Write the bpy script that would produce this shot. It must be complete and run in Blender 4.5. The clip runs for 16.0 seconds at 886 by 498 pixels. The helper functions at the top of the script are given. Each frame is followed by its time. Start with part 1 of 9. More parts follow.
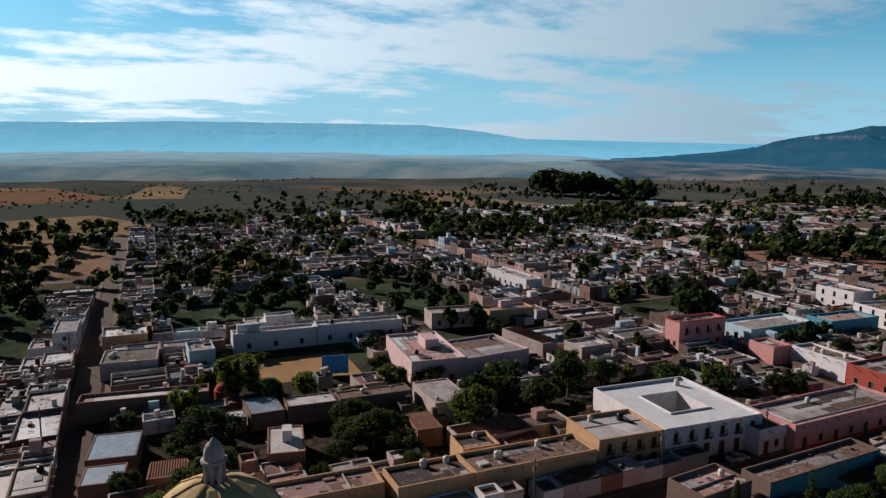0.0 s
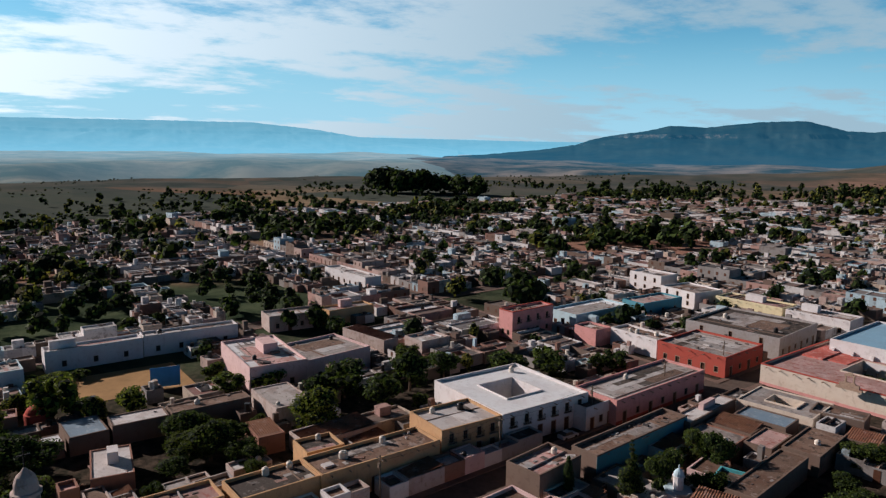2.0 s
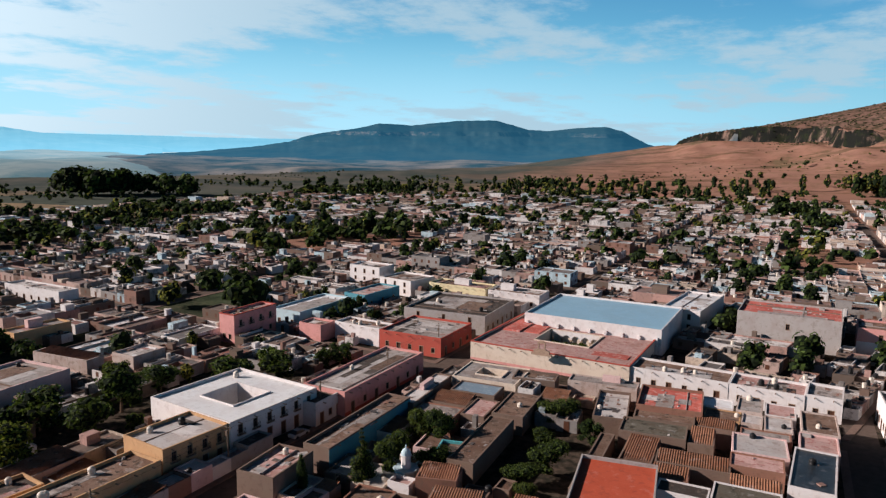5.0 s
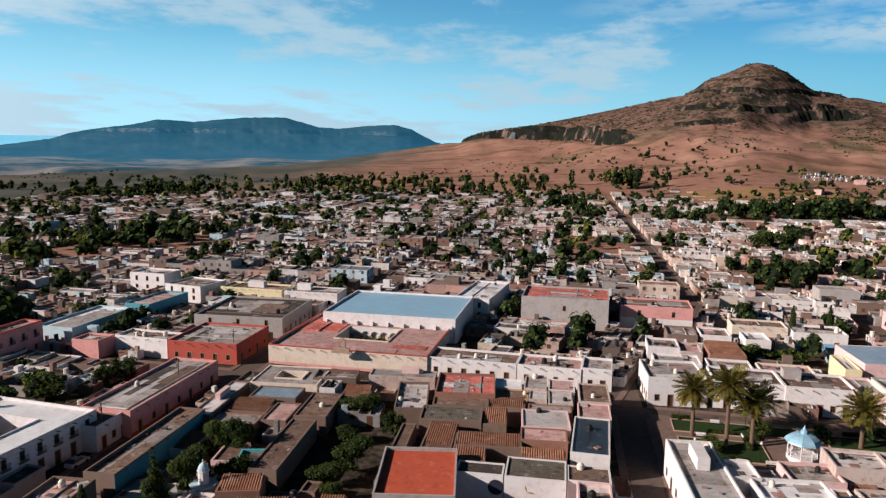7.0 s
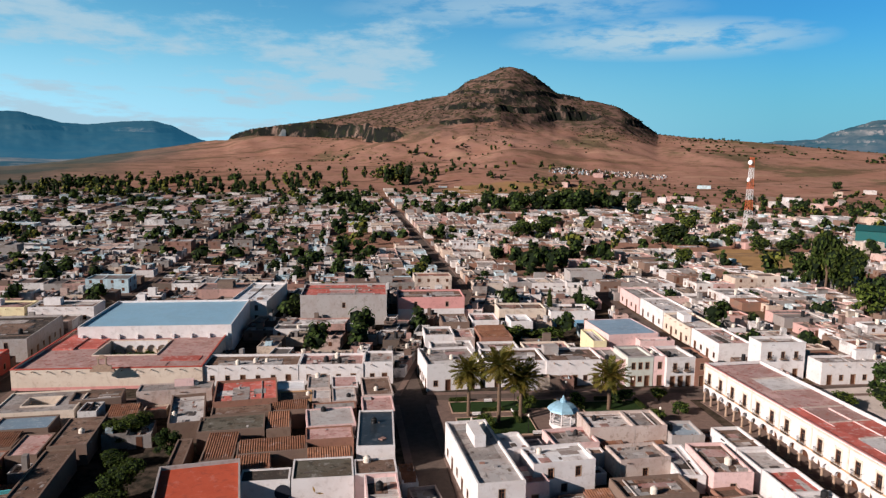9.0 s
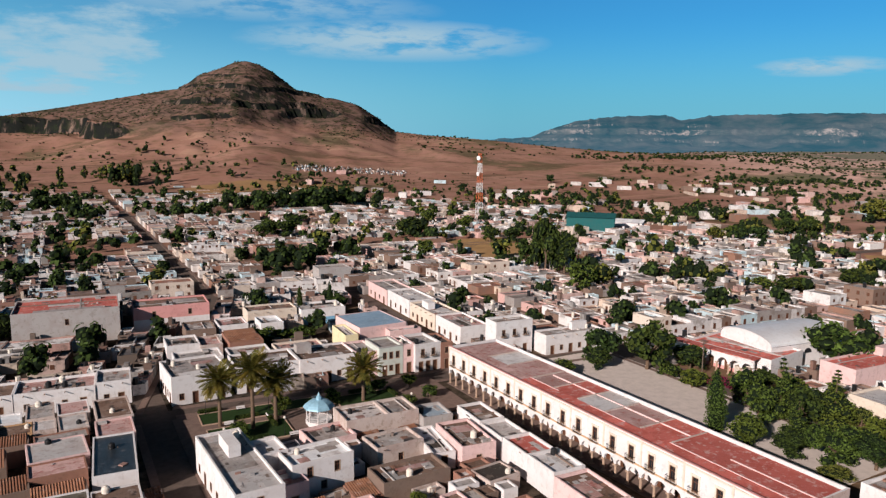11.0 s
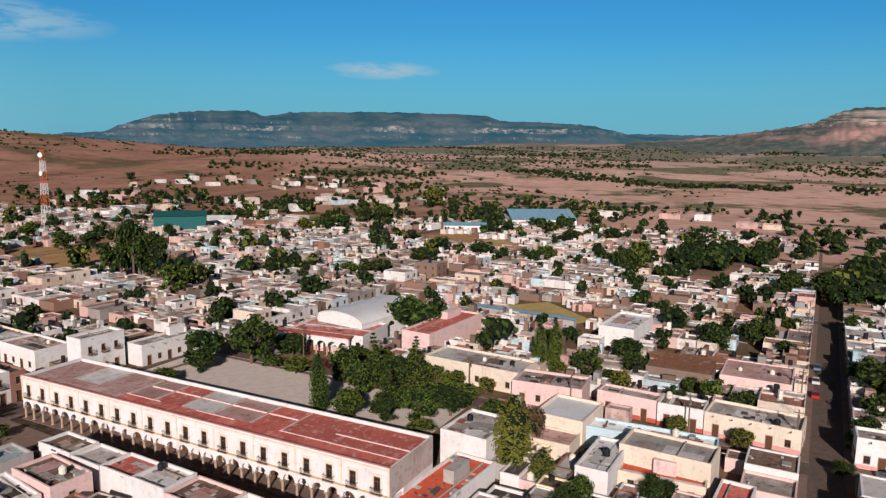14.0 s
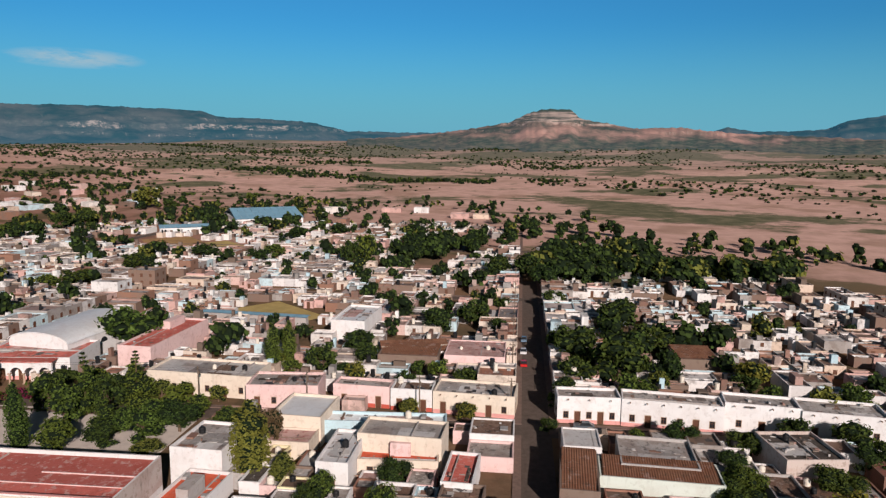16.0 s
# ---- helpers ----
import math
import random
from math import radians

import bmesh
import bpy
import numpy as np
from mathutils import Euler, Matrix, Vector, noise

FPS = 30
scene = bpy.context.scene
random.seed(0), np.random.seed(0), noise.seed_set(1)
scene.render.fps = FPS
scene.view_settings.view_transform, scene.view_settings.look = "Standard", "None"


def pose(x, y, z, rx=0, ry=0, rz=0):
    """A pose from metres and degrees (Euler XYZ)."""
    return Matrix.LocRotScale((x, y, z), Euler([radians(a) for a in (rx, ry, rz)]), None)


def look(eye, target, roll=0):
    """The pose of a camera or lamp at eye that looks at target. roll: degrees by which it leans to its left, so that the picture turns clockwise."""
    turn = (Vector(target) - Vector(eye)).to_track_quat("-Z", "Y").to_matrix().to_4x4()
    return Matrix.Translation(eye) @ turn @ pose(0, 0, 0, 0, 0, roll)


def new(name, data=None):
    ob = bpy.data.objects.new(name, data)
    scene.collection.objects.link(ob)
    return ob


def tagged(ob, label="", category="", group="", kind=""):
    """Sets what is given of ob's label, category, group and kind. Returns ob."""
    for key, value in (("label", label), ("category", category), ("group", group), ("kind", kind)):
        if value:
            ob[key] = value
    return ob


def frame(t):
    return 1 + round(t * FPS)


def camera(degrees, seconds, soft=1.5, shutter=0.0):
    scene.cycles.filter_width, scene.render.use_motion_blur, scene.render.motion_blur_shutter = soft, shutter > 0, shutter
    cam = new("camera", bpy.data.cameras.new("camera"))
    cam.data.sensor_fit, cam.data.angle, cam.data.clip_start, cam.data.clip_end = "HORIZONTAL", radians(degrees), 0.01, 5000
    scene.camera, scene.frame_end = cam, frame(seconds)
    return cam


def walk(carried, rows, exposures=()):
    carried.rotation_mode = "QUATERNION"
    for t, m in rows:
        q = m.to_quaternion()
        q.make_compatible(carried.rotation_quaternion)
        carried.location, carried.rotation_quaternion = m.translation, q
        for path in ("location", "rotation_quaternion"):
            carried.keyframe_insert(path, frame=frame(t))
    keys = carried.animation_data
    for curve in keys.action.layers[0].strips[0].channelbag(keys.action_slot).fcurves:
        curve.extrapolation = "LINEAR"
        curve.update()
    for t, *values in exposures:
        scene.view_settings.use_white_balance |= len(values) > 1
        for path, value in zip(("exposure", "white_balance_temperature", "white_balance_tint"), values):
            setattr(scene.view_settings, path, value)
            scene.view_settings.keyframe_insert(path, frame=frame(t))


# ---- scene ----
FOV = 64.36
EYE = (0.0, 0.0, 56.0)
cam = camera(FOV, 16.0, 1.3)
PITCH, LEAN = -8.45, 0.66


def aim(yaw):
    """The pose of the hovering camera for a heading, to the left from +y."""
    a, p = radians(yaw), radians(PITCH)
    way = Vector((-math.sin(a) * math.cos(p), math.cos(a) * math.cos(p), math.sin(p)))
    return look(EYE, Vector(EYE) + way * 100, LEAN)


PATH = [
    (0.0, aim(62.39)),
    (0.5, aim(59.29)),
    (1.0, aim(56.04)),
    (1.5, aim(52.62)),
    (2.0, aim(49.11)),
    (2.5, aim(45.51)),
    (3.0, aim(41.79)),
    (3.5, aim(38.04)),
    (4.0, aim(34.21)),
    (6.5, aim(14.00)),
    (7.0, aim(9.68)),
    (7.5, aim(5.34)),
    (8.0, aim(0.85)),
    (8.5, aim(-3.78)),
    (9.0, aim(-8.53)),
    (11.5, aim(-34.46)),
    (12.0, aim(-39.87)),
    (12.5, aim(-45.31)),
    (13.0, aim(-50.73)),
    (13.5, aim(-56.10)),
    (14.0, aim(-61.54)),
    (14.5, aim(-67.03)),
    (15.0, aim(-72.56)),
    (15.5, aim(-78.12)),
    (16.0, aim(-83.64)),
]
EXPOSURES = [(0.0, 0.20, 6200, 13), (3.5, 0.52, 6400, 14), (7.0, 0.70, 6450, 13), (9.0, 0.64, 6350, 12), (12.5, 0.42, 6270, 10), (16.0, 0.34, 6300, 10)]
walk(cam, PATH, EXPOSURES)

# ---- light: one low morning sun and a sky with drifting cloud ----
SUN_AZ, SUN_EL = 114.5, 22.8      # degrees; azimuth to the left from +y
sun_way = Vector((-math.sin(radians(SUN_AZ)) * math.cos(radians(SUN_EL)),
                  math.cos(radians(SUN_AZ)) * math.cos(radians(SUN_EL)), math.sin(radians(SUN_EL))))
lamp = bpy.data.lights.new("sun", "SUN")
lamp.energy, lamp.angle, lamp.color = 5.0, radians(0.5), (1.0, 0.885, 0.80)
sun = new("sun", lamp)
sun.matrix_world = look(sun_way * 400, (0, 0, 0))


def math_node(nt, op, a, b=0.0, clamp=False):
    n = nt.nodes.new("ShaderNodeMath")
    n.operation, n.use_clamp = op, clamp
    for i, v in enumerate((a, b)):
        if isinstance(v, (int, float)):
            n.inputs[i].default_value = v
        else:
            nt.links.new(v, n.inputs[i])
    return n.outputs[0]


def map_range(nt, v, a, b, c=0.0, d=1.0, smooth=False):
    n = nt.nodes.new("ShaderNodeMapRange")
    n.interpolation_type = "SMOOTHSTEP" if smooth else "LINEAR"
    nt.links.new(v, n.inputs["Value"])
    for k, val in zip(("From Min", "From Max", "To Min", "To Max"), (a, b, c, d)):
        n.inputs[k].default_value = val
    return n.outputs[0]


def mix_rgb(nt, fac, a, b, blend="MIX"):
    n = nt.nodes.new("ShaderNodeMix")
    n.data_type, n.blend_type = "RGBA", blend
    for key, v in ((0, fac), (6, a), (7, b)):
        if isinstance(v, (int, float)):
            n.inputs[key].default_value = v
        elif isinstance(v, tuple):
            n.inputs[key].default_value = (*v, 1.0)
        else:
            nt.links.new(v, n.inputs[key])
    return n.outputs[2]


def noise_tex(nt, vec, scale, detail=4.0, rough=0.55):
    n = nt.nodes.new("ShaderNodeTexNoise")
    n.inputs["Scale"].default_value, n.inputs["Detail"].default_value, n.inputs["Roughness"].default_value = scale, detail, rough
    nt.links.new(vec, n.inputs["Vector"])
    return n.outputs["Fac"]


def scaled_dir(nt, v):
    n = nt.nodes.new("ShaderNodeMapping")
    n.inputs["Scale"].default_value = (1.0, 1.0, 4.0)
    nt.links.new(v, n.inputs[0])
    return n.outputs[0]


def make_world():
    w = bpy.data.worlds.new("sky")
    scene.world = w
    w.use_nodes = True
    nt = w.node_tree
    nt.nodes.clear()
    out, bg = nt.nodes.new("ShaderNodeOutputWorld"), nt.nodes.new("ShaderNodeBackground")
    sky = nt.nodes.new("ShaderNodeTexSky")
    sky.sky_type, sky.sun_disc = "NISHITA", False
    sky.sun_elevation, sky.sun_rotation = radians(SUN_EL), radians(-SUN_AZ)
    sky.air_density, sky.dust_density, sky.ozone_density = 1.0, 1.0, 1.6
    co = nt.nodes.new("ShaderNodeTexCoord").outputs["Generated"]
    sep = nt.nodes.new("ShaderNodeSeparateXYZ")
    nt.links.new(co, sep.inputs[0])
    x, y, z = sep.outputs
    # cloud deck: the direction laid on a high flat layer
    up = math_node(nt, "ADD", math_node(nt, "MAXIMUM", z, 0.0), 0.10)
    px, py = math_node(nt, "DIVIDE", x, up), math_node(nt, "DIVIDE", y, up)
    com = nt.nodes.new("ShaderNodeCombineXYZ")
    nt.links.new(px, com.inputs[0])
    nt.links.new(math_node(nt, "MULTIPLY", py, 0.75), com.inputs[1])
    big = noise_tex(nt, com.outputs[0], 0.42, 3.0, 0.5)
    fine = noise_tex(nt, com.outputs[0], 2.0, 10.0, 0.64)
    dens = math_node(nt, "ADD", math_node(nt, "MULTIPLY", big, 0.62), math_node(nt, "MULTIPLY", fine, 0.38))
    # the front lies to the west, clear sky to the east
    ca, sa = math.cos(radians(62)), math.sin(radians(62))
    west = math_node(nt, "ADD", math_node(nt, "MULTIPLY", x, -sa), math_node(nt, "MULTIPLY", y, ca))
    thr = map_range(nt, west, -0.30, 0.55, 0.68, 0.46)
    cover = map_range(nt, math_node(nt, "SUBTRACT", dens, thr), 0.0, 0.09, 0.0, 0.86, True)
    # cloud is thinned overhead, out of view, to weaken the light in shade
    cover = math_node(nt, "MULTIPLY", cover, map_range(nt, z, 0.46, 0.26, 0.10, 1.0, True))
    # two small clouds of their own in the clear east
    for az, el, wa, we, amount in ((-56.5, 5.7, 4.8, 0.75, 1.0), (-25.0, 8.0, 12.5, 1.7, 1.0), (-14.0, 10.5, 15.0, 1.6, 0.6)):
        a, e = radians(az), radians(el)
        side = (math.cos(a), math.sin(a), 0.0)
        above = (math.sin(a) * math.sin(e), -math.cos(a) * math.sin(e), math.cos(e))
        ahead = (-math.sin(a) * math.cos(e), math.cos(a) * math.cos(e), math.sin(e))
        parts = []
        for axis in (side, above, ahead):
            d = nt.nodes.new("ShaderNodeVectorMath")
            d.operation = "DOT_PRODUCT"
            nt.links.new(co, d.inputs[0])
            d.inputs[1].default_value = axis
            parts.append(d.outputs["Value"])
        u = math_node(nt, "POWER", math_node(nt, "DIVIDE", parts[0], math.sin(radians(wa))), 2.0)
        v = math_node(nt, "POWER", math_node(nt, "DIVIDE", parts[1], math.sin(radians(we))), 2.0)
        soft_edge = math_node(nt, "SUBTRACT", 1.0, math_node(nt, "ADD", u, v), True)
        puff = noise_tex(nt, scaled_dir(nt, co), 16.0, 8.0, 0.6)
        puff = map_range(nt, puff, 0.34, 0.56, 0.0, amount, True)
        ahead_only = math_node(nt, "GREATER_THAN", parts[2], 0.0)
        cover = math_node(nt, "MAXIMUM", cover, math_node(nt, "MULTIPLY", math_node(nt, "MULTIPLY", soft_edge, puff), ahead_only))
    # a cyan cast low down; the unseen sky overhead is dimmed to deepen shadows
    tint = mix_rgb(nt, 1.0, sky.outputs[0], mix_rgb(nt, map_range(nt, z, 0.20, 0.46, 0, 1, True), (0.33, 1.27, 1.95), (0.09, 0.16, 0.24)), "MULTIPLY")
    # cloud and haze are brightest towards the sun
    sd = nt.nodes.new("ShaderNodeVectorMath")
    sd.operation = "DOT_PRODUCT"
    nt.links.new(co, sd.inputs[0])
    sd.inputs[1].default_value = tuple(sun_way)
    near_sun = map_range(nt, sd.outputs["Value"], 0.0, 0.95, 0.0, 1.0)
    near_sun = math_node(nt, "POWER", near_sun, 2.3)
    lit = mix_rgb(nt, near_sun, (7.6, 10.8, 12.6), (28.0, 30.0, 30.5))
    low = map_range(nt, z, 0.34, 0.0, 0.0, 0.85, True)
    tint = mix_rgb(nt, math_node(nt, "MULTIPLY", low, map_range(nt, west, -0.1, 0.8, 0.0, 1.0)), tint, mix_rgb(nt, near_sun, (4.6, 12.5, 16.5), (10.5, 19.5, 23.0)))
    # thin haze along the whole horizon
    tint = mix_rgb(nt, map_range(nt, z, 0.17, 0.0, 0.0, 0.8, True), tint, mix_rgb(nt, map_range(nt, west, -0.1, 0.8), (3.6, 9.8, 12.8), (9.0, 15.5, 18.5)))
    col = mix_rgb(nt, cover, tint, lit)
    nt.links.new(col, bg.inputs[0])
    bg.inputs[1].default_value = 0.036
    nt.links.new(bg.outputs[0], out.inputs[0])


make_world()


# ---- materials ----
def material(name, rough=0.9, metal=0.0):
    m = bpy.data.materials.new(name)
    m.use_nodes = True
    nt = m.node_tree
    b = nt.nodes["Principled BSDF"]
    b.inputs["Roughness"].default_value, b.inputs["Metallic"].default_value = rough, metal
    b.inputs["Specular IOR Level"].default_value = 0.10
    return m, nt, b


def bump(nt, b, height, strength, dist):
    n = nt.nodes.new("ShaderNodeBump")
    n.inputs["Strength"].default_value, n.inputs["Distance"].default_value = strength, dist
    nt.links.new(height, n.inputs["Height"])
    nt.links.new(n.outputs[0], b.inputs["Normal"])


def place(nt):
    return nt.nodes.new("ShaderNodeNewGeometry").outputs["Position"]


def scaled(nt, v, sx, sy, sz):
    n = nt.nodes.new("ShaderNodeMapping")
    n.inputs["Scale"].default_value = (sx, sy, sz)
    nt.links.new(v, n.inputs[0])
    return n.outputs[0]


TONE_SCALE = (0.80, 0.77, 0.77)     # scales down every wall, roof and plain colour to deepen the shade


def tone_scaled(rgb):
    return tuple(c * k for c, k in zip(rgb, TONE_SCALE))


def bays(nt, p, sx, sy, turn=3.0):
    """A tone for each bay of a patchwork of rectangles."""
    n = nt.nodes.new("ShaderNodeMapping")
    n.inputs["Scale"].default_value = (sx, sy, 0.0)
    n.inputs["Rotation"].default_value = (0, 0, radians(turn))
    nt.links.new(p, n.inputs[0])
    f = nt.nodes.new("ShaderNodeVectorMath")
    f.operation = "FLOOR"
    nt.links.new(n.outputs[0], f.inputs[0])
    w = nt.nodes.new("ShaderNodeTexWhiteNoise")
    w.noise_dimensions = "3D"
    nt.links.new(f.outputs[0], w.inputs["Vector"])
    return w.outputs["Value"]


def plaster(name, rgb, dirt=0.5):
    """Lime-washed wall: patchy colour, damp blooms, fallen plaster, a few rain marks."""
    rgb = tone_scaled(rgb)
    m, nt, b = material(name, 0.92)
    p = place(nt)
    r = nt.nodes.new("ShaderNodeObjectInfo").outputs["Random"]
    patch = noise_tex(nt, p, 0.33, 7, 0.62)
    bloom = noise_tex(nt, p, 0.95, 9, 0.68)
    streak = noise_tex(nt, scaled(nt, p, 1.1, 1.1, 0.22), 1.0, 7, 0.68)
    grain = noise_tex(nt, p, 5.0, 7, 0.72)
    base = mix_rgb(nt, map_range(nt, r, 0, 1, 0.0, 0.3), rgb, tuple(c * 0.66 + 0.04 for c in rgb))
    base = mix_rgb(nt, map_range(nt, patch, 0.46, 0.62, 0, 0.6 * dirt), base, (rgb[0] * 0.66 + 0.04, rgb[1] * 0.56 + 0.03, rgb[2] * 0.52 + 0.03))
    base = mix_rgb(nt, map_range(nt, bloom, 0.555, 0.60, 0, 0.62 * dirt), base, (rgb[0] * 0.42 + 0.06, rgb[1] * 0.38 + 0.045, rgb[2] * 0.36 + 0.035))
    base = mix_rgb(nt, map_range(nt, streak, 0.58, 0.72, 0, 0.6 * dirt), base, (0.16, 0.115, 0.09))
    base = mix_rgb(nt, map_range(nt, grain, 0.60, 0.70, 0, 0.6 * dirt), base, (0.24, 0.17, 0.13))
    nt.links.new(base, b.inputs["Base Color"])
    bump(nt, b, grain, 0.35, 0.03)
    return m


def roofing(name, rgb, stain=(0.10, 0.085, 0.075), amount=0.8, gloss=0.95):
    """Flat roof: screed laid in bays, with sharp-edged worn patches, blotches and puddle marks."""
    rgb, stain = tone_scaled(rgb), tone_scaled(stain)
    m, nt, b = material(name, gloss)
    b.inputs["Specular IOR Level"].default_value = 0.5 if gloss < 0.7 else 0.15
    p = place(nt)
    r = nt.nodes.new("ShaderNodeObjectInfo").outputs["Random"]
    big = noise_tex(nt, p, 0.22, 8, 0.66)
    mid = noise_tex(nt, p, 0.7, 9, 0.70)
    fine = noise_tex(nt, p, 4.0, 7, 0.72)
    bay = bays(nt, p, 0.21, 0.27)
    base = mix_rgb(nt, r, tuple(c * 0.74 for c in rgb), tuple(min(c * 1.22, 0.8) for c in rgb))
    base = mix_rgb(nt, map_range(nt, bay, 0, 1, 0, 0.55 * amount), base, tuple(c * 0.50 for c in rgb))
    base = mix_rgb(nt, map_range(nt, big, 0.49, 0.56, 0, 0.7 * amount), base, (rgb[0] * 0.62, rgb[1] * 0.50, rgb[2] * 0.45))
    base = mix_rgb(nt, map_range(nt, mid, 0.55, 0.595, 0, 0.9 * amount), base, stain)
    base = mix_rgb(nt, map_range(nt, noise_tex(nt, scaled(nt, p, -1, 1, 1), 0.55, 8, 0.7), 0.58, 0.62, 0, 0.6 * amount), base, tuple(c * 0.6 + 0.24 * k for c, k in zip(rgb, TONE_SCALE)))
    base = mix_rgb(nt, map_range(nt, fine, 0.55, 0.68, 0, 0.6 * amount), base, tuple(c * 0.40 for c in rgb))
    fleck = noise_tex(nt, scaled(nt, p, 1, -1, 1), 1.7, 6, 0.75)
    base = mix_rgb(nt, map_range(nt, fleck, 0.60, 0.64, 0, 0.8 * amount), base, tuple(c * 0.28 for c in rgb))
    base = mix_rgb(nt, map_range(nt, fleck, 0.40, 0.36, 0, 0.5 * amount), base, tuple(c * 0.75 + 0.16 * k for c, k in zip(rgb, TONE_SCALE)))
    nt.links.new(base, b.inputs["Base Color"])
    bump(nt, b, fine, 0.4, 0.05)
    return m


def ramp_random(nt, source, colours):
    n = nt.nodes.new("ShaderNodeValToRGB")
    n.color_ramp.interpolation = "CONSTANT"
    els = n.color_ramp.elements
    while len(els) < len(colours):
        els.new(0.5)
    for i, c in enumerate(colours):
        els[i].position, els[i].color = i / len(colours), (*c, 1)
    nt.links.new(source, n.inputs[0])
    return n.outputs[0]


def island_mix(name, colours, dirt=(0.12, 0.09, 0.075), amount=0.7, scale=0.5):
    """A surface of many joined pieces, each with a colour of its own."""
    m, nt, b = material(name, 0.6 if "roof" in name else 0.93)
    b.inputs["Specular IOR Level"].default_value = 0.4 if "roof" in name else 0.1
    g = nt.nodes.new("ShaderNodeNewGeometry")
    p = g.outputs["Position"]
    base = ramp_random(nt, g.outputs["Random Per Island"], [tone_scaled(c) for c in colours])
    n1, n2 = noise_tex(nt, p, scale * 0.6, 9, 0.7), noise_tex(nt, p, scale * 3, 7, 0.72)
    base = mix_rgb(nt, map_range(nt, bays(nt, p, 0.17, 0.23, -4.0), 0.3, 1, 0, 0.5 * amount), base, tuple(c * 0.9 for c in dirt))
    base = mix_rgb(nt, map_range(nt, n1, 0.53, 0.60, 0, amount), base, dirt)
    base = mix_rgb(nt, map_range(nt, n2, 0.54, 0.66, 0, 0.7 * amount), base, tuple(c * 0.7 for c in dirt))
    nt.links.new(base, b.inputs["Base Color"])
    return m


def foliage(name, dark, light, per_island=True):
    m, nt, b = material(name, 0.75)
    g = nt.nodes.new("ShaderNodeNewGeometry")
    r = g.outputs["Random Per Island"]
    o = nt.nodes.new("ShaderNodeObjectInfo").outputs["Random"]
    n = noise_tex(nt, g.outputs["Position"], 0.35, 4, 0.6)
    base = mix_rgb(nt, r, dark, light)
    base = mix_rgb(nt, map_range(nt, n, 0.35, 0.7, 0, 0.6), base, tuple(c * 0.6 for c in dark))
    base = mix_rgb(nt, map_range(nt, o, 0, 1, 0, 0.45), base, (light[0] * 1.25, light[1] * 0.9, light[2] * 0.6))
    nt.links.new(base, b.inputs["Base Color"])
    b.inputs["Specular IOR Level"].default_value = 0.12
    # thin leaves let some of the light through
    thin = nt.nodes.new("ShaderNodeBsdfTranslucent")
    nt.links.new(mix_rgb(nt, 1.0, base, (1.0, 1.0, 0.75), "MULTIPLY"), thin.inputs["Color"])
    both = nt.nodes.new("ShaderNodeMixShader")
    both.inputs[0].default_value = 0.38
    nt.links.new(b.outputs[0], both.inputs[1])
    nt.links.new(thin.outputs[0], both.inputs[2])
    nt.links.new(both.outputs[0], nt.nodes["Material Output"].inputs["Surface"])
    return m


def plain(name, rgb, rough=0.7, metal=0.0, vary=0.35, scale=3.0):
    rgb = tone_scaled(rgb)
    m, nt, b = material(name, rough, metal)
    b.inputs["Specular IOR Level"].default_value = 0.25 if rough < 0.8 else 0.08
    n = noise_tex(nt, place(nt), scale, 7, 0.68)
    base = mix_rgb(nt, map_range(nt, n, 0.4, 0.7, 0, vary), rgb, tuple(c * 0.45 for c in rgb))
    nt.links.new(base, b.inputs["Base Color"])
    bump(nt, b, n, 0.2, 0.02)
    return m


WALL = {k: plaster("plaster_" + k, c, d) for k, c, d in (
    ("white", (0.77, 0.75, 0.735), 0.42), ("stained", (0.56, 0.47, 0.42), 1.0), ("cream", (0.76, 0.66, 0.54), 0.5), ("pink", (0.74, 0.36, 0.33), 0.5),
    ("pale_pink", (0.78, 0.56, 0.53), 0.5), ("red", (0.50, 0.095, 0.065), 0.5), ("ochre", (0.62, 0.39, 0.20), 0.6),
    ("yellow", (0.82, 0.74, 0.46), 0.4), ("sky", (0.50, 0.68, 0.74), 0.4), ("blue", (0.22, 0.46, 0.66), 0.4),
    ("teal", (0.10, 0.34, 0.42), 0.5), ("green", (0.62, 0.67, 0.60), 0.4), ("grey", (0.43, 0.405, 0.385), 0.7),
    ("brick", (0.32, 0.165, 0.115), 0.8), ("adobe", (0.22, 0.158, 0.122), 0.9), ("turquoise", (0.10, 0.50, 0.55), 0.4), ("net", (0.018, 0.115, 0.115), 0.3))}
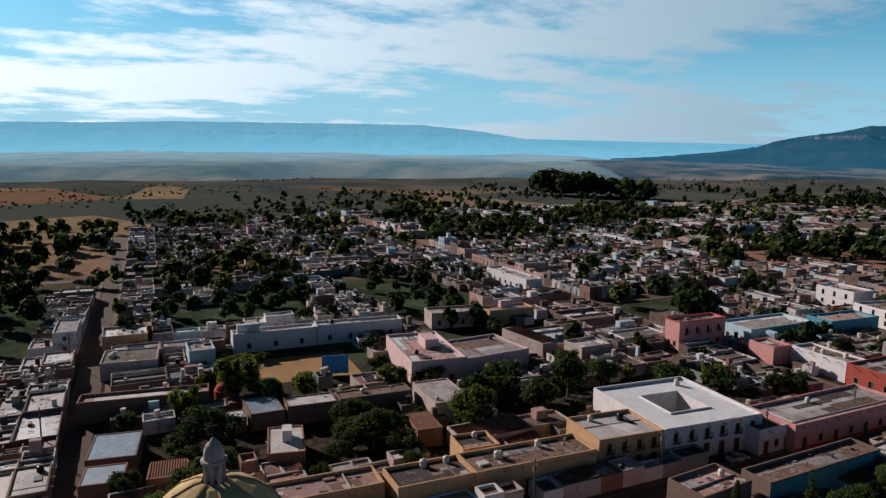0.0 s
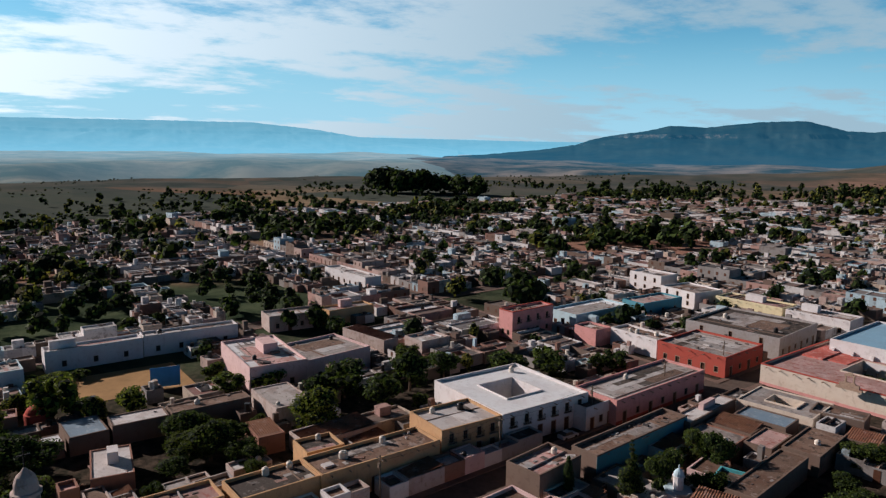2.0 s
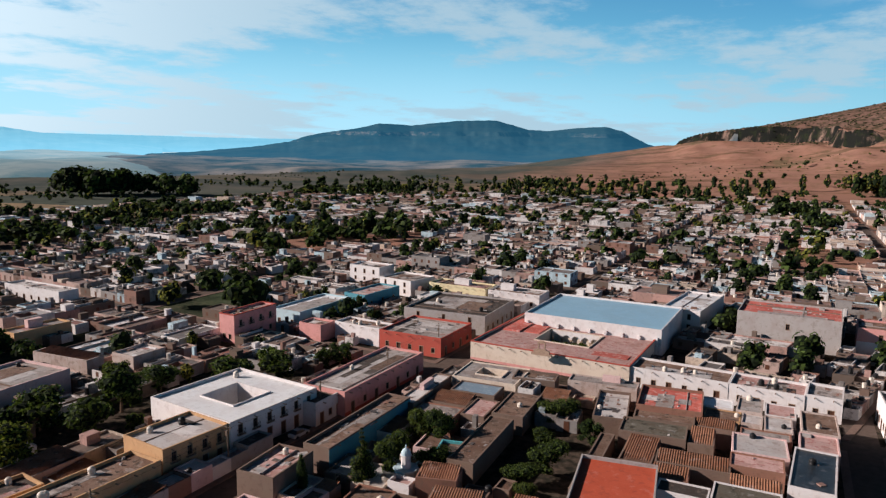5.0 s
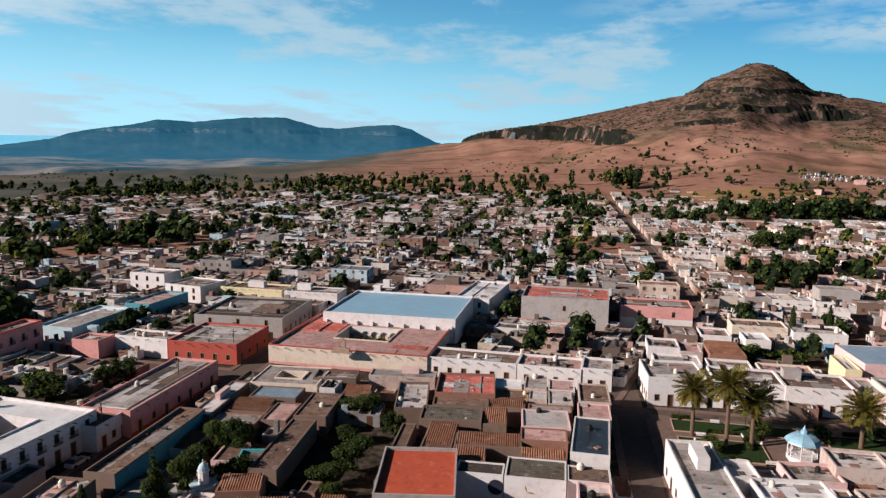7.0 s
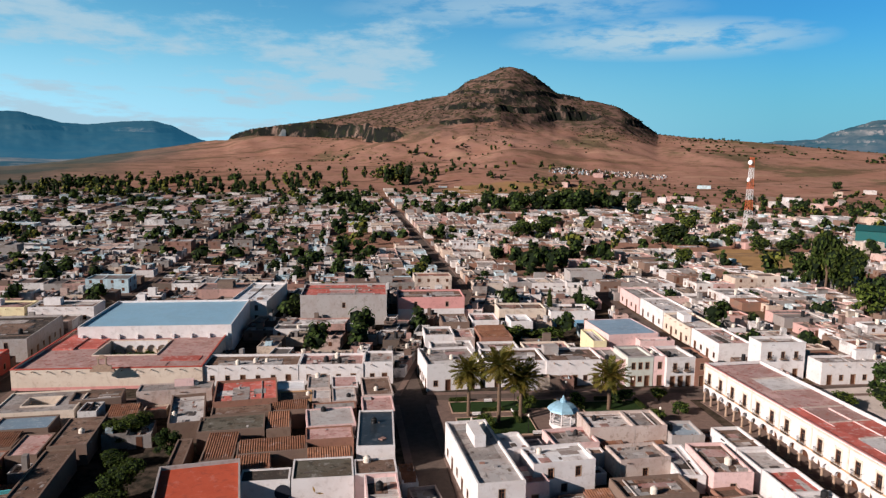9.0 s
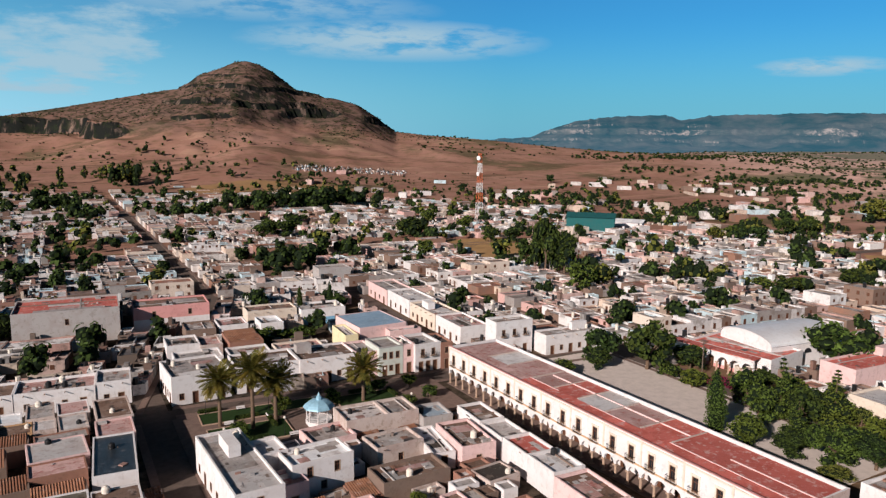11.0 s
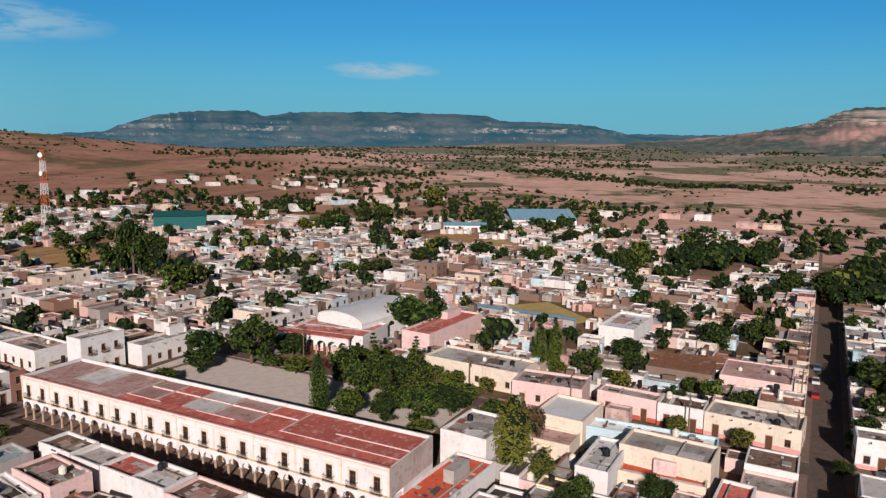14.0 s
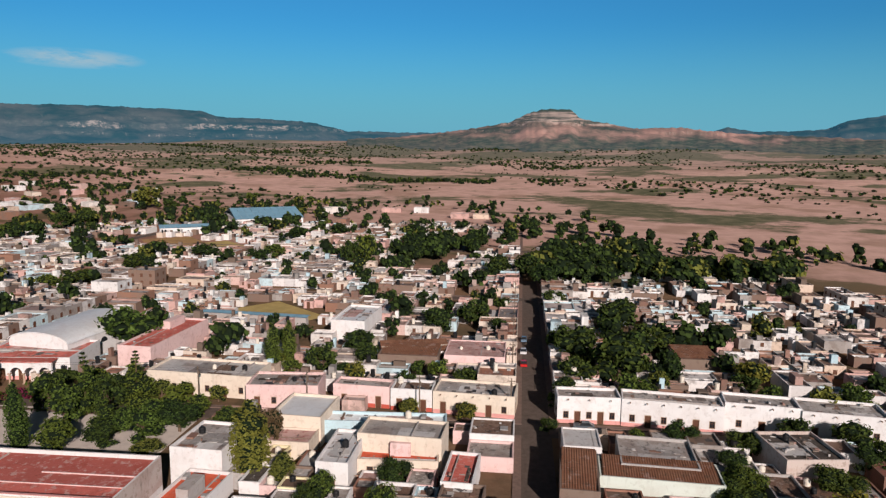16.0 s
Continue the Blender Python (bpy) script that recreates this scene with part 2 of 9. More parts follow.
ROOF = {k: roofing("roof_" + k, c, s, a, {"white": 0.42, "steel": 0.35, "tin": 0.4, "slate": 0.4, "blue": 0.45, "pale": 0.6, "grey": 0.65}.get(k, 0.95)) for k, c, s, a in (
    ("grey", (0.42, 0.385, 0.355), (0.10, 0.08, 0.07), 0.85), ("white", (0.86, 0.86, 0.86), (0.46, 0.44, 0.42), 0.30),
    ("brown", (0.235, 0.158, 0.118), (0.050, 0.040, 0.032), 0.9), ("red", (0.62, 0.165, 0.13), (0.60, 0.41, 0.37), 0.75),
    ("vermilion", (0.66, 0.13, 0.065), (0.18, 0.05, 0.04), 0.35), ("pink", (0.54, 0.36, 0.33), (0.34, 0.10, 0.08), 0.8),
    ("steel", (0.42, 0.52, 0.58), (0.62, 0.66, 0.68), 0.4), ("pale", (0.66, 0.635, 0.61), (0.26, 0.22, 0.20), 0.6), ("dark", (0.085, 0.072, 0.062), (0.22, 0.17, 0.14), 0.6), ("slate", (0.028, 0.040, 0.050), (0.075, 0.085, 0.090), 0.6), ("moss", (0.175, 0.160, 0.125), (0.045, 0.040, 0.028), 0.95),
    ("tin", (0.30, 0.42, 0.52), (0.52, 0.58, 0.62), 0.5), ("blue", (0.34, 0.60, 0.78), (0.46, 0.60, 0.70), 0.22))}
FAR_WALL = island_mix("far_walls", [(0.74, 0.73, 0.71), (0.46, 0.29, 0.25), (0.56, 0.47, 0.38), (0.22, 0.125, 0.095), (0.72, 0.71, 0.69),
                                    (0.32, 0.305, 0.29), (0.52, 0.39, 0.34), (0.18, 0.125, 0.10), (0.70, 0.68, 0.66), (0.20, 0.15, 0.12),
                                    (0.46, 0.62, 0.68), (0.28, 0.16, 0.125), (0.27, 0.255, 0.24), (0.15, 0.11, 0.085)], (0.11, 0.088, 0.075), 0.6, 0.4)
FAR_ROOF = island_mix("far_roofs", [(0.40, 0.385, 0.37), (0.22, 0.14, 0.105), (0.64, 0.63, 0.62), (0.30, 0.20, 0.17), (0.17, 0.15, 0.14),
                                    (0.78, 0.77, 0.76), (0.20, 0.145, 0.115), (0.44, 0.41, 0.39), (0.28, 0.115, 0.085), (0.22, 0.19, 0.17), (0.11, 0.095, 0.085)],
                      (0.06, 0.050, 0.043), 0.8, 0.5)
EAST_WALL = island_mix("east_walls", [(0.70, 0.67, 0.65), (0.62, 0.49, 0.39), (0.70, 0.68, 0.67), (0.60, 0.38, 0.34), (0.32, 0.29, 0.27), (0.72, 0.68, 0.64), (0.34, 0.31, 0.29),
                                      (0.72, 0.70, 0.68), (0.27, 0.145, 0.10), (0.66, 0.56, 0.47), (0.50, 0.64, 0.68), (0.22, 0.145, 0.11), (0.62, 0.44, 0.39), (0.20, 0.13, 0.10)], (0.15, 0.115, 0.095), 0.55, 0.4)
EAST_ROOF = island_mix("east_roofs", [(0.42, 0.39, 0.365), (0.60, 0.57, 0.545), (0.25, 0.15, 0.105), (0.28, 0.24, 0.215), (0.36, 0.25, 0.21), (0.62, 0.60, 0.58),
                                      (0.20, 0.165, 0.145), (0.42, 0.385, 0.36), (0.40, 0.17, 0.10), (0.22, 0.145, 0.105), (0.66, 0.62, 0.60), (0.52, 0.44, 0.41)], (0.08, 0.062, 0.052), 0.75, 0.5)
LEAF = {"dark": foliage("leaves_dark", (0.012, 0.023, 0.007), (0.080, 0.128, 0.030)),
        "mid": foliage("leaves_mid", (0.024, 0.046, 0.010), (0.150, 0.215, 0.042)),
        "yellow": foliage("leaves_yellow", (0.070, 0.088, 0.018), (0.235, 0.250, 0.055)),
        "magenta": foliage("leaves_magenta", (0.10, 0.012, 0.03), (0.30, 0.03, 0.10)),
        "dry": foliage("leaves_dry", (0.070, 0.050, 0.028), (0.180, 0.130, 0.075)),
        "palm": foliage("palm_fronds", (0.022, 0.036, 0.008), (0.190, 0.165, 0.035))}
# near-black colour of crown cores, painting the shade between leaves
CROWN_SHADE = plain("crown_inner_shade", (0.011, 0.019, 0.008), 0.95, 0, 0.6, 0.8)
BARK = plain("bark", (0.16, 0.11, 0.075), 0.95, 0, 0.6, 4)
DOOR_WOOD = plain("door_wood", (0.13, 0.055, 0.030), 0.65, 0, 0.5, 5)
DARK_GLASS = plain("window_glass", (0.025, 0.028, 0.032), 0.12, 0, 0.3, 1)
IRON = plain("wrought_iron", (0.025, 0.023, 0.022), 0.55, 0.6, 0.4, 6)
STONE = plain("carved_stone", (0.46, 0.33, 0.24), 0.9, 0, 0.6, 3)
COBBLE = plain("street_paving", (0.140, 0.108, 0.090), 0.92, 0, 0.6, 0.7)
PAVE = plain("pavement_stone", (0.22, 0.155, 0.128), 0.9, 0, 0.5, 0.9)
TANK_BLACK = plain("tank_black", (0.015, 0.015, 0.016), 0.45, 0, 0.3, 2)
TANK_WHITE = plain("tank_cream", (0.74, 0.68, 0.58), 0.5, 0, 0.3, 2)
LITTER = island_mix("roof_litter", [(0.48, 0.45, 0.42), (0.24, 0.13, 0.09), (0.10, 0.08, 0.07), (0.36, 0.35, 0.34), (0.34, 0.20, 0.16), (0.20, 0.15, 0.12), (0.62, 0.59, 0.56), (0.05, 0.045, 0.045)], (0.10, 0.075, 0.06), 0.5, 1.0)


# ---- land: one ground sheet to the horizon, with the cone-topped hill, and far table mountains ----
def lattice(ix, iy, seed):
    h = (ix * 374761393 + iy * 668265263 + seed * 974711) & 0x7FFFFFFF
    h = ((h ^ (h >> 13)) * 1274126177) & 0x7FFFFFFF
    return ((h ^ (h >> 16)) & 0xFFFF) / 65535.0


def vnoise(x, y, seed=0):
    x, y = np.asarray(x, float), np.asarray(y, float)
    ix, iy = np.floor(x).astype(np.int64), np.floor(y).astype(np.int64)
    fx, fy = x - ix, y - iy
    fx, fy = fx * fx * (3 - 2 * fx), fy * fy * (3 - 2 * fy)
    a, b = lattice(ix, iy, seed), lattice(ix + 1, iy, seed)
    c, d = lattice(ix, iy + 1, seed), lattice(ix + 1, iy + 1, seed)
    return (a * (1 - fx) + b * fx) * (1 - fy) + (c * (1 - fx) + d * fx) * fy


def fbm(x, y, octaves=5, seed=0, gain=0.5):
    total, amp, f, norm = 0.0, 1.0, 1.0, 0.0
    for o in range(octaves):
        total = total + amp * vnoise(x * f + 17.3 * o, y * f - 9.1 * o, seed + o)
        norm, amp, f = norm + amp, amp * gain, f * 2.03
    return total / norm


def smooth(a, b, v):
    s = np.clip((v - a) / (b - a), 0, 1)
    return s * s * (3 - 2 * s)


def spot(az, r):
    """The place at an azimuth (degrees, to the left from +y) and a distance from the hovering point."""
    a = np.radians(az)
    return -np.sin(a) * r, np.cos(a) * r


HILL_AZ = [-60, -45, -36, -31.9, -27.9, -25.2, -23.7, -22.2, -20.2, -17.4, -15.6, -14.7, -13.8, -12.9, -11.8, -10.2, -9.5, -8.7, -6.4, -1.5, 2.9, 6.8, 8.0, 8.6, 11, 15, 20, 30, 45, 60]
HILL_EL = [-2.0, -0.9, 0.0, 0.42, 0.68, 0.96, 2.07, 3.01, 3.53, 4.09, 5.43, 5.86, 6.12, 6.03, 5.51, 4.93, 4.36, 3.91, 3.44, 2.4, 1.54, 0.95, 0.5, 0.24, 0.0, -0.3, -0.7, -1.4, -2.2, -2.6]
CREST = 1650.0


def land(x, y):
    x, y = np.asarray(x, float), np.asarray(y, float)
    r = np.hypot(x, y)
    az = np.degrees(np.arctan2(-x, y))
    far = smooth(620, 1500, r)
    roll = (fbm(x / 420, y / 420, 4, 3) - 0.5) * 26 * far + (fbm(x / 90, y / 90, 4, 8) - 0.5) * 5 * smooth(560, 1000, r)
    # the plain climbs slowly to the east and falls away to the west
    east = smooth(-25, -70, az) * smooth(700, 2900, r) * 62
    west = smooth(30, 75, az) * smooth(500, 1500, r) * -10
    base = roll + east + west - 30 * smooth(6, 16, az) * smooth(1280, 1560, r)
    crown = np.interp(az, HILL_AZ, HILL_EL)
    wide = sum(np.interp(az + o, HILL_AZ, HILL_EL) for o in (-9, -6, -3, 0, 3, 6, 9)) / 7
    up = smooth(950, 1600, r)
    top = 56 + CREST * np.tan(np.radians(crown * up + np.minimum(wide, crown + 1.5) * (1 - up)))
    start = 700 + 130 * np.clip((np.abs(az + 14) - 8) / 30, 0, 1)
    wob = (fbm(x / 230, y / 230, 4, 21) - 0.5) * 0.30
    s = np.clip((r - start) / (CREST - start) + wob * smooth(start, start + 300, r) * (1 - smooth(CREST - 220, CREST, r)), 0, 1.0)
    prof = np.interp(s, [0, 0.2, 0.45, 0.65, 0.8, 0.9, 1.0], [0, 0.035, 0.17, 0.40, 0.64, 0.82, 1.0])
    h = np.maximum(top, 0) * prof
    h = h + (fbm(x / 70, y / 70, 4, 31) - 0.5) * 20 * smooth(30, 110, h) * (1 - smooth(CREST - 120, CREST, r))
    cliff = smooth(0.34, 0.50, fbm(x / 150, y / 150, 3, 41))
    q = h + (fbm(x / 210, y / 210, 3, 43) - 0.5) * 40
    ledge = 0.0
    # cliff bands: height, drop, and the stretch of azimuth along which each one breaks out
    for lv, gap, a0, a1 in ((80, 36, -5.5, 9.5), (104, 14, -13, -5), (118, 26, -27, -16), (134, 16, -19.5, -7), (152, 9, -12, 4), (170, 15, -22, -6), (196, 9, -18, -10)):
        along = smooth(a0, a0 + 1.2, az) * (1 - smooth(a1 - 1.2, a1, az))
        ledge = ledge + along * gap * 0.45 * (smooth(lv - 1.6, lv + 1.6, q) - smooth(lv - gap / 2, lv + gap / 2, q))
    h = h + ledge * cliff * 2.0
    back = 1 - smooth(CREST + 20, CREST + 900, r)
    z = base * (1 - smooth(0.1, 0.5, s) * smooth(20, 80, top)) + h * back
    # nothing stands over the skyline
    return np.where((r > 900) & (az > -33) & (az < 11), np.minimum(z, 56 + r * np.tan(np.radians(np.interp(az, HILL_AZ, HILL_EL))) + 0.5), z)


def grid_mesh(name, X, Y, Z, mat, label, kind="structure", close=False):
    n, m = X.shape
    co = np.stack([X, Y, Z], -1).reshape(-1, 3)
    i = np.arange(n * m).reshape(n, m)
    q = np.stack([i[:-1, :-1], i[1:, :-1], i[1:, 1:], i[:-1, 1:]], -1).reshape(-1, 4)
    if close:
        e = np.stack([i[:-1, -1], i[1:, -1], i[1:, 0], i[:-1, 0]], -1)
        q = np.concatenate([q, e])
    me = bpy.data.meshes.new(name)
    me.from_pydata(co.tolist(), [], q.tolist())
    me.materials.append(mat)
    me.polygons.foreach_set("use_smooth", [True] * len(me.polygons))
    me.update()
    return tagged(new(name, me), label, name.split("_")[0], kind=kind)


def ground_material():
    m, nt, b = material("dry_land", 0.97)
    g = nt.nodes.new("ShaderNodeNewGeometry")
    p = g.outputs["Position"]
    sep = nt.nodes.new("ShaderNodeSeparateXYZ")
    nt.links.new(g.outputs["True Normal"], sep.inputs[0])
    sp = nt.nodes.new("ShaderNodeSeparateXYZ")
    nt.links.new(p, sp.inputs[0])
    n0, n1, n2, n3 = (noise_tex(nt, p, s, d, 0.62) for s, d in ((0.0022, 4), (0.011, 6), (0.06, 6), (0.5, 5)))
    earth = mix_rgb(nt, map_range(nt, n1, 0.35, 0.65), (0.285, 0.142, 0.100), (0.35, 0.195, 0.145))
    earth = mix_rgb(nt, map_range(nt, n0, 0.42, 0.6, 0, 0.7), earth, (0.29, 0.155, 0.11))
    earth = mix_rgb(nt, map_range(nt, n2, 0.5, 0.72, 0, 0.75), earth, (0.15, 0.100, 0.050))
    drift = noise_tex(nt, scaled(nt, p, 0.8, 0.65, 1.0), 0.006, 8, 0.66)
    earth = mix_rgb(nt, map_range(nt, math_node(nt, "ADD", drift, map_range(nt, sp.outputs[0], 100, 700, 0.0, 0.035)), 0.56, 0.64, 0, 0.7, True), earth, mix_rgb(nt, map_range(nt, n2, 0.4, 0.6), (0.045, 0.055, 0.025), (0.13, 0.115, 0.06)))
    # gullies and old field edges run along the slope
    gully = noise_tex(nt, scaled(nt, p, 0.22, 1.0, 1.0), 0.022, 8, 0.68)
    earth = mix_rgb(nt, map_range(nt, gully, 0.545, 0.60, 0, 0.7, True), earth, (0.115, 0.078, 0.046))
    earth = mix_rgb(nt, map_range(nt, gully, 0.43, 0.38, 0, 0.5, True), earth, (0.40, 0.245, 0.165))
    # bare pinkish pasture to the east
    pasture = mix_rgb(nt, map_range(nt, n2, 0.40, 0.66), (0.62, 0.385, 0.310), (0.48, 0.295, 0.235))
    pasture = mix_rgb(nt, map_range(nt, n1, 0.52, 0.62, 0, 0.5, True), pasture, (0.27, 0.165, 0.105))
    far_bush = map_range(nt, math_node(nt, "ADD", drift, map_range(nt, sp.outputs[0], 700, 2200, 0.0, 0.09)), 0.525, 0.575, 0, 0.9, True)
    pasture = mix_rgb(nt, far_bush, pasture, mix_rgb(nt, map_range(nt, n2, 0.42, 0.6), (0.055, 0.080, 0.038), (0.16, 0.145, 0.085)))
    # pasture greys with distance, the haze put into its colour
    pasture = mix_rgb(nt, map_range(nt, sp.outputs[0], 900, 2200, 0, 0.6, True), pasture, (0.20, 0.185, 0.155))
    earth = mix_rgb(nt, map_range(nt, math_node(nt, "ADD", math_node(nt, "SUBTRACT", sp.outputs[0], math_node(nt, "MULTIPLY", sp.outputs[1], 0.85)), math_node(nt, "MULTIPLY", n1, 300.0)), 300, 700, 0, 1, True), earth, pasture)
    # a field of dry golden grass below the graves
    gap = nt.nodes.new("ShaderNodeVectorMath")
    gap.operation = "DISTANCE"
    nt.links.new(scaled(nt, p, 0.7, 1.0, 0.0), gap.inputs[0])
    gap.inputs[1].default_value = (0.7 * 220, 800, 0)
    gold = map_range(nt, math_node(nt, "ADD", gap.outputs["Value"], math_node(nt, "MULTIPLY", n2, 40.0)), 92, 84, 0, 0.85, True)
    earth = mix_rgb(nt, gold, earth, mix_rgb(nt, map_range(nt, n2, 0.4, 0.65), (0.34, 0.20, 0.085), (0.26, 0.165, 0.085)))
    # ploughed and stubble fields, patch by patch, west of the hill
    v = nt.nodes.new("ShaderNodeTexVoronoi")
    v.inputs["Scale"].default_value = 1.0
    nt.links.new(scaled(nt, p, 0.0040, 0.0085, 0.0), v.inputs["Vector"])
    vs = nt.nodes.new("ShaderNodeSeparateColor")
    nt.links.new(v.outputs["Color"], vs.inputs[0])
    field = ramp_random(nt, vs.outputs[0], [(0.050, 0.072, 0.062), (0.30, 0.215, 0.125), (0.062, 0.085, 0.070), (0.22, 0.125, 0.075),
                                           (0.27, 0.20, 0.125), (0.052, 0.076, 0.066), (0.085, 0.095, 0.078)])
    field = mix_rgb(nt, map_range(nt, n2, 0.45, 0.7, 0, 0.5), field, (0.055, 0.08, 0.066))
    west = map_range(nt, math_node(nt, "ADD", sp.outputs[0], math_node(nt, "MULTIPLY", n1, 300.0)), -60, -330, 0, 0.92, True)
    # fields turn teal in the far west, haze mixed into their colour
    green = map_range(nt, math_node(nt, "ADD", math_node(nt, "SUBTRACT", sp.outputs[0], math_node(nt, "MULTIPLY", sp.outputs[1], 0.9)), math_node(nt, "MULTIPLY", n1, 200.0)), -850, -1250, 0, 0.75, True)
    field = mix_rgb(nt, green, field, mix_rgb(nt, map_range(nt, n1, 0.4, 0.6), (0.040, 0.066, 0.064), (0.10, 0.105, 0.092)))
    earth = mix_rgb(nt, west, earth, field)
    # rock where it is steep; near-black between paler faces paints cliff shadow
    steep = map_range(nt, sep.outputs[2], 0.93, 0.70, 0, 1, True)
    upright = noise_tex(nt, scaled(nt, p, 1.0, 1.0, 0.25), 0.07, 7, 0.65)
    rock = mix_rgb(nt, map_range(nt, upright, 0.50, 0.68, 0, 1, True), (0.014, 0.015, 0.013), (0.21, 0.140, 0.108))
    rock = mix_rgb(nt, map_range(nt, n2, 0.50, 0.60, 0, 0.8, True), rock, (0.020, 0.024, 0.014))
    # scrub clings to the upper hill in drifts, and to the foot of the cliffs
    high = map_range(nt, math_node(nt, "ADD", sp.outputs[2], math_node(nt, "MULTIPLY", n1, 90.0)), 105, 150, 0, 1, True)
    heath = mix_rgb(nt, map_range(nt, n2, 0.42, 0.60, 0, 1, True), (0.140, 0.086, 0.068), (0.026, 0.030, 0.018))
    col = mix_rgb(nt, math_node(nt, "MULTIPLY", high, 0.85), earth, heath)
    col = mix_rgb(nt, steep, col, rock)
    # trodden soil and rubble among the houses
    reach = nt.nodes.new("ShaderNodeVectorMath")
    reach.operation = "LENGTH"
    nt.links.new(p, reach.inputs[0])
    town = map_range(nt, math_node(nt, "ADD", reach.outputs["Value"], math_node(nt, "MULTIPLY", n1, 260.0)), 500, 400, 0, 1, True)
    soil = mix_rgb(nt, map_range(nt, n3, 0.4, 0.62), (0.028, 0.026, 0.020), (0.088, 0.066, 0.050))
    dry = mix_rgb(nt, map_range(nt, n2, 0.42, 0.6), (0.21, 0.125, 0.075), (0.12, 0.085, 0.050))
    soil = mix_rgb(nt, map_range(nt, math_node(nt, "ADD", sp.outputs[0], math_node(nt, "MULTIPLY", n1, 120.0)), 110, 200, 0, 0.9, True), soil, dry)
    grass = mix_rgb(nt, map_range(nt, n2, 0.42, 0.6), (0.030, 0.050, 0.028), (0.080, 0.105, 0.058))
    soil = mix_rgb(nt, map_range(nt, math_node(nt, "ADD", sp.outputs[0], math_node(nt, "MULTIPLY", n1, 160.0)), -40, -130, 0, 0.85, True), soil, grass)
    col = mix_rgb(nt, town, col, soil)
    col = mix_rgb(nt, 1.0, col, (0.90, 0.90, 0.92), "MULTIPLY")
    b.inputs["Specular IOR Level"].default_value = 0.0
    nt.links.new(col, b.inputs["Base Color"])
    bump(nt, b, n3, 0.6, 0.5)
    return m


LAND = ground_material()
fine = np.arange(-126, 108, 0.28)
coarse = np.arange(109, 360 - 127, 3.0)
az_cols = np.concatenate([fine, coarse])
rings = np.concatenate([[0.01, 30, 120, 250, 400, 500], np.arange(560, 1000, 20), np.arange(1000, 1760, 8), np.geomspace(1770, 4850, 34)])
A, R = np.meshgrid(az_cols, rings)
GX, GY = spot(A, R)
GZ = land(GX, GY)
GZ[R < 520] = 0
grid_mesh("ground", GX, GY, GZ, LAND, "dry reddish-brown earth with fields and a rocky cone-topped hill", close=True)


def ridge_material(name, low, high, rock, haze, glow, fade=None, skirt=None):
    """Scrub-grown slopes with paler cliffs; far off, the haze before them is put into the surface as emission."""
    m, nt, b = material(name, 1.0)
    g = nt.nodes.new("ShaderNodeNewGeometry")
    p = g.outputs["Position"]
    s = nt.nodes.new("ShaderNodeSeparateXYZ")
    nt.links.new(g.outputs["True Normal"], s.inputs[0])
    n1, n2 = noise_tex(nt, p, 0.006, 7, 0.65), noise_tex(nt, scaled(nt, p, 1, 1, 3.0), 0.03, 6, 0.7)
    b.inputs["Specular IOR Level"].default_value = 0.0
    base = mix_rgb(nt, map_range(nt, n1, 0.4, 0.62), low, high)
    base = mix_rgb(nt, math_node(nt, "MULTIPLY", map_range(nt, s.outputs[2], 0.93, 0.66, 0, 1, True), math_node(nt, "MULTIPLY", map_range(nt, n2, 0.45, 0.62), map_range(nt, noise_tex(nt, p, 0.0035, 3, 0.5), 0.42, 0.56, 0.1, 1.0, True))), base, rock)
    if skirt:
        # bush grows thick on the lower slopes and on the level cap; the cliffs lie in beds
        sk = nt.nodes.new("ShaderNodeSeparateXYZ")
        nt.links.new(p, sk.inputs[0])
        up = math_node(nt, "ADD", sk.outputs[2], math_node(nt, "MULTIPLY", n1, 90.0))
        bush = mix_rgb(nt, map_range(nt, n2, 0.42, 0.6), (0.022, 0.036, 0.022), (0.10, 0.085, 0.055))
        base = mix_rgb(nt, map_range(nt, up, skirt[0] + 20, skirt[0] - 8, 0, 0.92, True), base, bush)
        bed = noise_tex(nt, scaled(nt, p, 0.06, 0.06, 1.6), 0.10, 5, 0.6)
        cliff = mix_rgb(nt, map_range(nt, bed, 0.45, 0.58, 0, 1, True), (0.055, 0.055, 0.040), (0.33, 0.245, 0.205))
        base = mix_rgb(nt, map_range(nt, up, skirt[1] - 4, skirt[1] + 6, 0, 0.95, True), base, cliff)
        base = mix_rgb(nt, map_range(nt, sk.outputs[2], skirt[2] - 3, skirt[2] + 3, 0, 0.9, True), base, (0.035, 0.045, 0.028))
    nt.links.new(base, b.inputs["Base Color"])
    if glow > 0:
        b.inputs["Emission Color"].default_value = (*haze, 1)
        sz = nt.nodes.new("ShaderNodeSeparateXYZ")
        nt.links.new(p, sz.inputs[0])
        # haze painted as emission, strongest on the low ground
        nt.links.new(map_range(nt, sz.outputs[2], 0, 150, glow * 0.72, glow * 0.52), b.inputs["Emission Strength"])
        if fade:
            # here the painted haze glow grows with distance
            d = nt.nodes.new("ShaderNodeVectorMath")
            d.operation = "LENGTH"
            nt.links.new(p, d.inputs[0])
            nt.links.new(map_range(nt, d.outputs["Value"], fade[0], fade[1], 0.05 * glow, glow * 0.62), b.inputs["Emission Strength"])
    return m


